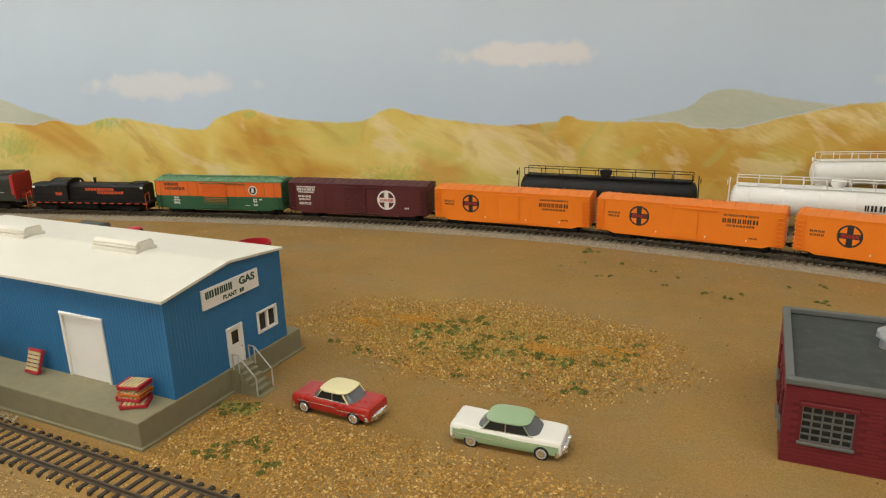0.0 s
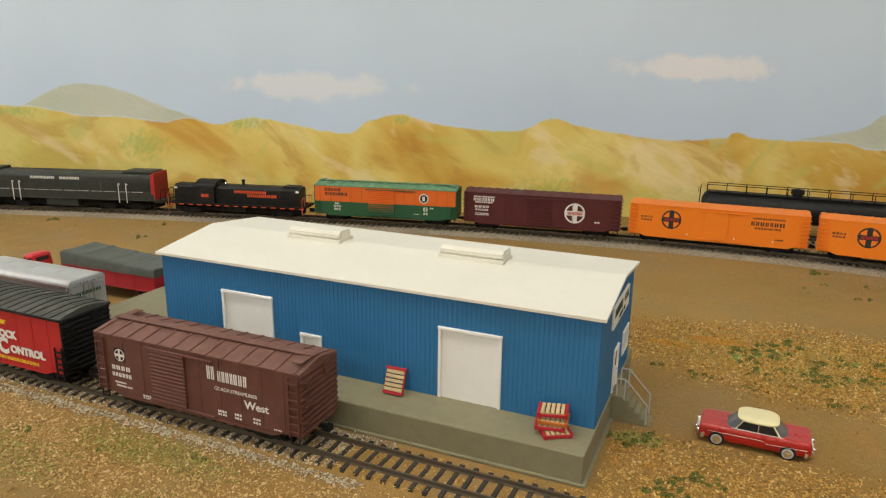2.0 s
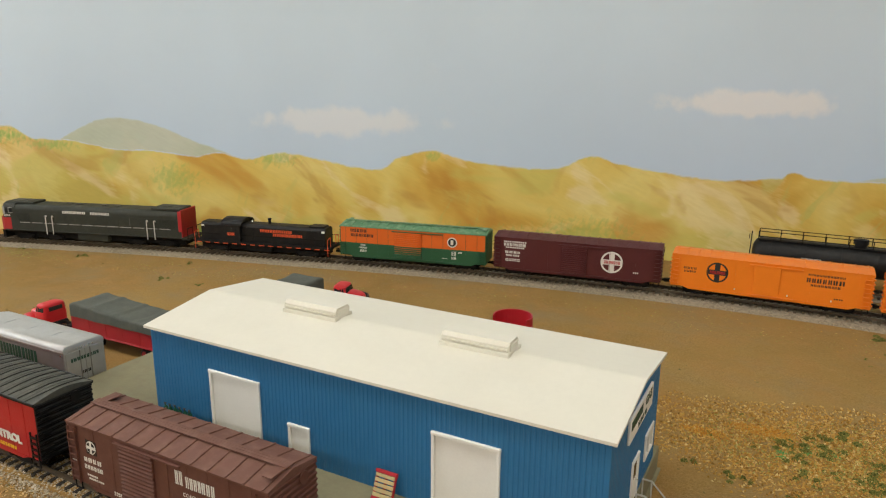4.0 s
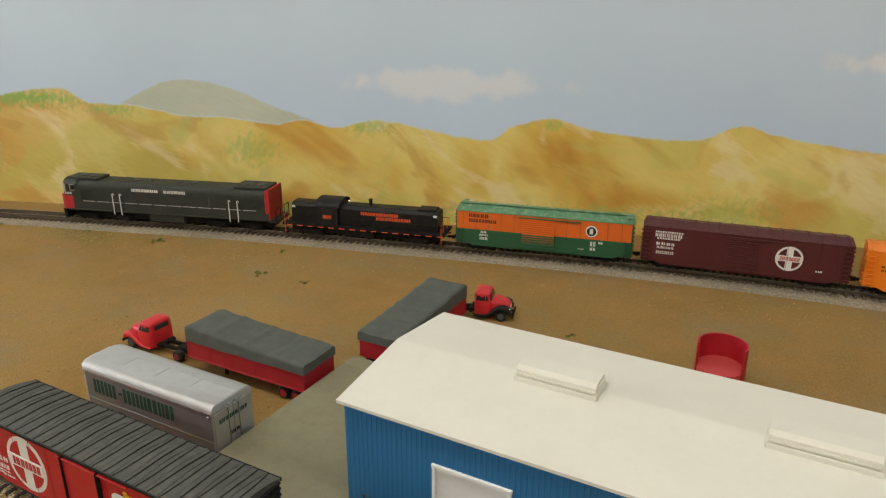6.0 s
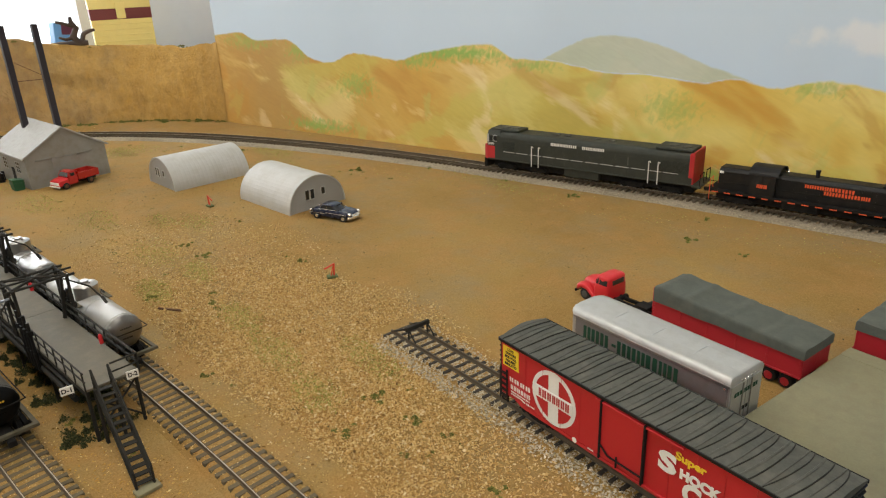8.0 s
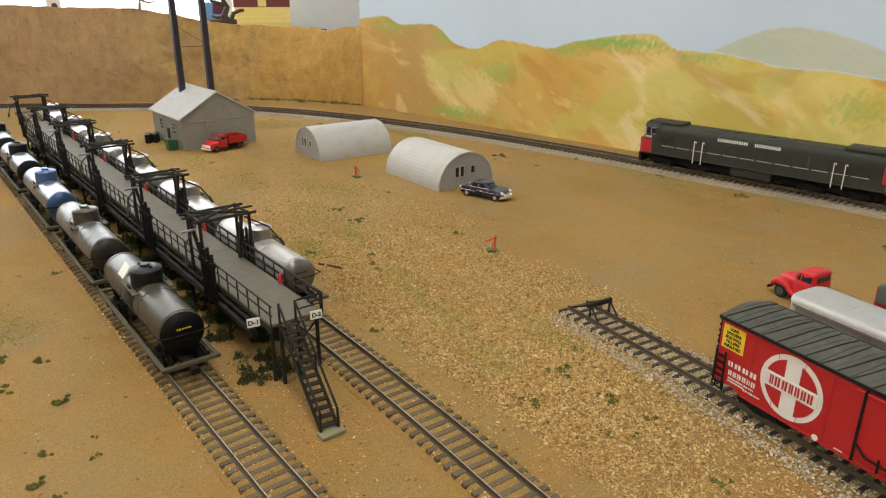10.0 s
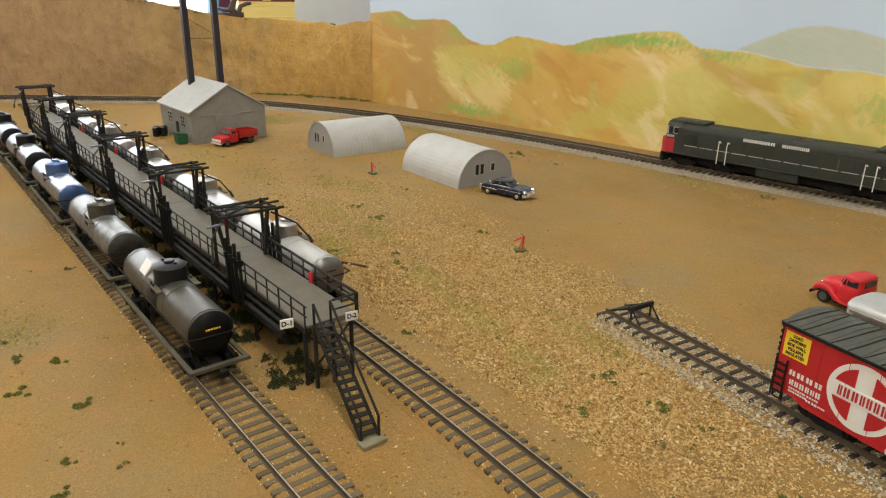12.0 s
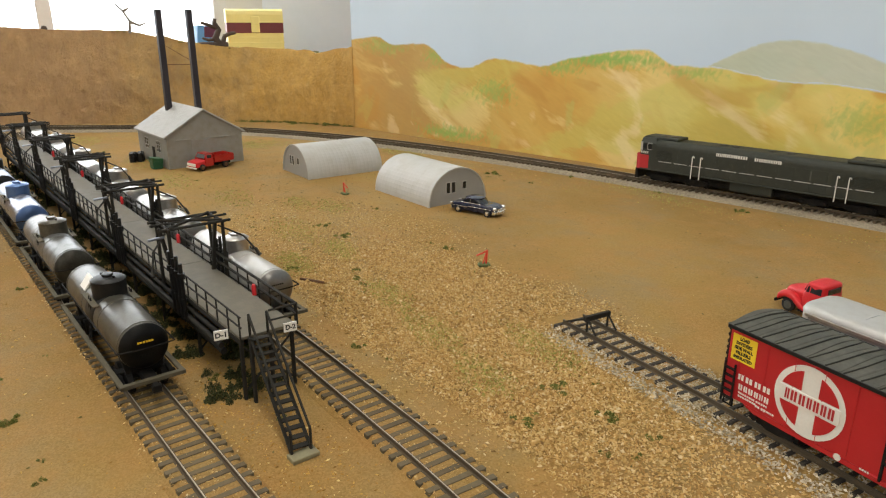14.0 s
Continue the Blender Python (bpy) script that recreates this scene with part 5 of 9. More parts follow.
def bumper():
    t = thing("track_bumper", pose(-0.887, 0.1966, 0.0, 0, 0, 2.5), "dark steel buffer stop at the end of the siding", "buffer stop")
    part("beam", Mesh().box(-0.0012, 0.0012, -0.0102, 0.0102, 0.0128, 0.0160), GREY_RACK, t)
    for s in (-1, 1):
        y = s * 0.0082
        part("strut", Mesh().prism([(-0.0188, 0.0060), (-0.0168, 0.0060), (0.0, 0.0136), (0.0, 0.0152)], y - 0.0007, y + 0.0007, "y"), GREY_RACK, t)
        part("leg", Mesh().box(0.0, 0.0011, y - 0.0006, y + 0.0006, 0.0058, 0.0130), GREY_RACK, t)
        part("brace", Mesh().rod([(0.0008, y, 0.0142), (0.0085, y, 0.0062)], 0.0006), GREY_RACK, t)


bumper()


# ---- road vehicles ----
def wheel(parent, x, y, r=0.0042, wide=0.0032, hub=CHROME, name="wheel", wall=None):
    s = -1 if y < 0 else 1
    w = part(name, Mesh().lathe([(0.0, -wide / 2), (r * 0.8, -wide / 2), (r, -wide / 3), (r, wide / 3), (r * 0.8, wide / 2), (0.0, wide / 2)], 20, "y", (x, y, r)), RUBBER, parent)
    if wall:
        part("whitewall", Mesh().lathe([(r * 0.8, 0.0), (r * 0.78, s * 0.00015), (r * 0.55, s * 0.00015), (r * 0.5, 0.0)], 20, "y", (x, y + s * wide / 2, r)), wall, w)
    part("hubcap", Mesh().lathe([(r * 0.6, 0.0), (r * 0.55, s * 0.0004), (r * 0.4, s * 0.0003), (r * 0.2, s * 0.0006), (0.0, s * 0.0007)], 16, "y", (x, y + s * wide / 2, r)), hub, w)
    return w


def automobile(m, label, paint, roof_paint, low_paint, L, W, glass=GLASS, fins=0.0, trim=True, cab=(-0.22, 0.17), H=0.0158, low=0.0105, bulge=False):
    t = thing("car", m, label, "car")
    h, w = L / 2, W / 2
    keys = [(-1.0, 0.90, 0.0042, low - 0.0026), (-0.985, 0.95, 0.0034, low - 0.0008 + fins), (-0.93, 0.98, 0.0028, low + fins), (-0.62, 1.0, 0.0030, low + fins * 0.5), (-0.42, 1.0, 0.0028, low), (0.2, 1.0, 0.0028, low), (0.5, 0.99, 0.0028, low), (0.8, 0.975, 0.0030, low - 0.0002), (0.95, 0.95, 0.0028, low - 0.0006), (0.985, 0.93, 0.0034, low - 0.0012), (1.0, 0.87, 0.0044, low - 0.0032)]
    if bulge:
        keys = [(-1.0, 0.62, 0.0048, low - 0.0050), (-0.975, 0.80, 0.0038, low - 0.0034), (-0.92, 0.90, 0.0030, low - 0.0019), (-0.75, 0.97, 0.0026, low - 0.0006), (-0.45, 1.0, 0.0026, low), (0.2, 1.0, 0.0026, low), (0.6, 0.98, 0.0026, low - 0.0002), (0.82, 0.94, 0.0028, low - 0.0010), (0.93, 0.86, 0.0032, low - 0.0022), (0.98, 0.74, 0.0038, low - 0.0036), (1.0, 0.58, 0.0048, low - 0.0052)]
    f_at = np.unique(np.r_[np.linspace(-0.94, 0.94, 30), [k[0] for k in keys]])
    stations = [(f, *(float(np.interp(f, [k[0] for k in keys], [k[c] for k in keys])) for c in (1, 2, 3))) for f in f_at]
    SIDE_LINE = ((0.90, 0.0), (0.965, 0.06), (0.99, 0.18), (1.0, 0.38), (1.0, 0.55), (0.99, 0.70), (0.97, 0.82), (0.935, 0.92), (0.88, 0.985), (0.80, 1.0), (0.70, 0.985), (0.5, 0.99), (0.2, 1.0))

    def ring(f, k, zb, zt):
        x, a = f * h, w * k
        half = [(-a * p, zb + (zt - zb) * q) for p, q in SIDE_LINE]
        return [(x, y, z) for y, z in half] + [(x, -y, z) for y, z in half[::-1]]

    part("body", Mesh().loft([ring(*s) for s in stations]), paint, t)
    if low_paint is not None:
        for s in (-1, 1):
            rings = []
            for f, k, zb, zt in stations[2:-2]:
                top = 0.80 - 0.10 * max(0.0, min(1.0, (f + 0.1) / 0.3)) if f > -0.75 else 0.72
                rings.append([(f * h, s * (w * k * p + 0.00025), zb + (zt - zb) * q) for p, q in ((0.965, 0.06), (0.99, 0.18), (1.0, 0.38), (1.0, 0.55), (0.992, top))] + [(f * h, s * w * k * 0.95, zb + (zt - zb) * top), (f * h, s * w * k * 0.94, zb + (zt - zb) * 0.08)])
            part("lower_side", Mesh().loft(rings), low_paint, t, "pale green lower body")
    a, b = cab[0] * L, cab[1] * L
    z0, z1 = low - 0.0004, H

    def cab_ring(x0, x1, k, z):
        out = []
        for q in np.linspace(0, 2 * math.pi, 32, endpoint=False):
            c, s = math.cos(q), math.sin(q)
            out.append(((x0 + x1) / 2 + (x1 - x0) / 2 * math.copysign(abs(c) ** (0.85 if bulge else 0.55), c), w * k * math.copysign(abs(s) ** (0.7 if bulge else 0.5), s), z))
        return out

    part("glazing", Mesh().loft([cab_ring(a, b, 0.87, z0), cab_ring(a + 0.0034, b - 0.0036, 0.84, z0 + (z1 - z0) * 0.5), cab_ring(a + 0.0066, b - 0.0070, 0.80, z1 - 0.0006)]), glass, t, "curved grey windscreen and rear glass")
    slab = [(0.0052, 0.0056, 0.845, -0.0009), (0.0050, 0.0053, 0.855, -0.0003), (0.0060, 0.0064, 0.82, 0.0002), (0.0074, 0.0080, 0.72, 0.0005), (0.0105, 0.0115, 0.45, 0.0009), (0.0135, 0.0145, 0.15, 0.0010)]
    part("roof", Mesh().loft([cab_ring(a + p, b - q, k, z1 + dz) for p, q, k, dz in slab]), roof_paint, t)
    mid, lean = (a + b) / 2 - 0.0005, 0.0018 if bulge else 0.0012
    for s in (-1, 1):
        for p0, p1, q0, q1 in ((a + 0.0038 + lean, a + 0.0072 + lean, mid - 0.0004, mid - 0.0004), (mid + 0.0004, mid + 0.0004, b - 0.0040 - lean, b - 0.0072 - lean)):
            lo, hi = z0 + 0.0008, z1 - 0.0011
            pane = [[(p0, s * w * 0.872, lo), (q0, s * w * 0.872, lo), (q0, s * w * 0.80, lo), (p0, s * w * 0.80, lo)], [(p1, s * w * 0.826, hi), (q1, s * w * 0.826, hi), (q1, s * w * 0.75, hi), (p1, s * w * 0.75, hi)]]
            part("side_window", Mesh().loft(pane, True, False), GLASS, t, "dark side window")
        part("belt_trim", Mesh().rod([(a + 0.003, s * w * 0.885, z0 + 0.0005), (b - 0.003, s * w * 0.885, z0 + 0.0005)], 0.00025), CHROME, t)
        for x0, x1, thick in ((a + 0.0030 + lean, a + 0.0066 + lean, 0.0005), (b - 0.0036 - lean, b - 0.0070 - lean, 0.0003), (mid, mid, 0.0003)):
            part("pillar", Mesh().rod([(x0, s * w * 0.85, z0), (x1, s * w * 0.805, z1 - 0.0008)], thick), roof_paint if x0 != mid else CHROME, t)
    for f in (1, -1):
        x = f * h
        bp = Mesh().loft([[(x + f * 0.0008 - f * 0.0032 * abs(q) ** 3 - f * dx, q * w * 1.02, z) for z, dx in ((0.0030, 0.0008), (0.0034, -0.0006), (0.0056, -0.0006), (0.0062, 0.0008))] for q in np.linspace(-1, 1, 15)])
        part("bumper", bp, CHROME, t, "chrome bumper")
        for q in (-1, 1):
            part("bumper_guard", Mesh().box(*sorted((x, x + f * 0.0022)), *sorted((q * w * 0.40, q * w * 0.56)), 0.0032, 0.0072, 0.0005), CHROME, t)
            lamp = part("headlight" if f > 0 else "tail_light", Mesh().lathe([(0.0012, -f * 0.001), (0.0012, 0.0), (0.0009, f * 0.0006), (0.0, f * 0.0008)], 14, "x", (x - f * 0.0008, q * w * 0.76, low - 0.0027)), HUT if f > 0 else TRUCKRED, t)
            part("lamp_ring", Mesh().lathe([(0.0017, -f * 0.0022), (0.0017, -f * 0.0001), (0.0015, f * 0.0004), (0.0012, f * 0.0003), (0.0012, -f * 0.0008)], 14, "x", (x - f * 0.0008, q * w * 0.76, low - 0.0027)), CHROME, lamp, "chrome lamp ring")
    gr = Mesh()
    for z in (0.0056, 0.0064, 0.0072):
        gr.box(h - 0.0006, h + 0.0003, -w * 0.6, w * 0.6, z, z + 0.0004, 0)
    part("grille", gr.box(h - 0.0012, h - 0.0004, -w * 0.62, w * 0.62, 0.0053, 0.0079, 0), CHROME, t)
    for x in (-0.30 * L, 0.33 * L):
        for s in (-1, 1):
            part("wheel_arch", Mesh().cyl((x, s * (w - 0.002), 0.0038), (x, s * (w + 0.0001), 0.0038), 0.0040, 20), RUBBER, t)
            wheel(t, x, s * (w - 0.0014), 0.0036, 0.0031, CHROME, wall=None if bulge else HUT)
    if trim:
        for s in (-1, 1):
            part("side_trim", Mesh().rod([(-0.46 * L, s * (w + 0.0001), low * 0.66), (-0.10 * L, s * (w + 0.0002), low * 0.60)], 0.0002).rod([(-0.08 * L, s * (w + 0.0002), low * 0.72), (0.42 * L, s * (w - 0.0002), low * 0.68)], 0.0002), CHROME, t)
    return t


automobile(pose(-0.2268, 0.3092, 0, 0, 0, 179), "red two-door sedan with cream roof parked on the straw ground", CARRED, CARCREAM, None, 0.0555, 0.0215, GLASS_GREY, cab=(-0.30, 0.26), H=0.0168, low=0.0112)
automobile(pose(-0.121, 0.3155, 0, 0, 0, 4), "white and pale green sedan with green roof parked on the dirt", CARWHITE, CARGREEN, CARGREEN, 0.0615, 0.0228, GLASS_GREY, fins=0.0010, cab=(-0.27, 0.30), H=0.0172, low=0.0114)
automobile(pose(-1.179, 0.2835, 0, 0, 0, 26), "dark navy sedan with chrome bumper beside the hut", NAVY, NAVY, None, 0.0555, 0.0215, GLASS, cab=(-0.31, 0.22), H=0.0162, low=0.0112, bulge=True)


def cab_over(t, x, red, wings):
    """A round-nosed bonneted tractor cab that faces -x, its rear wall at x."""
    def plan(x0, x1, half, z):
        turns = np.linspace(0, 2 * math.pi, 28, endpoint=False)
        return [((x0 + x1) / 2 + (x1 - x0) / 2 * math.copysign(abs(math.cos(a)) ** 0.36, math.cos(a)), half * math.copysign(abs(math.sin(a)) ** 0.4, math.sin(a)), z) for a in turns]

    def upright(xx, half, z0, z1, p=0.55, y=0.0):
        turns = np.linspace(0, 2 * math.pi, 24, endpoint=False)
        return [(xx, y + half * math.copysign(abs(math.cos(a)) ** p, math.cos(a)), (z0 + z1) / 2 + (z1 - z0) / 2 * math.copysign(abs(math.sin(a)) ** p, math.sin(a))) for a in turns]

    part("cab", Mesh().loft([plan(x - 0.0156, x, 0.0110, 0.0046), plan(x - 0.0158, x, 0.0116, 0.0075), plan(x - 0.0157, x, 0.0117, 0.0135), plan(x - 0.0154, x, 0.0113, 0.0165), plan(x - 0.0146, x - 0.0002, 0.0109, 0.0178),
                             plan(x - 0.0136, x - 0.0004, 0.0103, 0.0222), plan(x - 0.0138, x - 0.0004, 0.0103, 0.0230), plan(x - 0.0130, x - 0.0010, 0.0096, 0.0240), plan(x - 0.0112, x - 0.0020, 0.0078, 0.0247), plan(x - 0.0085, x - 0.0040, 0.0035, 0.0250)]), red, t)
    part("bonnet", Mesh().loft([upright(x + dx, k, 0.0055, zt) for dx, k, zt in ((-0.0145, 0.0092, 0.0182), (-0.0185, 0.0088, 0.0181), (-0.0225, 0.0080, 0.0177), (-0.0262, 0.0069, 0.0168), (-0.0288, 0.0056, 0.0157), (-0.0301, 0.0044, 0.0143), (-0.0308, 0.0026, 0.0124))]), red, t)
    for s in (-1, 1):
        part("fender", Mesh().loft([upright(x + dx, k, lo, hi, 0.7, s * 0.0090) for dx, k, lo, hi in ((-0.0320, 0.0020, 0.0058, 0.0088), (-0.0312, 0.0032, 0.0062, 0.0112), (-0.0295, 0.0038, 0.0078, 0.0130), (-0.0265, 0.0041, 0.0092, 0.0142), (-0.0235, 0.0042, 0.0095, 0.0144), (-0.0205, 0.0041, 0.0090, 0.0136), (-0.0178, 0.0039, 0.0064, 0.0118), (-0.0150, 0.0036, 0.0042, 0.0092), (-0.0110, 0.0033, 0.0036, 0.0060), (-0.0020, 0.0030, 0.0036, 0.0050))]), wings, t)
        for x0, x1, k in ((-0.0128, -0.0104, 0.6), (-0.0097, -0.0024, 0.0)):
            pane = [[(x + x0, s * 0.01105, 0.0178), (x + x1, s * 0.01105, 0.0178), (x + x1, s * 0.0098, 0.0178), (x + x0, s * 0.0098, 0.0178)], [(x + x0 + k * 0.0022, s * 0.01025, 0.0220), (x + x1, s * 0.01025, 0.0220), (x + x1, s * 0.0090, 0.0220), (x + x0 + k * 0.0022, s * 0.0090, 0.0220)]]
            part("side_window", Mesh().loft(pane, True, False), GLASS, t)
        part("headlight", Mesh().lathe([(0.0013, 0.0), (0.0012, -0.0007), (0.0, -0.001)], 12, "x", (x - 0.0306, s * 0.0088, 0.0104)), CHROME, t)
        wheel(t, x - 0.0235, s * 0.0098, 0.0047, 0.003, GREYROOF)
        wheel(t, x + 0.026, s * 0.0092, 0.0046, 0.0052, BRICKRED)
        part("running_board", Mesh().box(x - 0.0155, x - 0.001, *sorted((s * 0.0100, s * 0.0124)), 0.0034, 0.0044), SOOT, t)
    part("windscreen", Mesh().loft([[(x - 0.0152, -0.0086, 0.0178), (x - 0.0152, 0.0086, 0.0178), (x - 0.0140, 0.0086, 0.0178), (x - 0.0140, -0.0086, 0.0178)], [(x - 0.0138, -0.0076, 0.0222), (x - 0.0138, 0.0076, 0.0222), (x - 0.0126, 0.0076, 0.0222), (x - 0.0126, -0.0076, 0.0222)]], True, False), GLASS, t)
    part("rear_window", Mesh().box(x - 0.0008, x + 0.0002, -0.0065, 0.0065, 0.0180, 0.0218), GLASS, t)
    part("bumper", Mesh().box(x - 0.0338, x - 0.0325, -0.0115, 0.0115, 0.0040, 0.0062).box(x - 0.0335, x - 0.029, -0.004, -0.003, 0.0045, 0.0058).box(x - 0.0335, x - 0.029, 0.003, 0.004, 0.0045, 0.0058), SOOT, t)
    part("grille", Mesh().loft([upright(x - 0.0312, 0.0034, 0.0062, 0.0124), upright(x - 0.0302, 0.0036, 0.0060, 0.0130)]), CHROME, t)
    part("chassis", Mesh().box(x - 0.029, x + 0.036, -0.0048, -0.0028, 0.0045, 0.0075).box(x - 0.029, x + 0.036, 0.0028, 0.0048, 0.0045, 0.0075).box(x + 0.020, x + 0.031, -0.0052, 0.0052, 0.0072, 0.0092).cyl((x + 0.003, -0.0075, 0.0065), (x + 0.003, 0.0075, 0.0065), 0.002, 8), SOOT, t)


def tarp_trailer(m, label):
    t = thing("stake_trailer", m, label, "truck trailer", "trailers by the dock")
    L, w = 0.107, 0.0165
    b = Mesh().box(0, L, -w, w, 0.0108, 0.0255, 0.0003)
    for s in (-1, 1):
        for i in range(6):
            x = 0.0015 + (L - 0.003) * i / 5
            b.box(x - 0.0005, x + 0.0005, *sorted((s * w, s * (w + 0.0003))), 0.0108, 0.0255, 0.0001)
        b.box(0, L, *sorted((s * w, s * (w + 0.0007))), 0.0108, 0.0122, 0.0002)
    part("bed", b, TRAILRED, t, "red ribbed trailer bed")
    part("headboard", Mesh().box(-0.0010, 0.0, -w, w, 0.0108, 0.0345, 0.0003), TRAILRED, t)
    rings, n = [], 64
    for i in range(n + 1):
        f = i / n
        x = 0.0004 + (L + 0.0004) * f
        ww = w + 0.0011 + 0.0002 * math.sin(f * 23)
        strap = 0.0006 if i in (15, 16, 17, 32, 33, 34, 48, 49, 50) else 0.0
        zt = 0.0322 + 0.0052 * (1 - f) ** 1.5 - 0.0016 * math.exp(-(f / 0.03) ** 2) - 0.0008 * math.exp(-((1 - f) / 0.015) ** 2) + 0.00025 * math.sin(f * 31) + strap
        low = 0.0246 + 0.0002 * math.sin(f * 17)
        dip = 0.0004 + 0.0003 * math.sin(f * 19)
        half = [(-ww, low), (-ww - strap * 0.4, zt - 0.0026), (-ww * 0.985, zt - 0.0010), (-ww * 0.93, zt - 0.0002), (-ww * 0.8, zt), (-ww * 0.4, zt - dip)]
        rings.append([(x, y, z) for y, z in half] + [(x, 0, zt - dip)] + [(x, -y, z) for y, z in half[::-1]])
    part("tarpaulin", Mesh().loft(rings), TARP, t, "dark grey sagging tarpaulin")
    part("chassis", Mesh().box(0.004, L - 0.002, -0.0055, -0.0035, 0.008, 0.011).box(0.004, L - 0.002, 0.0035, 0.0055, 0.008, 0.011).box(L - 0.001, L + 0.0008, -w, w, 0.0072, 0.009), SOOT, t)
    for x in (L - 0.020, L - 0.0095):
        for s in (-1, 1):
            wheel(t, x, s * 0.0125, 0.0047, 0.006, TRAILRED)
    for s in (-1, 1):
        part("landing_leg", Mesh().box(0.028, 0.030, *sorted((s * 0.008, s * 0.010)), 0.0004, 0.0108), SOOT, t)
    return t


def tractor(m, label, wings=TRUCKRED):
    t = thing("tractor_truck", m, label, "truck", "red tractor trucks")
    cab_over(t, 0.0, TRUCKRED, wings)
    return t


tarp_trailer(pose(-0.794, 0.3525, 0, 0, 0, 0.8), "red trailer under a grey tarpaulin backed to the dock")
tractor(pose(-0.8375, 0.350, 0, 0, 0, 1.5), "bright red bonneted tractor truck coupled to a trailer")
tarp_trailer(pose(-0.6685, 0.505, 0, 0, 0, -90), "red trailer under a grey tarpaulin parked behind the dock")
tractor(pose(-0.653, 0.5265, 0, 0, 0, 195), "bright red bonneted tractor truck with black fenders turned from its trailer", BLACK)


def van_trailer():
    t = thing("van_trailer", pose(-0.7990, 0.272, 0, 0, 0, 0.6), "silver box van trailer with green lettering beside the siding", "truck trailer", "trailers by the dock")
    L, w = 0.1140, 0.0155
    out = [(0.0, -w + 0.006)] + [(0.006 - 0.006 * math.cos(a), -w + 0.006 - 0.006 * math.sin(a)) for a in np.linspace(0.2, math.pi / 2, 6)] + [(L, -w), (L, w)] + [(0.006 - 0.006 * math.cos(a), w - 0.006 + 0.006 * math.sin(a)) for a in np.linspace(math.pi / 2, 0.2, 6)] + [(0.0, w - 0.006)]
    part("body", Mesh().prism(out, 0.0115, 0.0405, "z"), ALU, t)
    mid = (L / 2, 0)
    rings = [[(mid[0] + (x - mid[0]) * kx, y * ky, z) for x, y in out] for kx, ky, z in ((1.004, 1.02, 0.0400), (1.004, 1.02, 0.0415), (0.995, 0.93, 0.0432), (0.985, 0.7, 0.0440), (0.97, 0.3, 0.0443))]
    part("roof", Mesh().loft(rings), VANROOF, t, "pale silver rounded roof")
    for s in (-1, 1):
        part("side_rail", Mesh().box(0.004, L, *sorted((s * w, s * (w + 0.0005))), 0.0115, 0.0135).box(0.006, L, *sorted((s * w, s * (w + 0.0004))), 0.0205, 0.0213).box(0.004, L, *sorted((s * w, s * (w + 0.0006))), 0.0385, 0.040), SILVER, t)
        part("lower_panel", Mesh().box(0.006, L - 0.001, *sorted((s * w, s * (w + 0.00015))), 0.0135, 0.0205, 0), ALU_DARK, t, "dull grey lower side panel")
        part("upper_panel", Mesh().box(0.006, L - 0.001, *sorted((s * w, s * (w + 0.00015))), 0.0213, 0.0385, 0), ALU_DARK, t)
    y = -w - 0.0002
    bars("lettering", LETTER_GREEN, t, 0.0235, 0.0308, 0.0210, 0.0096, 3, y, gap=0.16, seed=5)
    bars("lettering", LETTER_GREEN, t, 0.0375, 0.0310, 0.0035, 0.0018, 1, y, gap=0.1)
    bars("lettering", LETTER_GREEN, t, 0.0620, 0.0308, 0.0440, 0.0096, 6, y, gap=0.16, seed=9)
    bars("lettering", LETTER_BLACK, t, 0.036, 0.0165, 0.006, 0.0016, 3, y)
    for x in (0.030, 0.058, 0.086):
        part("roof_seam", Mesh().loft([[(x - 0.0003, q * w, 0.0441 - 0.0036 * abs(q) ** 3), (x + 0.0003, q * w, 0.0441 - 0.0036 * abs(q) ** 3), (x + 0.0003, q * w, 0.0446 - 0.0036 * abs(q) ** 3), (x - 0.0003, q * w, 0.0446 - 0.0036 * abs(q) ** 3)] for q in np.linspace(-1, 1, 13)]), ALU, t)
    for z in (0.0145, 0.0375):
        for q in (-1, 1):
            part("marker_light", Mesh().lathe([(0.0009, 0.0), (0.0008, q * 0.0006), (0.0, q * 0.0009)], 8, "y", (L - 0.0025, q * (w + 0.0004), z)), CHROME, t)
    for a, b in ((-w + 0.001, -0.0003), (0.0003, w - 0.001)):
        part("rear_door", Mesh().box(L, L + 0.0005, a, b, 0.013, 0.0385), ALU, t)
    for yy in (-0.004, 0.004):
        part("door_bar", Mesh().cyl((L + 0.0009, yy, 0.013), (L + 0.0009, yy, 0.0385), 0.0004, 6), SILVER, t)
    bars("lettering", LETTER_GREEN, t, 0.0, 0.0325, 0.022, 0.0026, 9, L + 0.0006, 1)
    bars("lettering", LETTER_BLACK, t, 0.0, 0.0215, 0.008, 0.0022, 3, L + 0.0006, 1)
    for i in range(5):
        yy = -0.006 + 0.003 * i
        part("marker_light", Mesh().lathe([(0.0007, 0.0), (0.0006, 0.0006), (0.0, 0.0008)], 8, "x", (L + 0.0006, yy, 0.0405)), CHROME, t)
    part("chassis", Mesh().box(0.004, L, -0.0055, -0.0035, 0.0085, 0.0116).box(0.004, L, 0.0035, 0.0055, 0.0085, 0.0116).box(L, L + 0.0022, -w, w, 0.0065, 0.0085), SOOT, t)
    for s in (-1, 1):
        wheel(t, L - 0.013, s * 0.0122, 0.0047, 0.006, SILVER)
        part("landing_leg", Mesh().box(0.026, 0.028, *sorted((s * 0.008, s * 0.010)), 0.0004, 0.0116), SOOT, t)


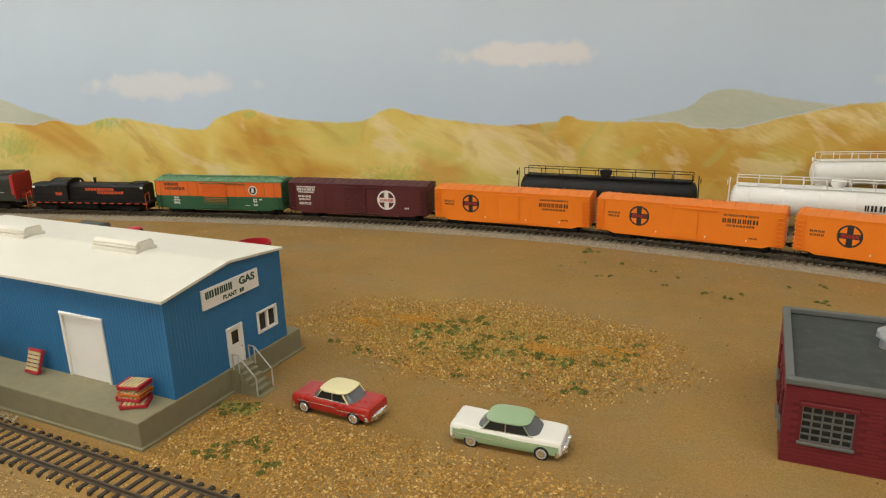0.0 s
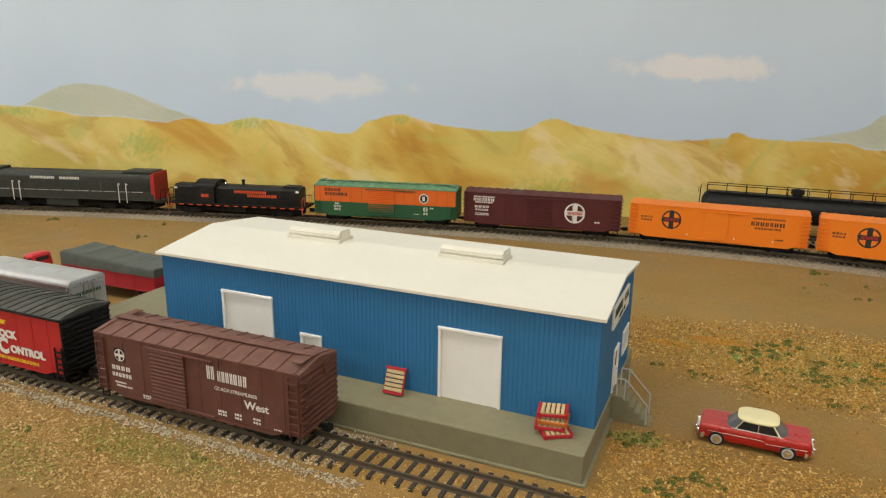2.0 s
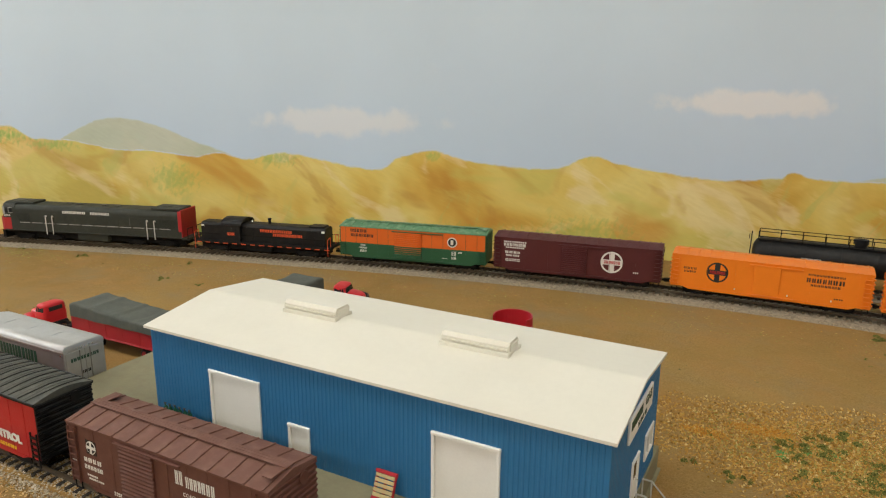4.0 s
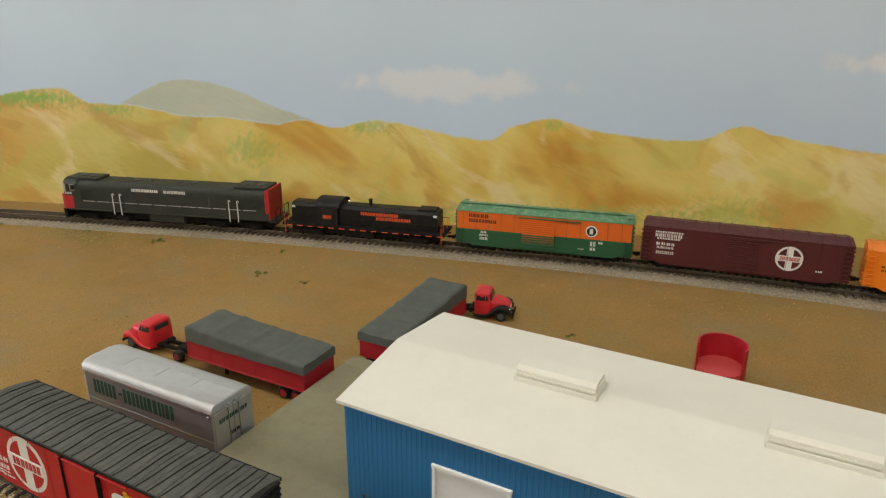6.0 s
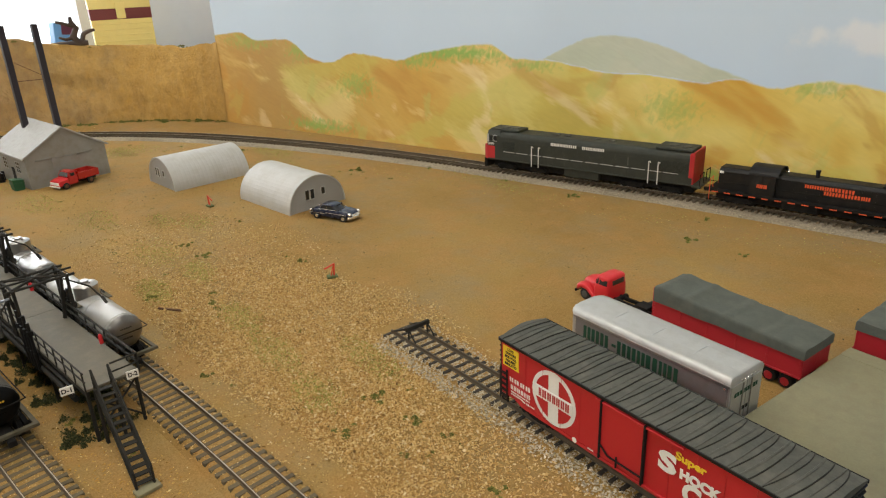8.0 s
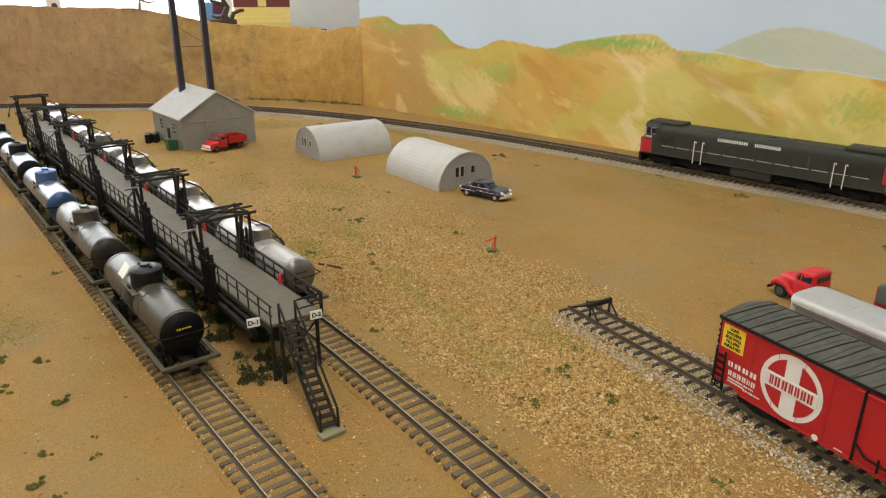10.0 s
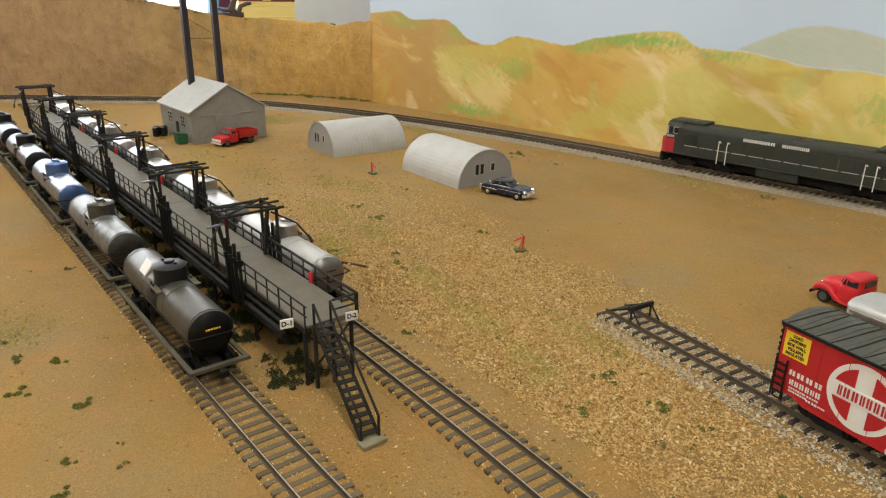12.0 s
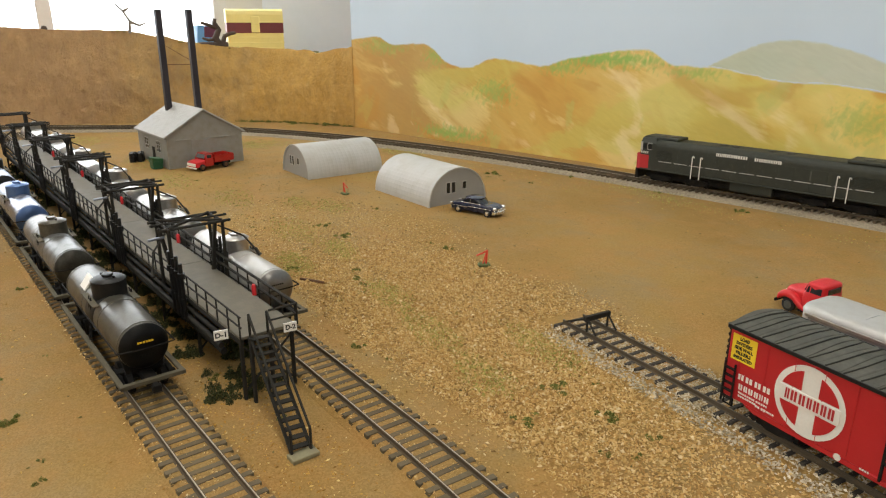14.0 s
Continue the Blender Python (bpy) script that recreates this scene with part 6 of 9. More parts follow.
van_trailer()


def dump_truck():
    t = thing("dump_truck", pose(-1.5425, 0.0835, 0, 0, 0, -66) @ Matrix.Scale(1.04, 4), "small red dump truck with white grille by the shed", "truck")
    h = 0.0275
    part("bonnet", Mesh().loft([[(x, -k, 0.005), (x, -k, zt - 0.0015), (x, -k * 0.7, zt), (x, k * 0.7, zt), (x, k, zt - 0.0015), (x, k, 0.005)] for x, k, zt in ((h - 0.013, 0.0105, 0.0138), (h - 0.006, 0.0105, 0.0132), (h - 0.001, 0.0100, 0.0122), (h, 0.0092, 0.0108))]), TRUCKRED, t)
    part("cab", Mesh().loft([[(x0, -0.0108, 0.005), (x0, -0.0108, 0.0145), (x1, -0.0085, 0.021), (x1, 0.0085, 0.021), (x0, 0.0108, 0.0145), (x0, 0.0108, 0.005)] for x0, x1 in ((h - 0.025, h - 0.0245), (h - 0.0195, h - 0.0195), (h - 0.0125, h - 0.0155))]), CARRED, t)
    part("windscreen", Mesh().loft([[(h - 0.0124, -0.0088, 0.015), (h - 0.0124, 0.0088, 0.015), (h - 0.013, 0.0088, 0.015), (h - 0.013, -0.0088, 0.015)], [(h - 0.0146, -0.0075, 0.0198), (h - 0.0146, 0.0075, 0.0198), (h - 0.0152, 0.0075, 0.0198), (h - 0.0152, -0.0075, 0.0198)]], True, False), GLASS_GREY, t)
    for s in (-1, 1):
        part("side_window", Mesh().box(h - 0.0225, h - 0.0165, *sorted((s * 0.0090, s * 0.0106)), 0.0148, 0.0188), GLASS, t)
    part("grille", Mesh().box(h - 0.0006, h + 0.0006, -0.009, 0.009, 0.0062, 0.0098).box(h, h + 0.0012, -0.0108, 0.0108, 0.0034, 0.0052), WHITE, t, "white grille and bumper")
    bed = Mesh().box(-h, h - 0.0262, -0.0118, 0.0118, 0.0085, 0.0102).box(-h, h - 0.0262, -0.0118, -0.0108, 0.010, 0.0172).box(-h, h - 0.0262, 0.0108, 0.0118, 0.010, 0.0172).box(-h, -h + 0.001, -0.0118, 0.0118, 0.010, 0.0172).box(h - 0.0272, h - 0.0262, -0.0118, 0.0118, 0.010, 0.0195)
    part("dump_bed", bed, CARRED, t)
    part("chassis", Mesh().box(-h + 0.001, h - 0.003, -0.0045, 0.0045, 0.004, 0.0086), SOOT, t)
    for x in (h - 0.0085, -h + 0.0125):
        for s in (-1, 1):
            wheel(t, x, s * 0.0098, 0.0043, 0.0035, RUST)


dump_truck()


# ---- small buildings ----
def quonset(m, label):
    """Half-round hut; its front end is at x = 0 and it runs along -x."""
    t = thing("quonset_hut", m, label, "quonset hut", "quonset huts")
    W, L, H = 0.039, 0.106, 0.0385
    arc = [(W * math.cos(a), H * math.sin(a) ** 0.92 if 0 < a < math.pi else 0.0) for a in np.linspace(0, math.pi, 29)]
    inner = [(y * 0.965, z * 0.965) for y, z in arc]
    rings = []
    for q in range(77):
        x = -L * q / 76
        k = 1.0 + (0.0022 if q % 4 == 2 else 0.0)
        rings.append([(x, y * k, z * k) for y, z in arc] + [(x, y * 0.965, z * 0.965) for y, z in arc[::-1]])
    shell = Mesh().loft(rings, True, False)
    part("shell", shell, HUT, t, "light grey half-round shell")
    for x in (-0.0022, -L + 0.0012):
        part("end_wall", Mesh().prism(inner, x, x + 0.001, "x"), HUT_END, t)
    for y0, y1, z0, z1 in ((-0.0155, -0.0105, 0.012, 0.0232), (-0.0085, -0.0035, 0.012, 0.0232), (0.0065, 0.0115, 0.0145, 0.0222)):
        fr = part("window", Mesh().box(-0.0013, -0.0009, y0, y1, z0, z1, 0), GLASS, t)
        part("window_frame", Mesh().box(-0.0012, -0.0003, y0 - 0.0005, y0, z0, z1).box(-0.0012, -0.0003, y1, y1 + 0.0005, z0, z1).box(-0.0012, -0.0003, y0 - 0.0005, y1 + 0.0005, z1, z1 + 0.0005).box(-0.0012, -0.0003, y0 - 0.0005, y1 + 0.0005, z0 - 0.0006, z0), HUT, fr)
    return t


quonset(pose(-1.2235, 0.2855, 0, 0, 0, 9.5), "light grey quonset hut with dark windows beside a navy car")
quonset(pose(-1.4475, 0.171, 0, 0, 0, -82), "light grey quonset hut with dark windows on the sand")


def shed():
    t = thing("boiler_shed", pose(-1.623, 0.071, 0, 0, 0, 12), "grey gabled shed with two tall dark smokestacks", "shed")
    a, w, e, r = 0.059, 0.052, 0.0435, 0.0740
    for s in (-1, 1):
        part("side_wall", Mesh().box(-a, a, *sorted((s * w, s * (w - 0.0016))), 0, e, 0), SHED, t)
        part("gable_wall", Mesh().prism([(-w + 0.0016, 0), (-w + 0.0016, e), (0, r), (w - 0.0016, e), (w - 0.0016, 0)], *sorted((s * a, s * (a - 0.0016)))), SHED, t)
    part("door_rail", Mesh().box(a + 0.0003, a + 0.0014, -0.040, -0.017, 0.0362, 0.0376).box(a + 0.0003, a + 0.0014, 0.012, 0.034, 0.0362, 0.0376), SHED, t)
    part("sliding_door", Mesh().box(a + 0.0002, a + 0.0009, -0.020, 0.013, 0.0005, 0.0360), SHED, t)
    for s in (-1, 1):
        line = [(-a - 0.003, 0.0)]
        for i in range(24):
            x = -a - 0.002 + (2 * a + 0.004) * i / 23
            line += [(x - 0.0005, 0.0), (x - 0.0003, 0.0004), (x + 0.0003, 0.0004), (x + 0.0005, 0.0)]
        line += [(a + 0.003, 0.0), (a + 0.003, -0.0018), (-a - 0.003, -0.0018)]
        rf = Mesh().loft([[(x, s * (w + 0.004), e - 0.0012 + q) for x, q in line], [(x, 0, r + 0.0018 + q) for x, q in line]], True, False)
        part("roof_slope", rf, SHED_ROOF, t, "light grey corrugated roof")
    for x0, wd, z0, z1 in ((-0.021, 0.0145, 0.0190, 0.0340), (0.0275, 0.0145, 0.0190, 0.0340)):
        win = part("window", Mesh().box(x0 - wd / 2, x0 + wd / 2, -w - 0.0006, -w - 0.0002, z0, z1, 0), GLASS, t)
        fr = Mesh()
        for q in (-1, 0, 1):
            fr.box(x0 + q * wd / 2 - 0.0004, x0 + q * wd / 2 + 0.0004, -w - 0.001, -w - 0.0004, z0, z1, 0)
        for q in (0, 0.33, 0.66, 1):
            z = z0 + (z1 - z0) * q
            fr.box(x0 - wd / 2, x0 + wd / 2, -w - 0.001, -w - 0.0004, z - 0.0003, z + 0.0004, 0)
        part("muntins", fr, SHED_ROOF, win)
    part("door", Mesh().box(-0.0005, 0.0095, -w - 0.0008, -w - 0.0002, 0.0005, 0.0235).box(0.0018, 0.0072, -w - 0.001, -w - 0.0006, 0.013, 0.0205), GREY_RACK, t)
    for x, y in ((-0.035, -0.0125), (-0.0247, 0.0262)):
        st = Mesh()
        zb = r - abs(y) / w * (r - e) - 0.003
        st.prism([(x - 0.0039, y - 0.0039), (x + 0.0039, y - 0.0039), (x + 0.0039, y + 0.0039), (x - 0.0039, y + 0.0039)], zb, 0.2005, "z").box(x - 0.0042, x + 0.0042, y - 0.0042, y + 0.0042, 0.2005, 0.2025, 0.0005)
        part("smokestack", st, STACK, t, "tall dark purple-black smokestack")
    part("stack_brace", Mesh().rod([(-0.035, -0.0125, 0.129), (-0.0247, 0.0262, 0.129)], 0.0005).rod([(-0.035, -0.0125, 0.158), (-0.0247, 0.0262, 0.132)], 0.0004), RUST, t)
    part("eave_post", Mesh().cyl((0.04, 0.03, 0.052), (0.04, 0.03, 0.062), 0.0006, 6), SHED, t)


shed()

bin_ = thing("dumpster", pose(-1.570, 0.0185, 0, 0, 0, 12) @ Matrix.Diagonal((0.9, 1.0, 1.1, 1)), "small dark green waste bin beside the shed", "dumpster")
part("bin", Mesh().prism([(-0.006, 0.0005), (-0.007, 0.0135), (0.007, 0.0115), (0.006, 0.0005)], -0.0075, 0.0075, "x").box(-0.0082, 0.0082, -0.0072, 0.0072, 0.0085, 0.0095), GNGREEN, bin_)
part("lid", Mesh().prism([(-0.0074, 0.0134), (-0.0074, 0.0142), (0.0074, 0.0121), (0.0074, 0.0113)], -0.0078, 0.0078, "x"), GNGREEN, bin_)
for i in range(4):
    d = thing("oil_drum", pose(-1.644 + 0.0105 * (i % 2), -0.0035 + 0.0100 * (i // 2) - 0.002 * (i % 2), 0) @ Matrix.Scale(1.2, 4), "black oil drum standing by the shed", "oil drum", "oil drums")
    part("drum", Mesh().lathe([(0.0, 0.0), (0.0038, 0.0), (0.0038, 0.0033), (0.004, 0.0035), (0.0038, 0.0037), (0.0038, 0.0066), (0.004, 0.0068), (0.0038, 0.007), (0.0038, 0.0102), (0.0035, 0.0102), (0.0035, 0.0099), (0.0, 0.0099)], 16), BLACK, d)
    part("bung", Mesh().cyl((0.0018, 0.001, 0.0098), (0.0018, 0.001, 0.0106), 0.0006, 8), SOOT, d)

tub = thing("red_tub", pose(-0.4495, 0.500, 0), "red half-round open tub with a curved back", "tub")
ang = np.linspace(radians(-25), radians(205), 24)
R = 0.0168
back = Mesh()
out = [(R * math.cos(a), R * math.sin(a)) for a in ang]
inn = [((R - 0.0012) * math.cos(a), (R - 0.0012) * math.sin(a)) for a in ang[::-1]]
back.prism(out + inn, 0.0, 0.034, "z")
part("back", back, TUBRED, tub)
part("seat", Mesh().cyl((0, 0, 0), (0, 0, 0.0165), R - 0.0008, 32), mat("tub_seat_red", (0.5, 0.06, 0.06), 0.6, var=0.08), tub, "paler red seat face")


def brick_building():
    t = thing("brick_building", pose(0.0115, 0.3535, 0, 0, 0, 1.0), "dark red brick building with a flat grey roof", "brick building")
    L, D, H = 0.16, 0.106, 0.0430
    fr = [(0.0080, 0.0310, 0.0130, 0.0322), (0.050, 0.073, 0.0130, 0.0322), (0.094, 0.117, 0.0130, 0.0322)]
    sd = [(0.014, 0.030, 0.0105, 0.0315), (0.045, 0.060, 0.0, 0.0315), (0.075, 0.091, 0.0105, 0.0315)]
    f = Mesh()
    wall_grid(f, 0, L, 0, H, fr, lambda m, a, b, c, d: m.box(a, b, 0, 0.002, c, d, 0))
    part("front_wall", f, MORTAR, t, weld=True)
    s = Mesh()
    wall_grid(s, 0.002, D, 0, H, sd, lambda m, a, b, c, d: m.box(0, 0.002, a, b, c, d, 0))
    part("side_wall", s, MORTAR, t, weld=True)
    part("rear_wall", Mesh().box(0.002, L, D - 0.002, D, 0, H, 0).box(L - 0.002, L, 0.002, D - 0.002, 0, H, 0), MORTAR, t)
    part("flat_roof", Mesh().box(0.002, L - 0.002, 0.002, D - 0.002, 0.0405, 0.0428, 0), ROOFTAR, t, "dark tar flat roof")
    cp = Mesh()
    for x0, x1, y0, y1 in ((-0.001, L + 0.001, -0.001, 0.0032), (-0.001, L + 0.001, D - 0.0032, D + 0.001), (-0.001, 0.0032, 0.0032, D - 0.0032), (L - 0.0032, L + 0.001, 0.0032, D - 0.0032)):
        cp.box(x0, x1, y0, y1, 0.0431, 0.0462, 0.0004)
    part("parapet_coping", cp, COPING, t, "grey parapet coping")
    vent = part("roof_ventilator", Mesh().lathe([(0.004, 0.0425), (0.004, 0.048), (0.0062, 0.049), (0.0058, 0.0525), (0.003, 0.0545), (0.0, 0.055)], 16, "z", (0.0505, 0.066, 0)), ALU, t, "silver mushroom ventilator")
    for n, (a, b, c, d) in enumerate(fr):
        w = part("window", Mesh().box(a, b, 0.0014, 0.0017, c, d, 0), GLASS, t, "many-paned grey steel window")
        m = Mesh()
        for i in range(6):
            x = a + (b - a) * i / 5
            m.box(x - 0.0004, x + 0.0004, 0.0003, 0.0014, c, d, 0)
        for i in range(6):
            z = c + (d - c) * i / 5
            m.box(a, b, 0.0003, 0.0014, z - 0.0004, z + 0.0004, 0)
        part("muntins", m, COPING, w)
        part("sill", Mesh().box(a - 0.0012, b + 0.0012, -0.0014, 0.001, c - 0.0016, c - 0.0001), COPING, w)
        part("lintel", Mesh().box(a - 0.0012, b + 0.0012, -0.0008, 0.001, d + 0.0001, d + 0.0022), BRICKRED, w)
    for n, (a, b, c, d) in enumerate(sd):
        w = part("window" if n != 1 else "door", Mesh().box(0.0014, 0.0017, a, b, c, d, 0), GLASS if n != 1 else COPING, t)
        part("sill" if n != 1 else "threshold", Mesh().box(-0.0014, 0.001, a - 0.0012, b + 0.0012, max(0, c - 0.0016), max(0.0006, c - 0.0001)), COPING, w)
        part("lintel", Mesh().box(-0.0012, 0.001, a - 0.0012, b + 0.0012, d + 0.0001, d + 0.0022), BRICKRED, w)
    # courses of brick, laid in running bond on the two walls in view
    bl, bh = 0.0066, 0.0021
    one = Mesh().box(0, bl - 0.0002, -0.00035, 0.0001, 0, bh - 0.0002, 0).data("brick", BRICKRED)
    rest, count = Mesh(), 0
    rows = int(H / bh)
    for r in range(rows):
        z, x = r * bh + 0.0001, -(r % 2) * bl / 2
        while x < L - 0.001:
            x0, x1 = max(0.0, x), min(L, x + bl - 0.0002)
            if not any(h[0] - 0.0012 < x1 and x0 < h[1] + 0.0012 and h[2] - 0.0016 < z + bh and z < h[3] + 0.0022 for h in fr):
                if x >= 0 and x < 0.07 and count < 150:
                    shared("brick", one, t, pose(x, 0, z))
                    count += 1
                else:
                    rest.box(x0, x1, -0.00035, 0.0001, z, z + bh - 0.0002, 0)
            x += bl
        y = -(r % 2) * bl / 2
        while y < D - 0.001:
            y0, y1 = max(0.0, y), min(D, y + bl - 0.0002)
            if not any(h[0] - 0.0012 < y1 and y0 < h[1] + 0.0012 and h[2] - 0.0016 < z + bh and z < h[3] + 0.0022 for h in sd):
                rest.box(-0.00035, 0.0001, y0, y1, z, z + bh - 0.0002, 0)
            y += bl
    tagged(part("brickwork", rest, BRICKRED, t), kind="stuff")


brick_building()


# ---- loading rack ----
def loading_rack():
    t = thing("loading_rack", RACK, "dark grey tank car loading rack with gantries, pipes and stairs", "loading rack")
    y0, y1, x1, zd = -0.0085, 0.0215, -0.765, 0.036
    n = 6
    for i in range(n):
        a, b = x1 + (0 - x1) * i / n, x1 + (0 - x1) * (i + 1) / n
        part("deck_panel", Mesh().box(a + 0.0002, b - 0.0002, y0, y1, zd - 0.0016, zd, 0.0002), DECK, t, "grey-brown walkway deck")
    for y in (y0 + 0.0008, y1 - 0.0008):
        part("edge_beam", Mesh().box(x1, 0.0, y - 0.0009, y + 0.0009, zd - 0.0046, zd - 0.0017), GREY_RACK, t)
    post = Mesh().box(-0.0009, 0.0009, -0.0009, 0.0009, 0.0, zd - 0.0017, 0.0002).data("post", GREY_RACK)
    cross = Mesh().rod([(0, y0 + 0.001, 0.004), (0, y1 - 0.001, zd - 0.006)], 0.0006).rod([(0, y1 - 0.001, 0.004), (0, y0 + 0.001, zd - 0.006)], 0.0006).data("cross_brace", GREY_RACK)
    for i in range(13):
        x = -0.003 - 0.063 * i
        for y in (y0 + 0.0012, y1 - 0.0012):
            shared("post", post, t, pose(x, y, 0))
        shared("cross_brace", cross, t, pose(x, 0, 0))
    rail_post = Mesh().cyl((0, 0, zd - 0.0015), (0, 0, zd + 0.0118), 0.00048, 6).data("railing_post", GREY_RACK)
    for y in (y0, y1):
        for z in (0.0060, 0.0115):
            part("railing_bar", Mesh().cyl((x1, y, zd + z), (0.002, y, zd + z), 0.00048 if y < 0 else 0.0008, 6), GREY_RACK, t)
        for i in range(53):
            shared("railing_post", rail_post, t, pose(-0.0145 * i, y, 0))
    for k, (y, z, r) in enumerate(((y0 + 0.0005, 0.0275, 0.0013), (y0 - 0.0005, 0.0225, 0.0016), (y0 + 0.002, 0.0165, 0.0018), (y0 + 0.006, 0.020, 0.0016), (y1 + 0.002, 0.0265, 0.0014), (y1 - 0.004, 0.019, 0.0018))):
        part("pipe", Mesh().cyl((x1, y, z), (-0.022 - 0.004 * k, y, z), r, 10), GREY_RACK, t)
    for gx in (-0.092, -0.215, -0.36, -0.50, -0.63, -0.755):
        g = part("gantry", Mesh().cyl((gx - 0.011, y0 - 0.008, 0.0712), (gx - 0.011, y1 + 0.008, 0.0712), 0.0007, 6), GREY_RACK, t, "steel gantry frame")
        for px in (gx, gx - 0.022):
            for py in (y0 - 0.001, y1 + 0.001):
                part("gantry_post", Mesh().cyl((px, py, zd - 0.004), (px, py, 0.0705), 0.0011, 8), GREY_RACK, g)
        top = [((gx, y0 - 0.006, 0.0705), (gx, y1 + 0.006, 0.0705)), ((gx - 0.022, y0 - 0.006, 0.0705), (gx - 0.022, y1 + 0.006, 0.0705)), ((gx + 0.002, y0 - 0.001, 0.0705), (gx - 0.024, y0 - 0.001, 0.0705)), ((gx + 0.002, y1 + 0.001, 0.0705), (gx - 0.024, y1 + 0.001, 0.0705)),
               ((gx, y0 - 0.001, 0.0712), (gx - 0.022, y1 + 0.001, 0.0712)), ((gx, y1 + 0.001, 0.0712), (gx - 0.022, y0 - 0.001, 0.0712))]
        for p, q in top:
            part("top_bar", Mesh().cyl(p, q, 0.0009, 6), GREY_RACK, g)
        for s, ye in ((-1, y0), (1, y1)):
            for k in range(4):
                x = gx - 0.002 - 0.0062 * k + (0.02 if s < 0 else -0.002)
                v = Mesh().cyl((x, ye + s * 0.0022, 0.020), (x, ye + s * 0.0022, 0.055 + 0.003 * (k % 2)), 0.0011, 8)
                v.cyl((x, ye + s * 0.0022, 0.046), (x, ye + s * 0.0022, 0.0495), 0.0021, 8).cyl((x, ye + s * 0.0022, 0.030), (x, ye + s * 0.0022, 0.034), 0.0015, 8)
                part("valve_pipe", v, BLACK, g)
            arm = Mesh().rod([(gx - 0.008, ye + s * 0.001, 0.066), (gx + 0.004, ye + s * 0.012, 0.060), (gx + 0.014, ye + s * 0.016, 0.0515)], 0.0006, 8)
            arm.cyl((gx + 0.012, ye + s * 0.0155, 0.0535), (gx + 0.0155, ye + s * 0.0165, 0.0495), 0.0010, 8)
            part("loading_arm", arm, GREY_RACK, g)
            part("drop_plate", Mesh().rod([(gx - 0.015, ye + s * 0.002, 0.068), (gx - 0.012, ye - s * 0.003, zd + 0.001)], 0.0014, 4), GREY_RACK, g)
        part("swing_arm_end", Mesh().cyl((gx + 0.001, y0 - 0.013, 0.0665), (gx + 0.001, y0 - 0.004, 0.067), 0.0008, 8), STEEL, g, "bare metal arm end")
    for x in (-0.045, -0.17, -0.31, -0.45, -0.59):
        part("fire_extinguisher", Mesh().lathe([(0.0, zd + 0.002), (0.0012, zd + 0.002), (0.0013, zd + 0.0072), (0.0008, zd + 0.0083), (0.0, zd + 0.0085)], 10, "z", (x, y1 - 0.0022, 0)), TRUCKRED, t, "small red fire extinguisher")
    # stairs
    a, b = Vector((0.002, 0.0005, zd)), Vector((0.0585, -0.008, 0.0022))
    side = Vector((0.15, 0.99, 0)).normalized() * 0.0045
    for s in (-1, 1):
        part("stair_stringer", Mesh().rod([a + side * s, b + side * s], 0.0010, 4), GREY_RACK, t)
        up = Vector((0, 0, 0.0118))
        part("stair_handrail", Mesh().rod([a + side * s - Vector((0, 0, 0.0)), a + side * s + up, b + side * s + up * 0.9, b + side * s], 0.0007).rod([(a + side * s + b + side * s) / 2, (a + side * s + b + side * s) / 2 + up], 0.0005), GREY_RACK, t)
        part("stair_post", Mesh().box(a.x - 0.001 + 0.001, a.x + 0.002, a.y + side.y * s * 1.15 - 0.0009, a.y + side.y * s * 1.15 + 0.0009, 0, zd), GREY_RACK, t)
    for i in range(14):
        c = a.lerp(b, (i + 0.4) / 14)
        tr = Mesh()
        tr.xf = Matrix.Translation(c) @ pose(0, 0, 0, 0, 0, -8.5)
        part("stair_tread", tr.box(-0.0017, 0.0017, -0.0044, 0.0044, -0.0004, 0.0003, 0.0001), GREY_RACK, t)
    part("stair_footing", Mesh().box(0.0565, 0.0635, -0.0145, -0.0015, 0, 0.0022), CONCRETE, t, "concrete stair footing")
    part("end_railing", Mesh().rod([(0.002, 0.0065, zd + 0.0115), (0.002, y1, zd + 0.0115), (0.002, y1, zd)], 0.0006).rod([(0.002, 0.0065, zd + 0.006), (0.002, y1, zd + 0.006)], 0.0005), GREY_RACK, t)
    for x, y, txt, z, turn in ((-0.004, -0.0165, "D-1", 0.0385, 78), (0.004, 0.0165, "D-2", 0.0365, 82)):
        sg = part("sign", Mesh().box(-0.0034, 0.0034, -0.0004, 0.0004, -0.0025, 0.0025, 0.0001), WHITE, t, "small white sign with black lettering", pose(x, y, z, 0, 0, turn))
        words("lettering", txt, 0.0036, LETTER_BLACK, sg, 0, 0, -0.00045, width=0.0052, bold=0.00012)


loading_rack()


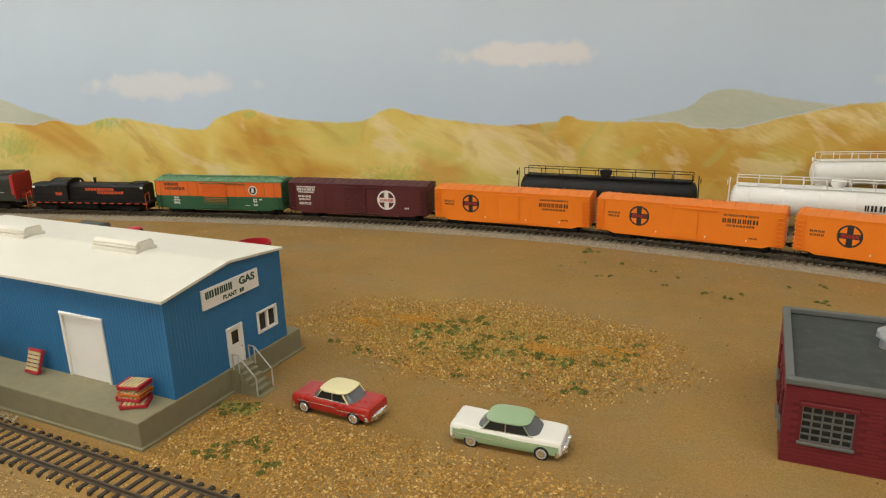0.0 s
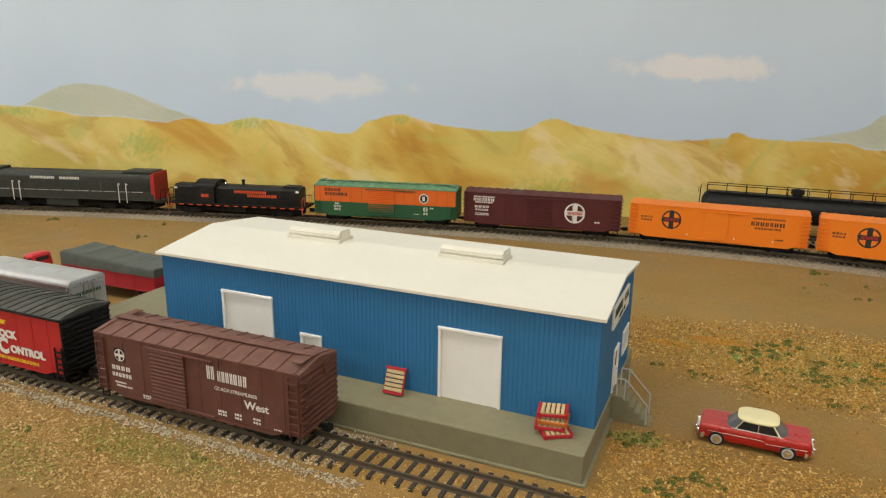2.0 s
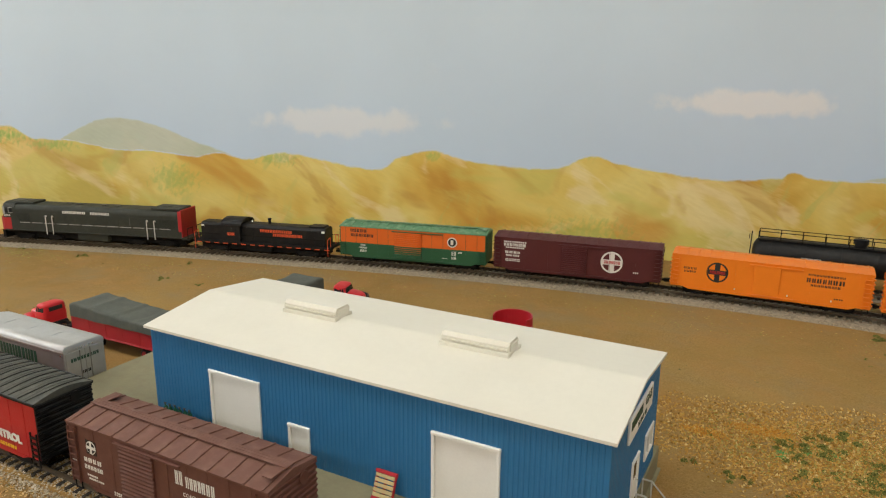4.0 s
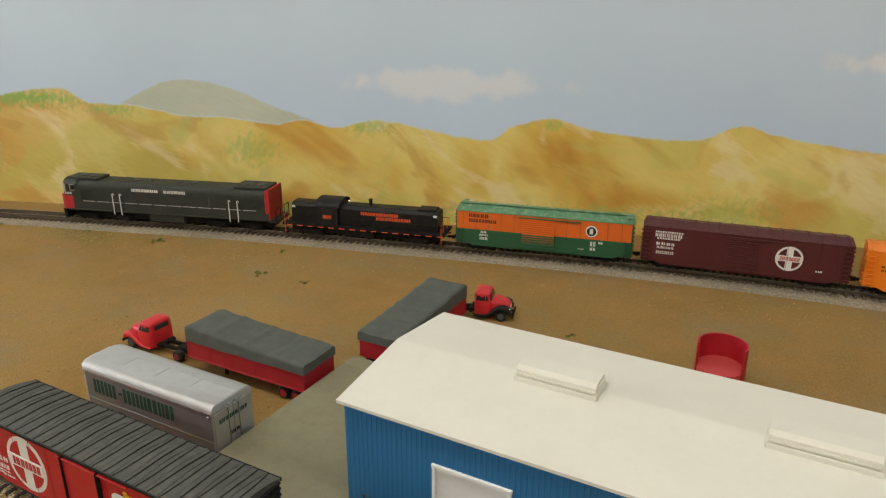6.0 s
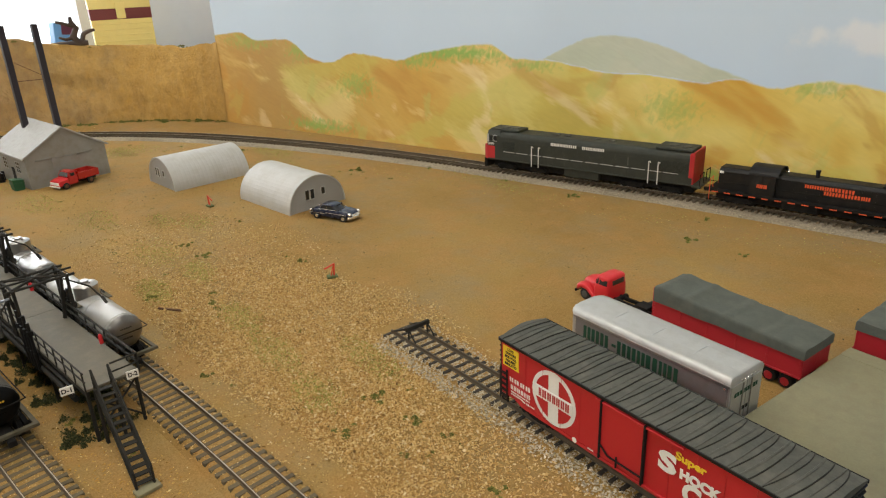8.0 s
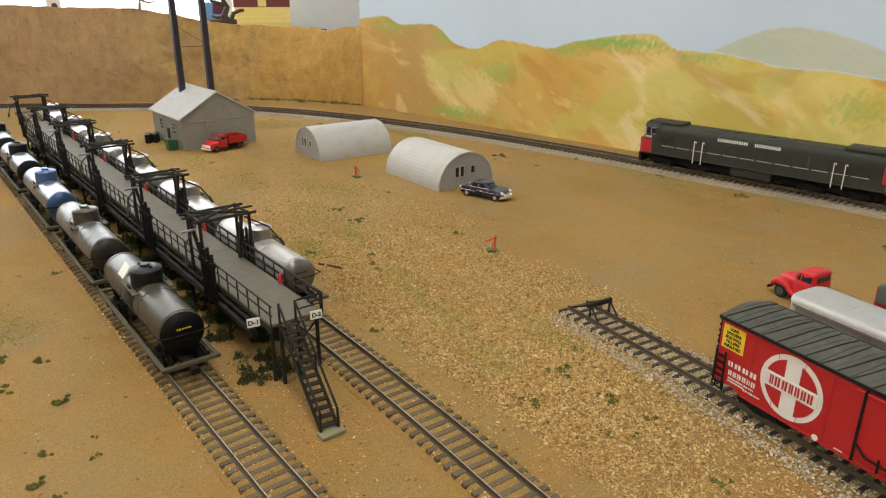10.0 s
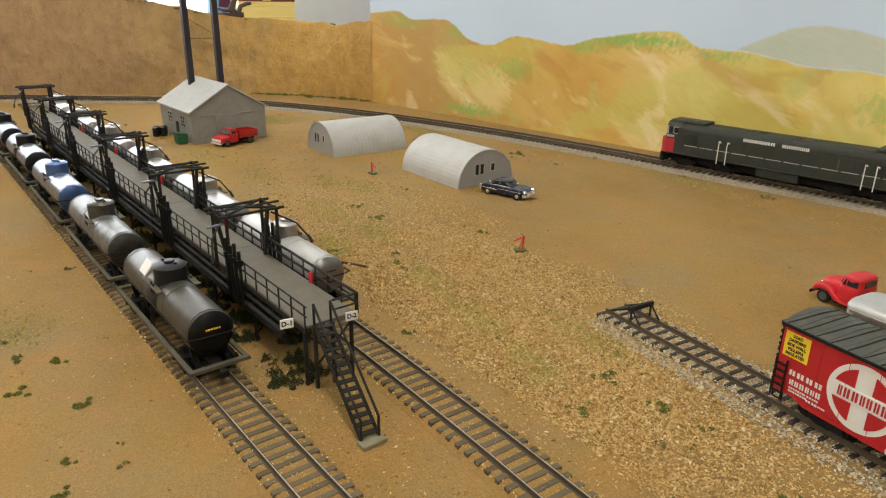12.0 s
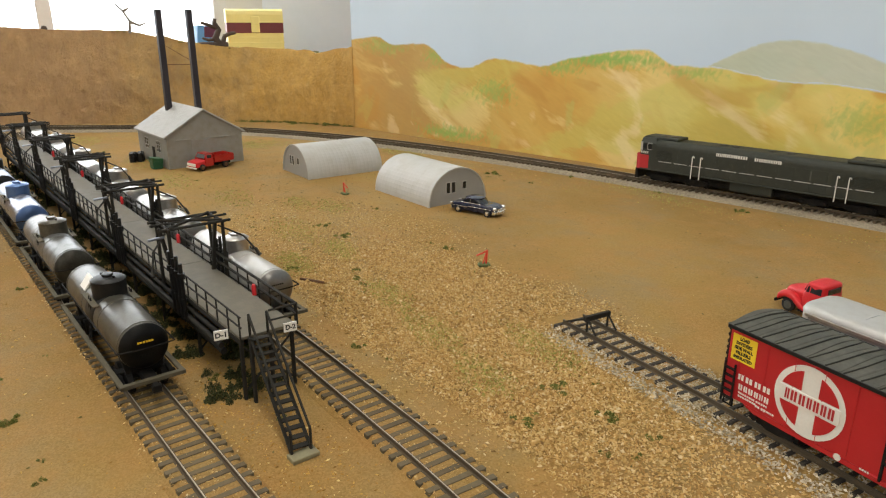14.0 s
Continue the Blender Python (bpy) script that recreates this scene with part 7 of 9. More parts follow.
def tank_car(m, label, shell, dome, end, group, L=0.131, R=0.0122, zc=0.0245, mark=None, frame=None, dr=0.0090):
    """Domed tank car on an open frame."""
    t = thing("tank_car", m, label, "tank car", group)
    h = L / 2 - 0.006
    frame = frame or SOOT
    prof = [(0.0, -h), (R * 0.55, -h + 0.0004), (R * 0.86, -h + 0.0018), (R * 0.985, -h + 0.0042), (R, -h + 0.006)]
    tank = part("tank", Mesh().lathe([(r, x) for r, x in prof[3:]] + [(R, h - 0.006), (R * 0.985, h - 0.0042)], 28, "x", (0, 0, zc)), shell, t)
    for s in (-1, 1):
        part("tank_end", Mesh().lathe([(r, -s * -x if s < 0 else -x) for r, x in prof[:4]], 28, "x", (0, 0, zc)), end, t)
    for x in (-h + 0.0065, -0.0175, 0.0175, h - 0.0065):
        part("tank_band", Mesh().lathe([(R, x - 0.0007), (R + 0.0003, x - 0.0005), (R + 0.0003, x + 0.0005), (R, x + 0.0007)], 28, "x", (0, 0, zc)), shell, t)
    if dome is BLACK:
        part("saddle_band", Mesh().lathe([(R, -0.0085), (R + 0.0002, -0.0082), (R + 0.0002, 0.0082), (R, 0.0085)], 28, "x", (0, 0, zc)), dome, t)
    d = part("dome", Mesh().lathe([(dr + 0.0003, zc + R - 0.0062), (dr, zc + R - 0.002), (dr, zc + R + 0.0068), (dr + 0.0003, zc + R + 0.0070), (dr - 0.0008, zc + R + 0.0078), (dr * 0.6, zc + R + 0.0086), (0.0, zc + R + 0.0090)], 24), dome, t)
    part("hatch", Mesh().lathe([(0.003, zc + R + 0.0082), (0.003, zc + R + 0.0098), (0.0026, zc + R + 0.0102), (0.0, zc + R + 0.0103)], 16).cyl((0.0045, 0.002, zc + R + 0.0078), (0.0045, 0.002, zc + R + 0.0098), 0.0008, 8).cyl((-0.0045, -0.002, zc + R + 0.0078), (-0.0045, -0.002, zc + R + 0.0098), 0.0008, 8), dome, d)
    for s in (-1, 1):
        part("dome_walkway", Mesh().box(-0.0125, 0.0125, *sorted((s * 0.0088, s * 0.0122)), zc + R - 0.0036, zc + R - 0.0028), SILL, t)
        ld = Mesh().rod([(-0.002, s * 0.0105, zc + R - 0.001), (-0.002, s * 0.0135, 0.009)], 0.0004).rod([(0.002, s * 0.0105, zc + R - 0.001), (0.002, s * 0.0135, 0.009)], 0.0004)
        for i in range(6):
            f = i / 6
            ld.box(-0.002, 0.002, s * (0.0105 + 0.003 * f) - 0.0003, s * (0.0105 + 0.003 * f) + 0.0003, zc + R - 0.003 - 0.024 * f, zc + R - 0.0024 - 0.024 * f, 0)
        part("dome_ladder", ld, frame, t)
        part("handrail", Mesh().rod([(-h, s * (R + 0.0016), zc + 0.001), (h, s * (R + 0.0016), zc + 0.001)], 0.0004), frame, t)
        part("side_sill", Mesh().box(-L / 2, L / 2, *sorted((s * 0.0133, s * 0.0158)), 0.0085, 0.0102, 0.0002), SILL, t, "weathered olive-grey side sill")
    for s in (-1, 1):
        part("end_rail", Mesh().rod([(s * h, -R - 0.0016, zc + 0.001), (s * (h + 0.0016), -R * 0.6, zc + 0.001), (s * (h + 0.0016), R * 0.6, zc + 0.001), (s * h, R + 0.0016, zc + 0.001)], 0.0004), frame, t)
        part("end_sill", Mesh().box(*sorted((s * (L / 2 - 0.003), s * L / 2)), -0.0158, 0.0158, 0.0085, 0.0106, 0.0002), SILL, t)
        part("saddle", Mesh().prism([(-0.009, 0.009), (-0.0105, zc - 0.0055), (0.0105, zc - 0.0055), (0.009, 0.009)], *sorted((s * (h - 0.012), s * (h - 0.009)))), frame, t)
        coupler(t, s * (L / 2 - 0.002), s, 0.0075)
        bogie(t, s * (L / 2 - 0.0235), 0.0085, material=SOOT)
    part("centre_sill", Mesh().box(-L / 2 + 0.003, L / 2 - 0.003, -0.0032, 0.0032, 0.006, 0.0095).cyl((-0.022, 0.007, 0.0075), (-0.010, 0.007, 0.0075), 0.0022, 10), frame, t)
    if mark == "placard":
        part("placard", Mesh().box(-0.030, -0.019, -R - 0.0004, -R + 0.0006, zc + 0.001, zc + 0.0095, 0.0001), WHITE, t, "white paper placard", pose(0, 0, 0) @ Matrix.Translation((0, 0, zc)) @ pose(0, 0, 0, -38, 0, 0) @ Matrix.Translation((0, 0, -zc)))
    if mark:
        bars("lettering", LETTER_YEL if mark == "placard" else LETTER_BLACK, t, 0.0, zc + 0.004, 0.0080, 0.0009, 6, h + 0.0002, 1)
        bars("lettering", SOOT, t, 0.0, zc - 0.003, 0.007, 0.0009, 5, h + 0.0002, 1)
    return t


ONE = [(TANKDARK, BLACK, BLACK, "placard", "grimy black domed tank car with a white placard"), (TANKGREY, TANKDARK, TANKDARK, None, "worn grey tank car with dark grimy dome and ends"), (STEEL, TANKBLUE, TANKBLUE, None, "bright steel tank car with blue dome and ends"),
       (STEEL, BLACK, BLACK, None, "bright steel tank car with black dome and ends"), (STEEL, BLACK, BLACK, None, "bright steel tank car with black dome and ends"), (TANKDARK, BLACK, BLACK, None, "grimy dark tank car with black dome"), (STEEL, BLACK, BLACK, None, "bright steel tank car with black dome and ends")]
for i, (a, b, c, k, lab) in enumerate(ONE):
    tank_car(RACK @ pose(-0.089 - 0.1495 * i, -0.0455, SIDE), lab, a, b, c, "tank cars on the near rack track", L=0.134, mark=k)
for i in range(6):
    tank_car(RACK @ pose(-0.1195 - 0.140 * i, 0.0405, SIDE), "silver domed tank car beside the loading rack" if i else "pale silver domed tank car beside the loading rack", PALEWHITE if i < 1 else SILVER, SILVER, SILVER, "tank cars on the far rack track", dr=0.0082, mark="plain" if i == 0 else None)


# ---- the train on the main line ----
main_xy, main_head = curve_points(MAIN, 0.002)
START = int(np.argmin(np.abs(main_xy[:, 0] + 1.222)))


def on_main(s):
    """Pose at s metres behind the leading end of the train, facing along the line."""
    i = START + int(round(s / 0.002))
    a, b = main_xy[max(0, i - 35)], main_xy[min(len(main_xy) - 1, i + 35)]
    x, y = (main_xy[i] + (a + b) / 2) / 2
    return pose(float(x), float(y), 0.0082, 0, 0, math.degrees(math.atan2(b[1] - a[1], b[0] - a[0])))


def road_diesel(m):
    """Long eight-axle diesel; the cab is at -x."""
    t = thing("diesel_locomotive", m, "long dark grey diesel locomotive with scarlet nose", "locomotive", "locomotives of the train")
    h, w = 0.1435, 0.0178
    prof = [(-w, 0.0145), (-w, 0.0410)] + [(q * (w - 0.0065 + 0.0065 * math.cos(a)), 0.0410 + 0.0078 * math.sin(a)) for q, a in [(-1, v) for v in np.linspace(0.2, math.pi / 2, 6)] + [(1, v) for v in np.linspace(math.pi / 2, 0.2, 6)]] + [(w, 0.0410), (w, 0.0145)]
    part("hood", Mesh().prism(prof, -h + 0.024, h - 0.010), LOCO, t)
    cab = [(-w, 0.0145), (-w, 0.0445), (-w + 0.003, 0.0492), (-w + 0.007, 0.0505), (w - 0.007, 0.0505), (w - 0.003, 0.0492), (w, 0.0445), (w, 0.0145)]
    part("cab", Mesh().prism(cab, -h + 0.005, -h + 0.024), LOCO, t)
    part("nose", Mesh().loft([[(-h + 0.0052, -w, 0.0135), (-h + 0.0052, -w, 0.0330), (-h + 0.0052, w, 0.0330), (-h + 0.0052, w, 0.0135)], [(-h, -w * 0.9, 0.0135), (-h, -w * 0.9, 0.0315), (-h, w * 0.9, 0.0315), (-h, w * 0.9, 0.0135)]], True, False), SCARLET, t, "scarlet nose")
    for s in (-1, 1):
        part("nose_side", Mesh().box(-h + 0.005, -h + 0.0165, *sorted((s * w, s * (w + 0.0002))), 0.0135, 0.0305, 0), SCARLET, t)
        part("cab_window", Mesh().box(-h + 0.008, -h + 0.0125, *sorted((s * w, s * (w + 0.0003))), 0.0375, 0.0435), GLASS, t)
        part("cab_window", Mesh().box(-h + 0.0145, -h + 0.0195, *sorted((s * w, s * (w + 0.0003))), 0.0375, 0.0435), GLASS, t)
        part("silver_band", Mesh().box(-h + 0.0049, -h + 0.0075, *sorted((s * w, s * (w + 0.00025))), 0.0355, 0.0455, 0), ALU, t)
        st = Mesh()
        for i in range(12):
            x = -h + 0.030 + i * 0.0195
            if x < h - 0.020:
                st.box(x, x + 0.0165, *sorted((s * w, s * (w + 0.00025))), 0.0245, 0.0252, 0)
        part("side_stripe", st, HUT, t, "thin pale stripe")
        for x in (-0.071, -0.061, 0.0835, 0.0945):
            part("handrail", Mesh().rod([(x, s * (w + 0.0012), 0.0105), (x, s * (w + 0.0012), 0.0355), (x + 0.0016, s * (w + 0.0012), 0.0355), (x + 0.0016, s * w, 0.0340)], 0.0006), LETTER, t, "white vertical handrail")
        for x in (-0.083, 0.058):
            part("triangle_vent", Mesh().prism([(x - 0.007, 0.0275), (x, 0.0375), (x + 0.007, 0.0275)], *sorted((s * w, s * (w + 0.0003))), "y"), GREYROOF, t)
        bars("lettering", LETTER, t, -0.026, 0.0412, 0.036, 0.0034, 8, s * (w + 0.0001) if s < 0 else w, -1, 0.2, 4) if s < 0 else None
        if s < 0:
            bars("lettering", LETTER, t, 0.0135, 0.0410, 0.029, 0.0034, 7, -w, -1, 0.2, 6)
            bars("lettering", LETTER, t, -h + 0.011, 0.0335, 0.010, 0.0026, 4, -w, -1)
        for i in range(11):
            x = -0.090 + 0.0165 * i
            part("hood_door", Mesh().box(x, x + 0.0152, *sorted((s * w, s * (w + 0.00035))), 0.0262, 0.0385, 0.00015).box(x + 0.0128, x + 0.0134, *sorted((s * w, s * (w + 0.0007))), 0.0315, 0.0330, 0), LOCO, t)
            part("hood_door", Mesh().box(x, x + 0.0152, *sorted((s * w, s * (w + 0.00035))), 0.0160, 0.0238, 0.00015), LOCO, t)
        for x0, x1 in ((-h + 0.027, -0.097), (0.096, h - 0.017)):
            grid = Mesh()
            for i in range(9):
                z = 0.0268 + 0.0013 * i
                grid.box(x0, x1, *sorted((s * w, s * (w + 0.0005))), z, z + 0.0005, 0)
            part("louvre_panel", grid, LOCO, t, "row of dark grey louvres")
        part("window_frame", Mesh().box(-h + 0.0138, -h + 0.0202, *sorted((s * w, s * (w + 0.0002))), 0.0368, 0.0374).box(-h + 0.0138, -h + 0.0144, *sorted((s * w, s * (w + 0.0002))), 0.0374, 0.0440).box(-h + 0.0138, -h + 0.0202, *sorted((s * w, s * (w + 0.0002))), 0.0440, 0.0446), HUT, t, "pale cab window frame")
        part("walkway", Mesh().box(-h + 0.006, h - 0.002, *sorted((s * (w - 0.002), s * (w + 0.0012))), 0.0135, 0.0148), LOCO, t)
    part("windscreen", Mesh().box(-h + 0.0044, -h + 0.0053, -0.013, -0.002, 0.0355, 0.0455).box(-h + 0.0044, -h + 0.0053, 0.002, 0.013, 0.0355, 0.0455), GLASS, t)
    part("headlight", Mesh().cyl((-h + 0.0036, -0.002, 0.0478), (-h + 0.0052, -0.002, 0.0478), 0.0016, 10).cyl((-h + 0.0036, 0.002, 0.0478), (-h + 0.0052, 0.002, 0.0478), 0.0016, 10), CHROME, t)
    part("roof_housing", Mesh().box(-h + 0.006, -h + 0.050, -0.012, 0.012, 0.0486, 0.0518, 0.0008), LOCO, t)
    part("roof_housing", Mesh().box(h - 0.055, h - 0.012, -0.0145, 0.0145, 0.0486, 0.0518, 0.0008), LOCO, t)
    for x in (-0.045, -0.03, 0.01, 0.03):
        part("exhaust", Mesh().box(x - 0.004, x + 0.004, -0.003, 0.003, 0.0487, 0.0502), GREYROOF, t)
    for x in (-0.120, -0.105, 0.105, 0.120):
        part("roof_fan", Mesh().cyl((x, 0, 0.0515), (x, 0, 0.0526), 0.0058, 16), GREYROOF, t)
    part("rear_end", Mesh().box(h - 0.0102, h - 0.0085, -w, w, 0.0150, 0.0505).box(h - 0.014, h - 0.0085, -w - 0.0003, w + 0.0003, 0.022, 0.0485), SCARLET, t, "scarlet rear end panel")
    part("rear_deck", Mesh().box(h - 0.010, h, -w, w, 0.0115, 0.0148), LOCO, t)
    part("rear_railing", Mesh().rod([(h - 0.001, -w, 0.014), (h - 0.001, -w, 0.027), (h - 0.001, -0.005, 0.027), (h - 0.001, -0.005, 0.014)], 0.0005).rod([(h - 0.001, w, 0.014), (h - 0.001, w, 0.027), (h - 0.001, 0.005, 0.027), (h - 0.001, 0.005, 0.014)], 0.0005), SOOT, t)
    part("fuel_tank", Mesh().prism([(-0.0155, 0.0035), (-0.0165, 0.0055), (-0.0165, 0.0145), (0.0165, 0.0145), (0.0165, 0.0055), (0.0155, 0.0035)], -0.025, 0.021), LOCO, t)
    part("frame", Mesh().box(-h + 0.004, h - 0.001, -0.014, 0.014, 0.0105, 0.0146).box(-h + 0.010, h - 0.010, -0.009, 0.009, 0.0035, 0.0106), SOOT, t)
    part("pilot", Mesh().prism([(-0.016, 0.002), (-0.0165, 0.0135), (0.0165, 0.0135), (0.016, 0.002)], -h - 0.0008, -h + 0.003), SOOT, t)
    for x in (-0.112, -0.066, 0.062, 0.108):
        bogie(t, x, 0.0105)
    coupler(t, -h, -1), coupler(t, h - 0.001, 1)


def road_switcher(m):
    """Hood diesel with the cab a third of the way back, short hood at -x."""
    t = thing("diesel_locomotive", m, "black road switcher locomotive with orange lettering", "locomotive", "locomotives of the train")
    h, w, c = 0.0945, 0.0175, 0.0118
    hood = [(-c, 0.0145), (-c, 0.0335), (-c + 0.002, 0.0362), (-c + 0.005, 0.0372), (c - 0.005, 0.0372), (c - 0.002, 0.0362), (c, 0.0335), (c, 0.0145)]
    part("long_hood", Mesh().prism(hood, -0.028, h - 0.009), BLACK, t)
    part("short_hood", Mesh().prism(hood, -h + 0.010, -0.050), BLACK, t)
    arc = [(-0.0165, 0.0145), (-0.0165, 0.0355)] + [(0.0165 * math.cos(a), 0.0355 + 0.0075 * math.sin(a)) for a in np.linspace(math.pi * 0.97, 0.03 * math.pi, 12)] + [(0.0165, 0.0355), (0.0165, 0.0145)]
    part("cab", Mesh().prism(arc, -0.051, -0.0275), BLACK, t)
    rf = [(0.0172 * math.cos(a), 0.0356 + 0.0080 * math.sin(a)) for a in np.linspace(math.pi, 0, 14)]
    part("cab_roof", Mesh().prism(rf + [(y * 0.95, z - 0.0006) for y, z in rf[::-1]], -0.0535, -0.0250), BLACK, t)
    part("deck", Mesh().box(-h, h, -w, w, 0.0118, 0.0146), SOOT, t)
    for s in (-1, 1):
        for x in (-0.047, -0.038):
            part("cab_window", Mesh().box(x, x + 0.0062, *sorted((s * 0.0165, s * 0.0168)), 0.0285, 0.0345), GLASS, t)
        d = Mesh()
        for i in range(15):
            x = -h + 0.006 + i * 0.0125
            d.box(x, x + 0.0065, *sorted((s * w, s * (w + 0.0003))), 0.0118, 0.0128, 0)
        part("sill_stripe", d, LETTER_RED, t, "orange dashes along the sill")
        part("side_railing", Mesh().rod([(-h + 0.004, s * w, 0.0238), (-0.052, s * w, 0.0238)], 0.0004).rod([(-0.026, s * w, 0.0238), (h - 0.004, s * w, 0.0238)], 0.0004), SOOT, t)
        for x in (-h + 0.0035, h - 0.0035):
            part("end_handrail", Mesh().rod([(x, s * w, 0.003), (x, s * w, 0.0245), (x, s * 0.0085, 0.0265), (x, s * 0.0085, 0.0146)], 0.0004), LETTER_RED, t, "orange end handrail")
            part("step", Mesh().box(x - 0.0028, x + 0.0028, *sorted((s * (w - 0.004), s * w)), 0.0025, 0.0031).box(x - 0.0028, x + 0.0028, *sorted((s * (w - 0.004), s * w)), 0.0068, 0.0074), SOOT, t)
        for i in range(9):
            x = -0.022 + i * 0.0118
            part("hood_door", Mesh().box(x, x + 0.0108, *sorted((s * c, s * (c + 0.0003))), 0.0160, 0.0330), BLACK, t)
    bars("lettering", LETTER_RED, t, 0.0205, 0.0302, 0.044, 0.0036, 9, -c - 0.0004, -1, 0.2, 4)
    bars("lettering", LETTER_RED, t, 0.036, 0.0257, 0.040, 0.0036, 8, -c - 0.0004, -1, 0.2, 5)
    bars("lettering", LETTER_RED, t, -0.0395, 0.0245, 0.0105, 0.0040, 3, -0.0166, -1, 0.24)
    part("number_board", Mesh().box(-h + 0.0105, -h + 0.0145, -c - 0.0004, -c, 0.0315, 0.034).box(h - 0.0135, h - 0.0095, -c - 0.0004, -c, 0.0315, 0.034), LETTER, t)
    part("exhaust_stack", Mesh().lathe([(0.0019, 0.0368), (0.0019, 0.0425), (0.0024, 0.0426), (0.0024, 0.0441), (0.0021, 0.0442), (0.0, 0.0442)], 12, "z", (0.006, 0, 0)), BLACK, t)
    part("radiator_fan", Mesh().box(h - 0.032, h - 0.012, -0.008, 0.008, 0.0368, 0.0388, 0.0005), BLACK, t)
    part("bell", Mesh().lathe([(0.0016, 0.0372), (0.0014, 0.0385), (0.0005, 0.0395), (0.0, 0.0397)], 10, "z", (-0.022, 0.006, 0)), CHROME, t)
    part("fuel_tank", Mesh().box(-0.020, 0.014, -0.0145, 0.0145, 0.0035, 0.0118, 0.001), SOOT, t)
    part("underframe", Mesh().box(-h + 0.008, h - 0.008, -0.009, 0.009, 0.0035, 0.0119), SOOT, t)
    part("headlight", Mesh().cyl((-h + 0.0088, 0, 0.0345), (-h + 0.0102, 0, 0.0345), 0.0019, 10), CHROME, t)
    for x in (-0.062, 0.062):
        bogie(t, x, 0.0115)
    coupler(t, -h, -1), coupler(t, h, 1)


s = 0.1435
road_diesel(on_main(s + 0.011) @ Matrix.Diagonal((0.957, 1, 1, 1)))
s += 0.1435 + 0.012 + 0.0945
road_switcher(on_main(s))
s += 0.0945 + 0.012 + 0.091
L, W = 0.180, 0.0355
t = boxcar(on_main(s), "orange and green boxcar with pale green roof", L, W, 0.0090, 0.0440, GNORANGE, GNROOF, GNGREEN, SOOT, "ribs", [(-0.020, 0.013, "ribbed", GNORANGE, GNGREEN)], lower=GNGREEN, group="freight cars of the train", split=0.0245)
y = -W / 2
small_lines(t, [(-0.0655, 0.0395, 0.0215, 0.0038, 5), (-0.061, 0.0340, 0.030, 0.0036, 8)], y, LETTER_BLACK)
small_lines(t, [(-0.060, 0.0222, 0.007, 0.0022, 2), (-0.060, 0.0190, 0.010, 0.0022, 5), (-0.060, 0.0152, 0.009, 0.0030, 3), (0.0525, 0.0200, 0.006, 0.0050, 2), (0.0525, 0.0145, 0.006, 0.003, 2), (0.060, 0.0215, 0.005, 0.0018, 2), (0.041, 0.0135, 0.007, 0.0008, 5)], y, LETTER)
part("emblem", Mesh().cyl((0.050, y, 0.0330), (0.050, y - 0.0002, 0.0330), 0.0060, 28), LETTER, t)
part("emblem_centre", Mesh().cyl((0.050, y - 0.0001, 0.0330), (0.050, y - 0.0004, 0.0330), 0.0046, 28), LETTER_BLACK, t)
part("emblem_figure", Mesh().box(0.0482, 0.0515, y - 0.0006, y - 0.0003, 0.0302, 0.0358), LETTER, t)
s += 0.092 + 0.010 + 0.092
t = boxcar(on_main(s), "dark maroon boxcar with a white round emblem", 0.182, 0.0355, 0.0090, 0.0440, MAROON, MAROON, MAROON, SOOT, "ribs", [(-0.014, 0.013, "ribbed", MAROON, None)], group="freight cars of the train", board=False)
roundel(t, 0.040, 0.0265, 0.0118, y, LETTER, MAROON, LETTER_SF)
small_lines(t, [(-0.0665, 0.0395, 0.026, 0.0016, 12), (-0.0665, 0.0362, 0.026, 0.0034, 7), (-0.0665, 0.0330, 0.022, 0.0016, 9), (-0.0690, 0.0275, 0.018, 0.0028, 4), (-0.0690, 0.0238, 0.016, 0.0022, 6), (-0.0690, 0.0195, 0.017, 0.001, 9), (-0.0690, 0.0178, 0.017, 0.001, 9), (0.066, 0.0172, 0.006, 0.0018, 3)], y, LETTER)
for i in range(3):
    s += 0.091 + 0.010 + 0.0915
    t = boxcar(on_main(s), "bright orange refrigerator car with a black round emblem", 0.181, 0.0350, 0.0088, 0.0425, ORANGE, ORANGE, ORANGE, SOOT, "ribs", [(-0.012, 0.012, "smooth", ORANGE, None)], group="freight cars of the train", board=False, rise=0.003)
    y = -0.0175
    roundel(t, -0.046, 0.0275, 0.0105, y, LETTER_BLACK, ORANGE, LETTER_SF)
    small_lines(t, [(0.052, 0.0365, 0.032, 0.0020, 13), (0.052, 0.0310, 0.034, 0.0044, 7), (0.052, 0.0262, 0.026, 0.0022, 9), (-0.072, 0.0290, 0.013, 0.0022, 4), (-0.072, 0.0255, 0.012, 0.0020, 4), (0.064, 0.0150, 0.008, 0.0014, 4)], y, LETTER_BLACK)
    small_lines(t, [(-0.028, 0.0125, 0.0018, 0.0018, 1), (0.020, 0.0125, 0.0018, 0.0018, 1), (0.058, 0.0125, 0.0018, 0.0018, 1)], y, LETTER)


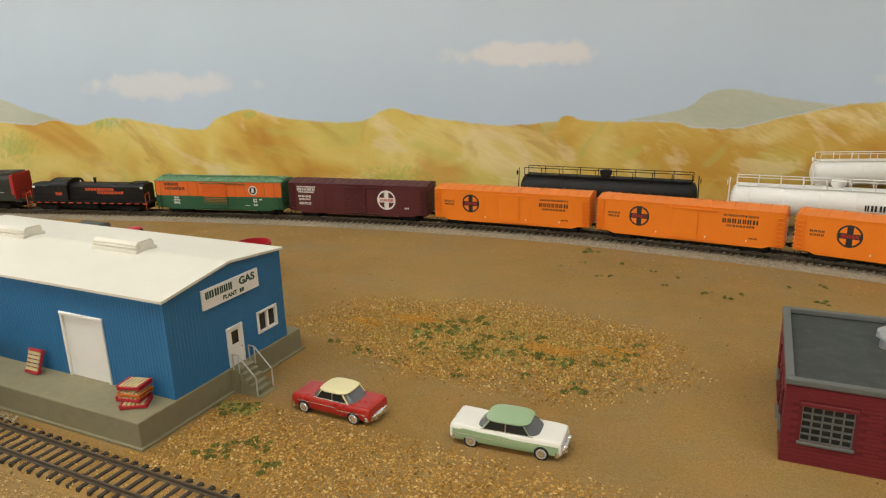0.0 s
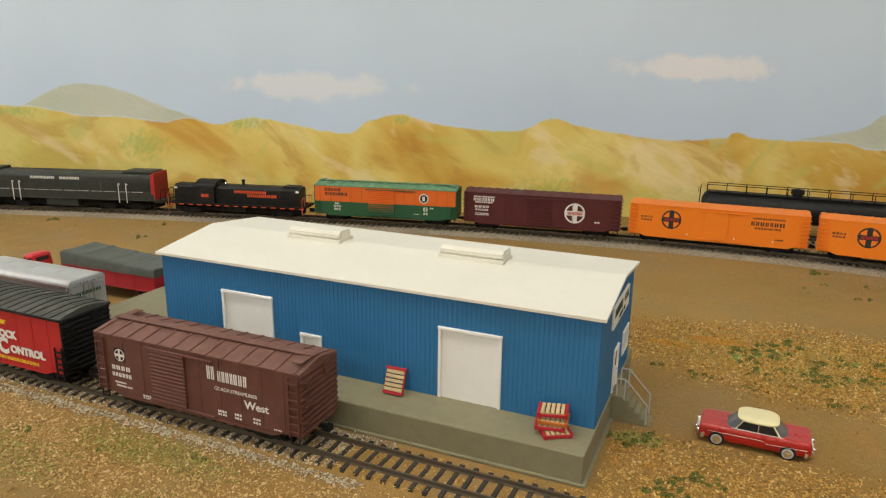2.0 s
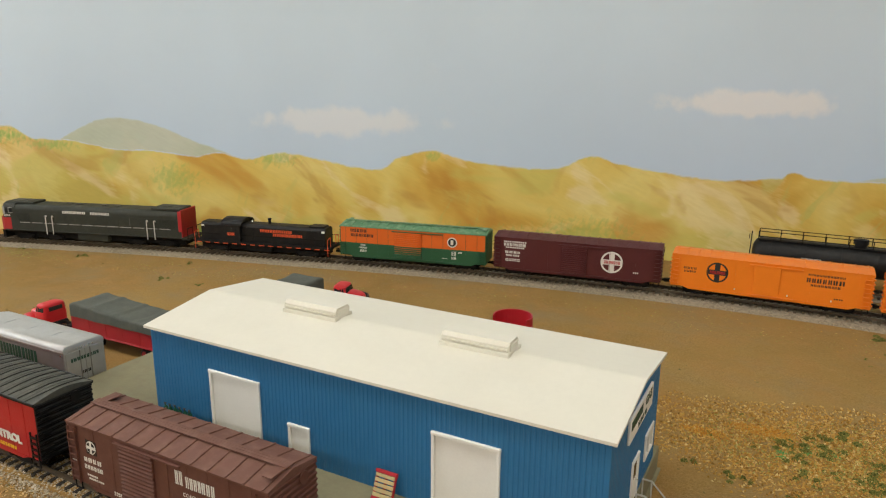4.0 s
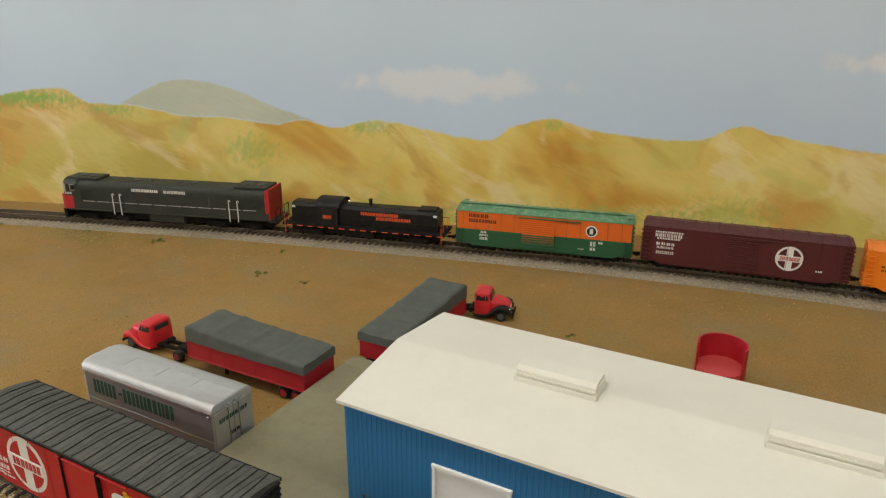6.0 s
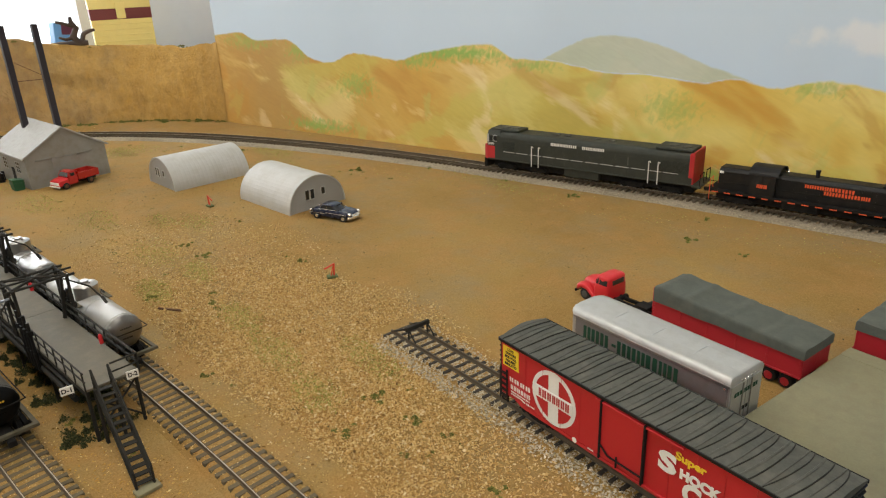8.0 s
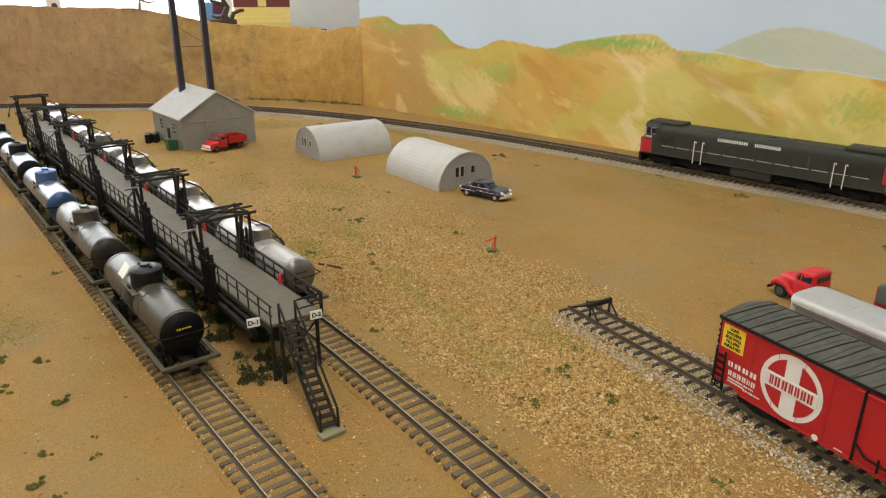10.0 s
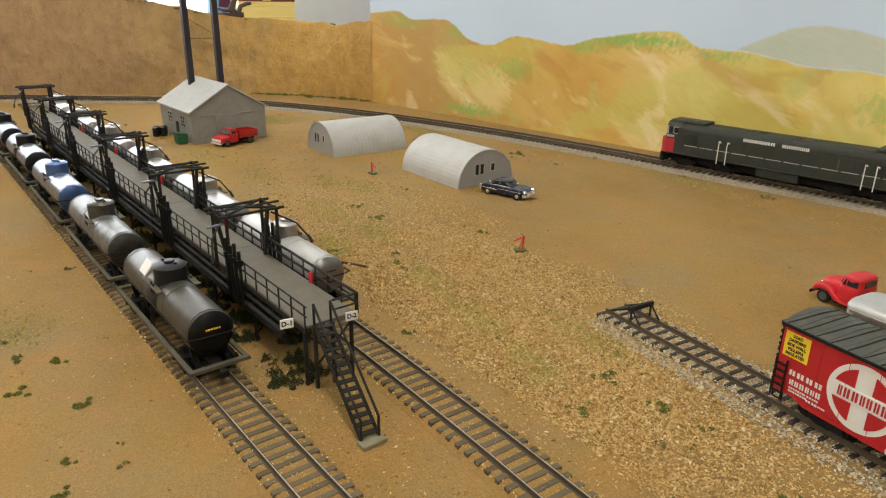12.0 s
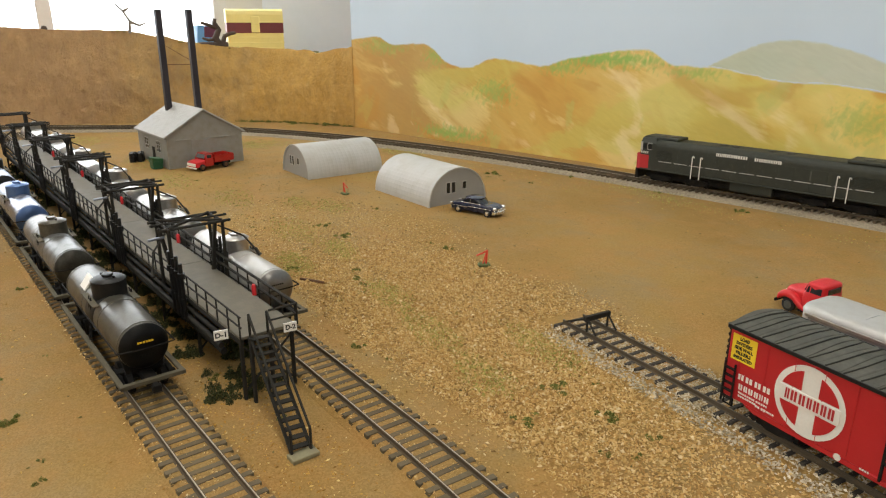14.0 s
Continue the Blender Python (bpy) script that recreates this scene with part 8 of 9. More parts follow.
def long_tank(m, label, shell, rail, L=0.232, R=0.0165, zc=0.0305):
    """Long modern tank car with a railed walkway on top."""
    t = thing("tank_car", m, label, "tank car", "tank cars on the storage track")
    h = L / 2 - 0.010
    prof = [(0.0, -h), (R * 0.5, -h + 0.0008), (R * 0.85, -h + 0.0036), (R, -h + 0.009)]
    part("tank", Mesh().lathe(prof + [(r, -x) for r, x in prof[::-1]], 32, "x", (0, 0, zc)), shell, t)
    for x in np.linspace(-h + 0.02, h - 0.02, 6):
        part("tank_band", Mesh().lathe([(R, x - 0.0005), (R + 0.0003, x), (R, x + 0.0005)], 28, "x", (0, 0, zc)), shell, t)
    part("manway", Mesh().lathe([(0.006, zc + R - 0.002), (0.006, zc + R + 0.003), (0.0075, zc + R + 0.0032), (0.0072, zc + R + 0.0080), (0.0, zc + R + 0.0056)], 18), shell, t)
    for s in (-1, 1):
        y = s * 0.0088
        part("walkway", Mesh().box(-h + 0.006, h - 0.006, *sorted((s * 0.004, s * 0.0095)), zc + R - 0.0012, zc + R - 0.0004), rail, t)
        r = Mesh().rod([(-h + 0.006, y, zc + R + 0.0085), (h - 0.006, y, zc + R + 0.0085)], 0.0005)
        for x in np.linspace(-h + 0.006, h - 0.006, 10):
            r.cyl((x, y, zc + R - 0.001), (x, y, zc + R + 0.0085), 0.0005, 6)
        part("railing", r, rail, t)
    for s in (-1, 1):
        part("end_platform", Mesh().box(*sorted((s * (h - 0.012), s * L / 2)), -0.0155, 0.0155, 0.0098, 0.0115).box(*sorted((s * (h - 0.016), s * (h - 0.010))), -0.010, 0.010, 0.0115, zc - R * 0.7), rail, t)
        part("end_ladder", Mesh().rod([(s * (h + 0.002), -0.009, 0.011), (s * (h + 0.001), -0.009, zc + R + 0.008)], 0.0006).rod([(s * (h + 0.002), -0.014, 0.011), (s * (h + 0.001), -0.009, zc + R)], 0.0005), rail, t)
        part("brake_wheel", Mesh().cyl((s * (h + 0.003), -0.009, zc + R + 0.002), (s * (h + 0.0036), -0.009, zc + R + 0.002), 0.003, 12), rail, t)
        bogie(t, s * (L / 2 - 0.026))
        coupler(t, s * (L / 2 - 0.001), s)
    part("outlet", Mesh().cyl((0, 0, 0.006), (0, 0, zc - R + 0.002), 0.0035, 10), rail, t)
    return t


t = long_tank(pose(-0.187, 0.8345, SIDE, 0, 0, 1.0), "long black tank car with top railings near the backdrop", BLACK, SOOT)
bars("lettering", LETTER, t, -0.045, 0.031, 0.020, 0.0022, 8, -0.0166)
t = long_tank(pose(0.060, 0.8385, SIDE, 0, 0, 0.5), "long white tank car with white railings near the backdrop", WHITE, WHITE)
bars("lettering", LETTER_BLACK, t, 0.045, 0.030, 0.040, 0.0062, 6, -0.0166)
track("rear_storage_track", [(0.0, 0.980), (0.146, 1.030), (0.5, 1.150), (0.9, 1.287)], "raised storage track close to the painted hills", TIE, RAIL_DULL, 0.018, 0.006)
t = long_tank(pose(0.140, 1.028, 0.0122, 0, 0, 18.8), "long white tank car with white railings beside the painted hills", WHITE, WHITE)
words("lettering", "BOTTLED GAS", 0.0066, LETTER_BLACK, t, 0.0, 0.0345, -0.0167, width=0.050)

# ---- upper level on the bank ----
BX = thing("tackle_box", pose(-2.845, 0.459, 0.1026, 0, 0, 82) @ Matrix.Diagonal((1.175, 1.32, 1.716, 1)), "cream tackle box with a maroon band and latch", "tackle box")
line = [(-0.07, -0.028)]
for z in (-0.023, -0.014, -0.004, 0.006, 0.015, 0.024):
    line += [(-0.07, z), (-0.071, z + 0.0004), (-0.071, z + 0.0012), (-0.07, z + 0.0016)]
line += [(-0.07, 0.032)]
low = Mesh()
rings = []
for x, z in line:
    a, b = -x, -x - 0.035
    rings.append([(-a, -b, z), (a, -b, z), (a, b, z), (-a, b, z)])
low.loft(rings, True, False)
part("lower_half", low, BOXCREAM, BX, "cream ribbed lower half")
part("band", Mesh().box(-0.071, 0.071, -0.036, 0.036, 0.032, 0.050, 0.001), BOXMAROON, BX, "maroon middle band")
lid = Mesh().prism([(-0.036, 0.050), (-0.036, 0.063), (-0.033, 0.0695), (-0.026, 0.0725), (0.026, 0.0725), (0.033, 0.0695), (0.036, 0.063), (0.036, 0.050)], -0.071, 0.071)
lid.box(-0.0715, 0.0715, -0.0365, 0.0365, 0.0495, 0.0515, 0.0004)
part("lid", lid, BOXCREAM, BX)
part("latch", Mesh().box(-0.0105, 0.0105, -0.0395, -0.0358, 0.033, 0.0605, 0.001).box(-0.0075, 0.0075, -0.0405, -0.039, 0.046, 0.049, 0.0004), BOXCREAM, BX, "cream latch")

carton = thing("carton", pose(-2.235, 0.203, 0.116, 0, 6, 100) @ Matrix.Diagonal((0.92, 1.2, 2.45, 1)), "small blue printed carton lying on the bank", "carton")
part("carton_body", Mesh().box(-0.022, 0.022, -0.012, 0.012, 0, 0.026, 0.0008), mat("carton_blue", (0.16, 0.38, 0.72), 0.4, var=0.1), carton)
part("carton_label", Mesh().box(-0.006, 0.0215, -0.0123, -0.012, 0.0165, 0.0255, 0), mat("carton_red", (0.13, 0.035, 0.07), 0.5), carton)


def limb(m, pts, r0, r1):
    """A tapering bent stem."""
    n, rings = len(pts) - 1, []
    for i, p in enumerate(pts):
        d = (Vector(pts[min(n, i + 1)]) - Vector(pts[max(0, i - 1)])).normalized()
        u, v, r = d.cross(Vector((0, 1, 0))).normalized(), Vector((0, 1, 0)), r0 + (r1 - r0) * i / n
        rings.append([Vector(p) + u * r * math.cos(a) + v * r * math.sin(a) for a in np.linspace(0, 2 * math.pi, 8, endpoint=False)])
    m.loft(rings)


dw = thing("driftwood", pose(-2.125, 0.206, 0.136, 0, 0, 95) @ Matrix.Diagonal((1.1, 1.1, 1.0, 1)), "dark twisted driftwood root on the bank edge", "driftwood")
wood = mat("driftwood_dark", (0.07, 0.045, 0.032), 0.6, var=0.3)
for pts, a, b in ((((-0.042, 0, 0.004), (-0.02, 0.004, 0.006), (0.006, 0, 0.006), (0.026, 0.002, 0.005)), 0.0055, 0.0075), (((0.012, 0, 0.006), (0.004, 0, 0.020), (0.012, 0.002, 0.036), (0.004, 0, 0.050), (0.006, 0, 0.058)), 0.0078, 0.0032),
                 (((0.006, 0, 0.040), (-0.008, 0, 0.046), (-0.020, 0.002, 0.050)), 0.004, 0.003), (((0.016, 0, 0.008), (0.022, 0, 0.024), (0.034, 0.002, 0.029), (0.042, 0, 0.030)), 0.005, 0.003), (((0.008, 0, 0.018), (-0.010, -0.003, 0.016), (-0.02, 0, 0.02)), 0.004, 0.002)):
    m = Mesh()
    limb(m, pts, a, b)
    part("branch", m, wood, dw)
twig = thing("dry_twig", pose(-2.135, 0.05, 0.166, 0, 0, 90) @ Matrix.Scale(1.2, 4), "pale bent dry twig standing on the bank", "twig")
for pts in (((0.0, 0, 0.0), (0.002, 0, 0.018), (-0.006, 0, 0.034), (-0.018, 0, 0.046)), ((0.002, 0, 0.018), (0.016, 0, 0.012), (0.026, 0, 0.016)), ((-0.006, 0, 0.034), (0.004, 0, 0.04))):
    m = Mesh()
    limb(m, pts, 0.0026, 0.0012)
    part("stem", m, mat("twig_grey", (0.3, 0.27, 0.24), 0.8), twig)
snag = thing("tree_stump", pose(-2.26, -0.099, 0.156), "small dark stump on the bank top", "stump")
part("stump", Mesh().lathe([(0.008, -0.004), (0.006, 0.004), (0.0052, 0.012), (0.0062, 0.018), (0.004, 0.023), (0.0, 0.024)], 9), wood, snag)


# ---- small yard things ----
def derrick(m, label):
    t = thing("pump_jack", m, label, "pump jack", "small red pump jacks")
    part("base", Mesh().box(-0.006, 0.006, -0.0042, 0.0042, 0, 0.0028, 0.0008), mat("pump_base", (0.10, 0.12, 0.045), 0.9, var=0.3), t)
    part("post", Mesh().rod([(0.002, 0, 0.002), (0.0028, 0, 0.0165)], 0.0010, 6).rod([(-0.0015, 0, 0.002), (0.0028, 0, 0.0165)], 0.0006, 6), DERRICK, t)
    part("walking_beam", Mesh().rod([(-0.0078, 0, 0.0112), (0.0034, 0, 0.0160)], 0.0009, 6), DERRICK, t)


derrick(pose(-1.033, 0.204, 0, 0, 0, 70) @ Matrix.Scale(0.8, 4), "tiny red pump jack on a mossy base in the straw")
derrick(pose(-1.316, 0.190, 0, 0, 0, 190) @ Matrix.Scale(0.8, 4), "tiny red pump jack on a mossy base near the huts")
stick = thing("scrap_rail", pose(-1.062, 0.0715, 0.0, 0, 0, 39), "short rusty piece of rail lying on the sand", "scrap rail")
part("bar", Mesh().box(-0.0105, 0.0105, -0.0009, 0.0009, 0, 0.0016), RUST, stick)

# ---- ground cover ----
def blob(cx, cy, rx, ry):
    def where(g, n):
        a, r = g.uniform(0, 2 * np.pi, n), np.sqrt(g.beta(1.0, 1.9, n)) * 1.3
        ragged = 1 + 0.05 * np.sin(3 * a + cx * 9) + 0.05 * np.sin(7 * a + cy * 20)
        return np.stack([cx + rx * r * ragged * np.cos(a), cy + ry * r * ragged * np.sin(a)], 1)
    return where


def strip(x0, x1, y0, y1):
    def where(g, n):
        return np.stack([g.uniform(x0, x1, n), y0 + (y1 - y0) * g.beta(1.6, 1.6, n)], 1)
    return where


def along(pts, wide, inner=0.0):
    xy, hd = curve_points(pts, 0.004)

    def where(g, n):
        i = g.integers(0, len(xy), n)
        o = g.uniform(inner, wide, n) * g.choice([-1, 1], n)
        a = np.radians(hd[i])
        return np.stack([xy[i, 0] - np.sin(a) * o + g.normal(0, 0.002, n), xy[i, 1] + np.cos(a) * o + g.normal(0, 0.002, n)], 1)
    return where


def off_things(where):
    """Keeps flakes off the buildings, platforms and rails."""
    def kept(g, n):
        p = where(g, n)
        x, y = p[:, 0], p[:, 1]
        bad = ((x > -0.69) & (x < -0.298) & (y > 0.226) & (y < 0.39)) | ((x > 0.008) & (x < 0.18) & (y > 0.35) & (y < 0.465))
        bad |= (np.abs(y - (0.2035 - 0.02 * np.clip(-0.7 - x, 0, 1))) < 0.0165) & (x > -0.925)
        near = np.abs(y - np.interp(x, (-1.0157, -0.855, -0.773, -0.70, -0.55, -0.3), (0.0167, 0.0435, 0.0545, 0.0635, 0.081, 0.112)) - 0.006) < 0.032
        bad |= near & (x > -1.2) & (g.random(len(x)) < 0.85)
        return p[~bad]
    return kept


def ground_stuff(name, count, where, size, material, seed, label, z=0.0, tall=0.5, stretch=2.0):
    me = chip_cloud(count, off_things(where), size, seed, z, tall, stretch)
    me.materials.append(material)
    solid(name, me, None, label, "ground cover", kind="stuff")


# dusted turf: middle, half lengths, count
TURF_AT = ((-0.944, 0.111, 0.03, 0.012, 900), (-0.879, 0.111, 0.025, 0.012, 800), (-1.109, 0.072, 0.03, 0.012, 700), (-1.011, 0.112, 0.03, 0.012, 700), (-0.892, 0.16, 0.035, 0.012, 900), (-1.127, 0.116, 0.03, 0.012, 600), (-1.537, 0.36, 0.06, 0.02, 1200), (-1.87, -0.06, 0.05, 0.025, 900),
           (-1.70, 0.17, 0.04, 0.02, 700), (-0.60, 0.13, 0.06, 0.02, 1800), (-0.45, 0.12, 0.05, 0.02, 1800), (-0.52, 0.165, 0.05, 0.012, 1400), (-0.285, 0.287, 0.013, 0.006, 500), (-0.18, 0.44, 0.10, 0.045, 4500), (-1.15, 0.50, 0.08, 0.02, 800), (-1.05, -0.15, 0.03, 0.02, 500), (-1.27, 0.157, 0.03, 0.015, 400), (-1.36, 0.075, 0.04, 0.02, 500), (-1.48, 0.03, 0.05, 0.02, 600), (-1.20, 0.10, 0.04, 0.02, 500), (-1.62, 0.0, 0.05, 0.02, 500), (-1.42, 0.33, 0.06, 0.025, 700), (-1.70, 0.20, 0.04, 0.03, 600), (-1.30, 0.13, 0.03, 0.012, 300))
ground_stuff("straw_flakes", 18000, blob(-0.183, 0.440, 0.124, 0.064), 0.00125, FLAKES, 1, "loose tan straw flakes over the ground", 0.0, 0.75)
ground_stuff("straw_flakes", 24000, strip(-0.31, 0.25, 0.212, 0.300), 0.0012, FLAKES, 2, "loose tan straw flakes over the ground", 0.0, 0.6)
ground_stuff("straw_flakes", 52000, strip(-0.95, 0.30, 0.065, 0.192), 0.00098, FLAKES_PALE, 3, "loose tan straw flakes over the ground", 0.0, 0.6, 2.2)
ground_stuff("straw_flakes", 42000, blob(-0.93, 0.130, 0.17, 0.085), 0.00098, FLAKES_PALE, 4, "loose tan straw flakes over the ground", 0.0, 0.6, 2.2)
ground_stuff("straw_flakes", 13000, blob(-1.12, 0.12, 0.17, 0.09), 0.00098, FLAKES_PALE, 5, "loose tan straw flakes over the ground", 0.0, 0.6, 2.2)
ground_stuff("straw_flakes", 2500, blob(-0.87, 0.0, 0.16, 0.05), 0.0009, FLAKES, 6, "loose tan straw flakes over the ground", 0.0, 0.6, 2.2)
ground_stuff("straw_flakes", 2600, along(MAIN, 0.10, 0.040), 0.0009, FLAKES, 7, "loose tan straw flakes over the ground", 0.0, 0.6, 2.2)
ground_stuff("straw_flakes", 700, strip(-1.7, 0.3, -0.3, 0.62), 0.0008, FLAKES, 8, "loose tan straw flakes over the ground", 0.0, 0.45)
ground_stuff("straw_flakes", 700, blob(-0.95, -0.16, 0.35, 0.10), 0.0009, FLAKES, 15, "loose tan straw flakes over the ground", 0.0, 0.6, 2.2)
ground_stuff("straw_chips", 9000, strip(-0.95, 0.30, 0.07, 0.19), 0.0014, FLAKES_PALE, 16, "coarser tan straw chips over the finer straw", 0.0004, 0.7, 2.0)
ground_stuff("straw_chips", 7000, blob(-0.93, 0.130, 0.16, 0.08), 0.0014, FLAKES_PALE, 17, "coarser tan straw chips over the finer straw", 0.0004, 0.7, 2.0)
ORANGE_TURF = chips("orange_turf", [(0.0, (0.40, 0.17, 0.022)), (0.6, (0.52, 0.25, 0.035)), (1.0, (0.58, 0.33, 0.07))])
for i, (x, y, rx, ry, n) in enumerate(((-0.25, 0.456, 0.018, 0.007, 700), (-0.135, 0.438, 0.020, 0.008, 900), (-0.09, 0.452, 0.016, 0.006, 500), (-0.285, 0.436, 0.014, 0.006, 400))):
    ground_stuff("turf_dust", n, blob(x, y, rx, ry), 0.0011, ORANGE_TURF, 120 + i, "orange-brown turf dusted over the straw", 0.0006, 0.5, 1.4)
ground_stuff("dark_specks", 1600, blob(-1.25, 0.13, 0.34, 0.16), 0.0011, SPECKS, 18, "scattered dark specks of scenic debris")
for i, (x, y, rx, ry, n) in enumerate(TURF_AT):
    ground_stuff("turf_dust", n, blob(x, y, rx, ry), 0.0011, TURF, 60 + i, "yellow-green turf dusted over the dry ground", 0.0004, 0.5, 1.4)
ground_stuff("turf_dust", 5000, along(MAIN, 0.10, 0.032), 0.0011, TURF, 90, "yellow-green turf dusted over the dry ground", 0.0004, 0.5, 1.4)
ground_stuff("dark_specks", 1500, strip(-1.7, 0.3, -0.2, 0.62), 0.0011, SPECKS, 9, "scattered dark specks of scenic debris")
ground_stuff("ballast_grains", 9000, along(MAIN, 0.034, 0.0), 0.0012, STONES_MAIN, 10, "loose grey ballast grains beside the main line", 0.0028, 0.4, 1.4)
ground_stuff("ballast_grains", 8000, along([(-0.906, 0.194), (-0.75, 0.2005), (-0.5, 0.2045), (-0.40, 0.2037)], 0.0230, 0.0140), 0.0014, STONES, 11, "loose grey ballast grains beside the siding", 0.0006, 0.5, 1.4)
for n, line, seed, cover, lab in ((15000, [(-0.906, 0.194), (-0.75, 0.2005), (-0.5, 0.2045), (-0.42, 0.2040)], 12, STONES, "loose grey ballast grains between the ties"), (4200, [(-0.44, 0.204), (-0.3, 0.2025), (0.3, 0.2)], 13, FLAKES, "loose tan straw flakes between the ties")):
    g = chip_cloud(n, along(line, 0.0150, 0.0), 0.0013, seed, 0.0027, 0.5, 1.4)
    g.materials.append(cover)
    solid("tie_fill", g, None, lab, "ground cover", kind="stuff")


for line, seed in (([rack_xy(0.4, -0.046), rack_xy(0.0, -0.0467), rack_xy(-0.5, -0.0467)], 31), ([(-0.5, 0.088), (-0.70, 0.0635), (-0.773, 0.0545), (-0.855, 0.0435), rack_xy(-0.1, 0.0395), rack_xy(-0.5, 0.0405)], 32)):
    g = chip_cloud(4200, along(line, 0.016, 0.0), 0.0011, seed, 0.0030, 0.5, 1.8)
    g.materials.append(FLAKES_PALE)
    solid("straw_flakes", g, None, "loose tan straw flakes between the ties", "ground cover", kind="stuff")


def tuft_mesh(seed, r, count, material, flat=0.6):
    """A ragged clump of ground foam: a few knots of small crumbs."""
    rnd, m = random.Random(seed), Mesh()
    knots = [(rnd.gauss(0, r * 0.45), rnd.gauss(0, r * 0.3), r * rnd.uniform(0.25, 0.5)) for _ in range(4)]
    for _ in range(count):
        kx, ky, kr = rnd.choice(knots)
        a, q = rnd.uniform(0, 6.283), rnd.random() ** 0.6
        c = Vector((kx + kr * q * math.cos(a), ky + kr * q * math.sin(a), rnd.uniform(0.0, flat * kr * 2.4 * (1.1 - q))))
        s = r * rnd.uniform(0.03, 0.085)
        u = Vector((rnd.uniform(-1, 1), rnd.uniform(-1, 1), rnd.uniform(0.1, 1))).normalized()
        v = u.orthogonal().normalized()
        w = u.cross(v)
        m.add([c + v * s, c - v * s * 0.6 + w * s, c - v * s * 0.6 - w * s, c + u * s * 1.3], [(0, 1, 3), (1, 2, 3), (2, 0, 3), (0, 2, 1)])
    return m.data("tuft", material, False)


TUFTS = [tuft_mesh(1, 0.0055, 640, FOAM), tuft_mesh(2, 0.0042, 460, FOAM, 0.8), tuft_mesh(3, 0.0085, 900, FOAM, 0.3), tuft_mesh(4, 0.008, 620, FOAM_B, 0.15)]
SPOTS = [(-0.995, -0.127), (-1.006, -0.149), (-1.033, -0.157), (-0.968, -0.144), (-0.944, -0.116), (-0.883, -0.104), (-0.865, 0.161), (-0.848, 0.134), (-0.814, 0.142), (-0.787, 0.15), (-0.79, 0.121), (-1.163, 0.13), (-1.069, 0.108), (-0.931, -0.01), (-0.943, -0.02), (-0.27, 0.245), (-0.252, 0.262), (-0.281, 0.434), (-0.289, 0.394), (-0.107, 0.39), (-0.213, 0.441), (-0.049, 0.599), (-0.028, 0.592), (-0.166, 0.693), (-0.284, 0.289), (-0.543, 0.156), (-0.487, 0.17), (-0.404, 0.141), (-0.36, 0.161), (-0.909, 0.567), (-1.062, 0.525), (-1.342, 0.402), (-1.274, 0.476), (-1.269, 0.411)]
rnd = random.Random(11)


def shrub(x, y, k, size):
    ob = new("shrub_tuft", TUFTS[k])
    ob.matrix_basis = pose(x, y, -0.0003, 0, 0, rnd.uniform(0, 360)) @ Matrix.Scale(size, 4)
    tagged(ob, "small bright green foam shrub on the dry ground" if k == 3 else "small dark green foam shrub on the dry ground", "shrub", "green foam shrubs")


for i, (x, y) in enumerate(SPOTS):
    shrub(x, y, (0, 1, 1, 2)[i % 4], rnd.uniform(0.7, 1.2))
for x0, x1, y0, y1, n in ((-0.27, -0.06, 0.38, 0.48, 34), (-0.9, -0.3, 0.10, 0.17, 14), (-1.25, -0.9, 0.06, 0.2, 16), (-1.3, -0.1, 0.50, 0.53, 14), (-1.9, -1.5, -0.05, 0.2, 12), (-1.05, -0.88, -0.012, 0.012, 10), (-0.2, 0.1, 0.60, 0.66, 14), (-1.7, -1.3, 0.24, 0.34, 10)):
    for _ in range(n):
        x, y, k = rnd.uniform(x0, x1), rnd.uniform(y0, y1), rnd.choice((1, 1, 2, 0))
        if -0.7 < x < -0.29 and 0.22 < y < 0.4:
            continue
        shrub(x, y, k, rnd.uniform(0.35, 0.95))
for _ in range(46):
    x = rnd.uniform(-1.22, -0.55)
    shrub(x, float(np.interp(x, (-1.02, -0.3), (0.075, 0.15))) + rnd.uniform(-0.01, 0.07), rnd.choice((0, 1, 2)), rnd.uniform(0.22, 0.5))
for _ in range(70):
    shrub(rnd.uniform(-1.62, -0.98), rnd.uniform(0.045, 0.19), rnd.choice((1, 1, 2)), rnd.uniform(0.18, 0.42))
for _ in range(30):
    x = rnd.uniform(-1.75, -1.25)
    shrub(x, float(np.interp(x, (-1.75, -1.25), (0.2, 0.44))) + rnd.uniform(-0.05, 0.03), rnd.choice((1, 2)), rnd.uniform(0.2, 0.5))
for _ in range(12):
    shrub(rnd.uniform(-1.15, -0.85), rnd.uniform(-0.2, -0.1), rnd.choice((0, 1, 2)), rnd.uniform(0.4, 0.9))
# the bushy middle of the straw mound
for x, y, n in ((-0.240, 0.435, 5), (-0.205, 0.455, 4), (-0.165, 0.448, 6), (-0.13, 0.425, 6), (-0.19, 0.415, 5), (-0.10, 0.452, 4)):
    for _ in range(n):
        shrub(x + rnd.gauss(0, 0.012), y + rnd.gauss(0, 0.008), rnd.choice((0, 2, 2)), rnd.uniform(0.7, 1.3))
for x, y in ((-0.213, 0.442), (-0.209, 0.446), (-0.236, 0.427), (-0.222, 0.440), (-0.17, 0.424), (-0.165, 0.452), (-0.125, 0.430), (-0.118, 0.426)):
    shrub(x, y, 3, rnd.uniform(0.7, 1.1))
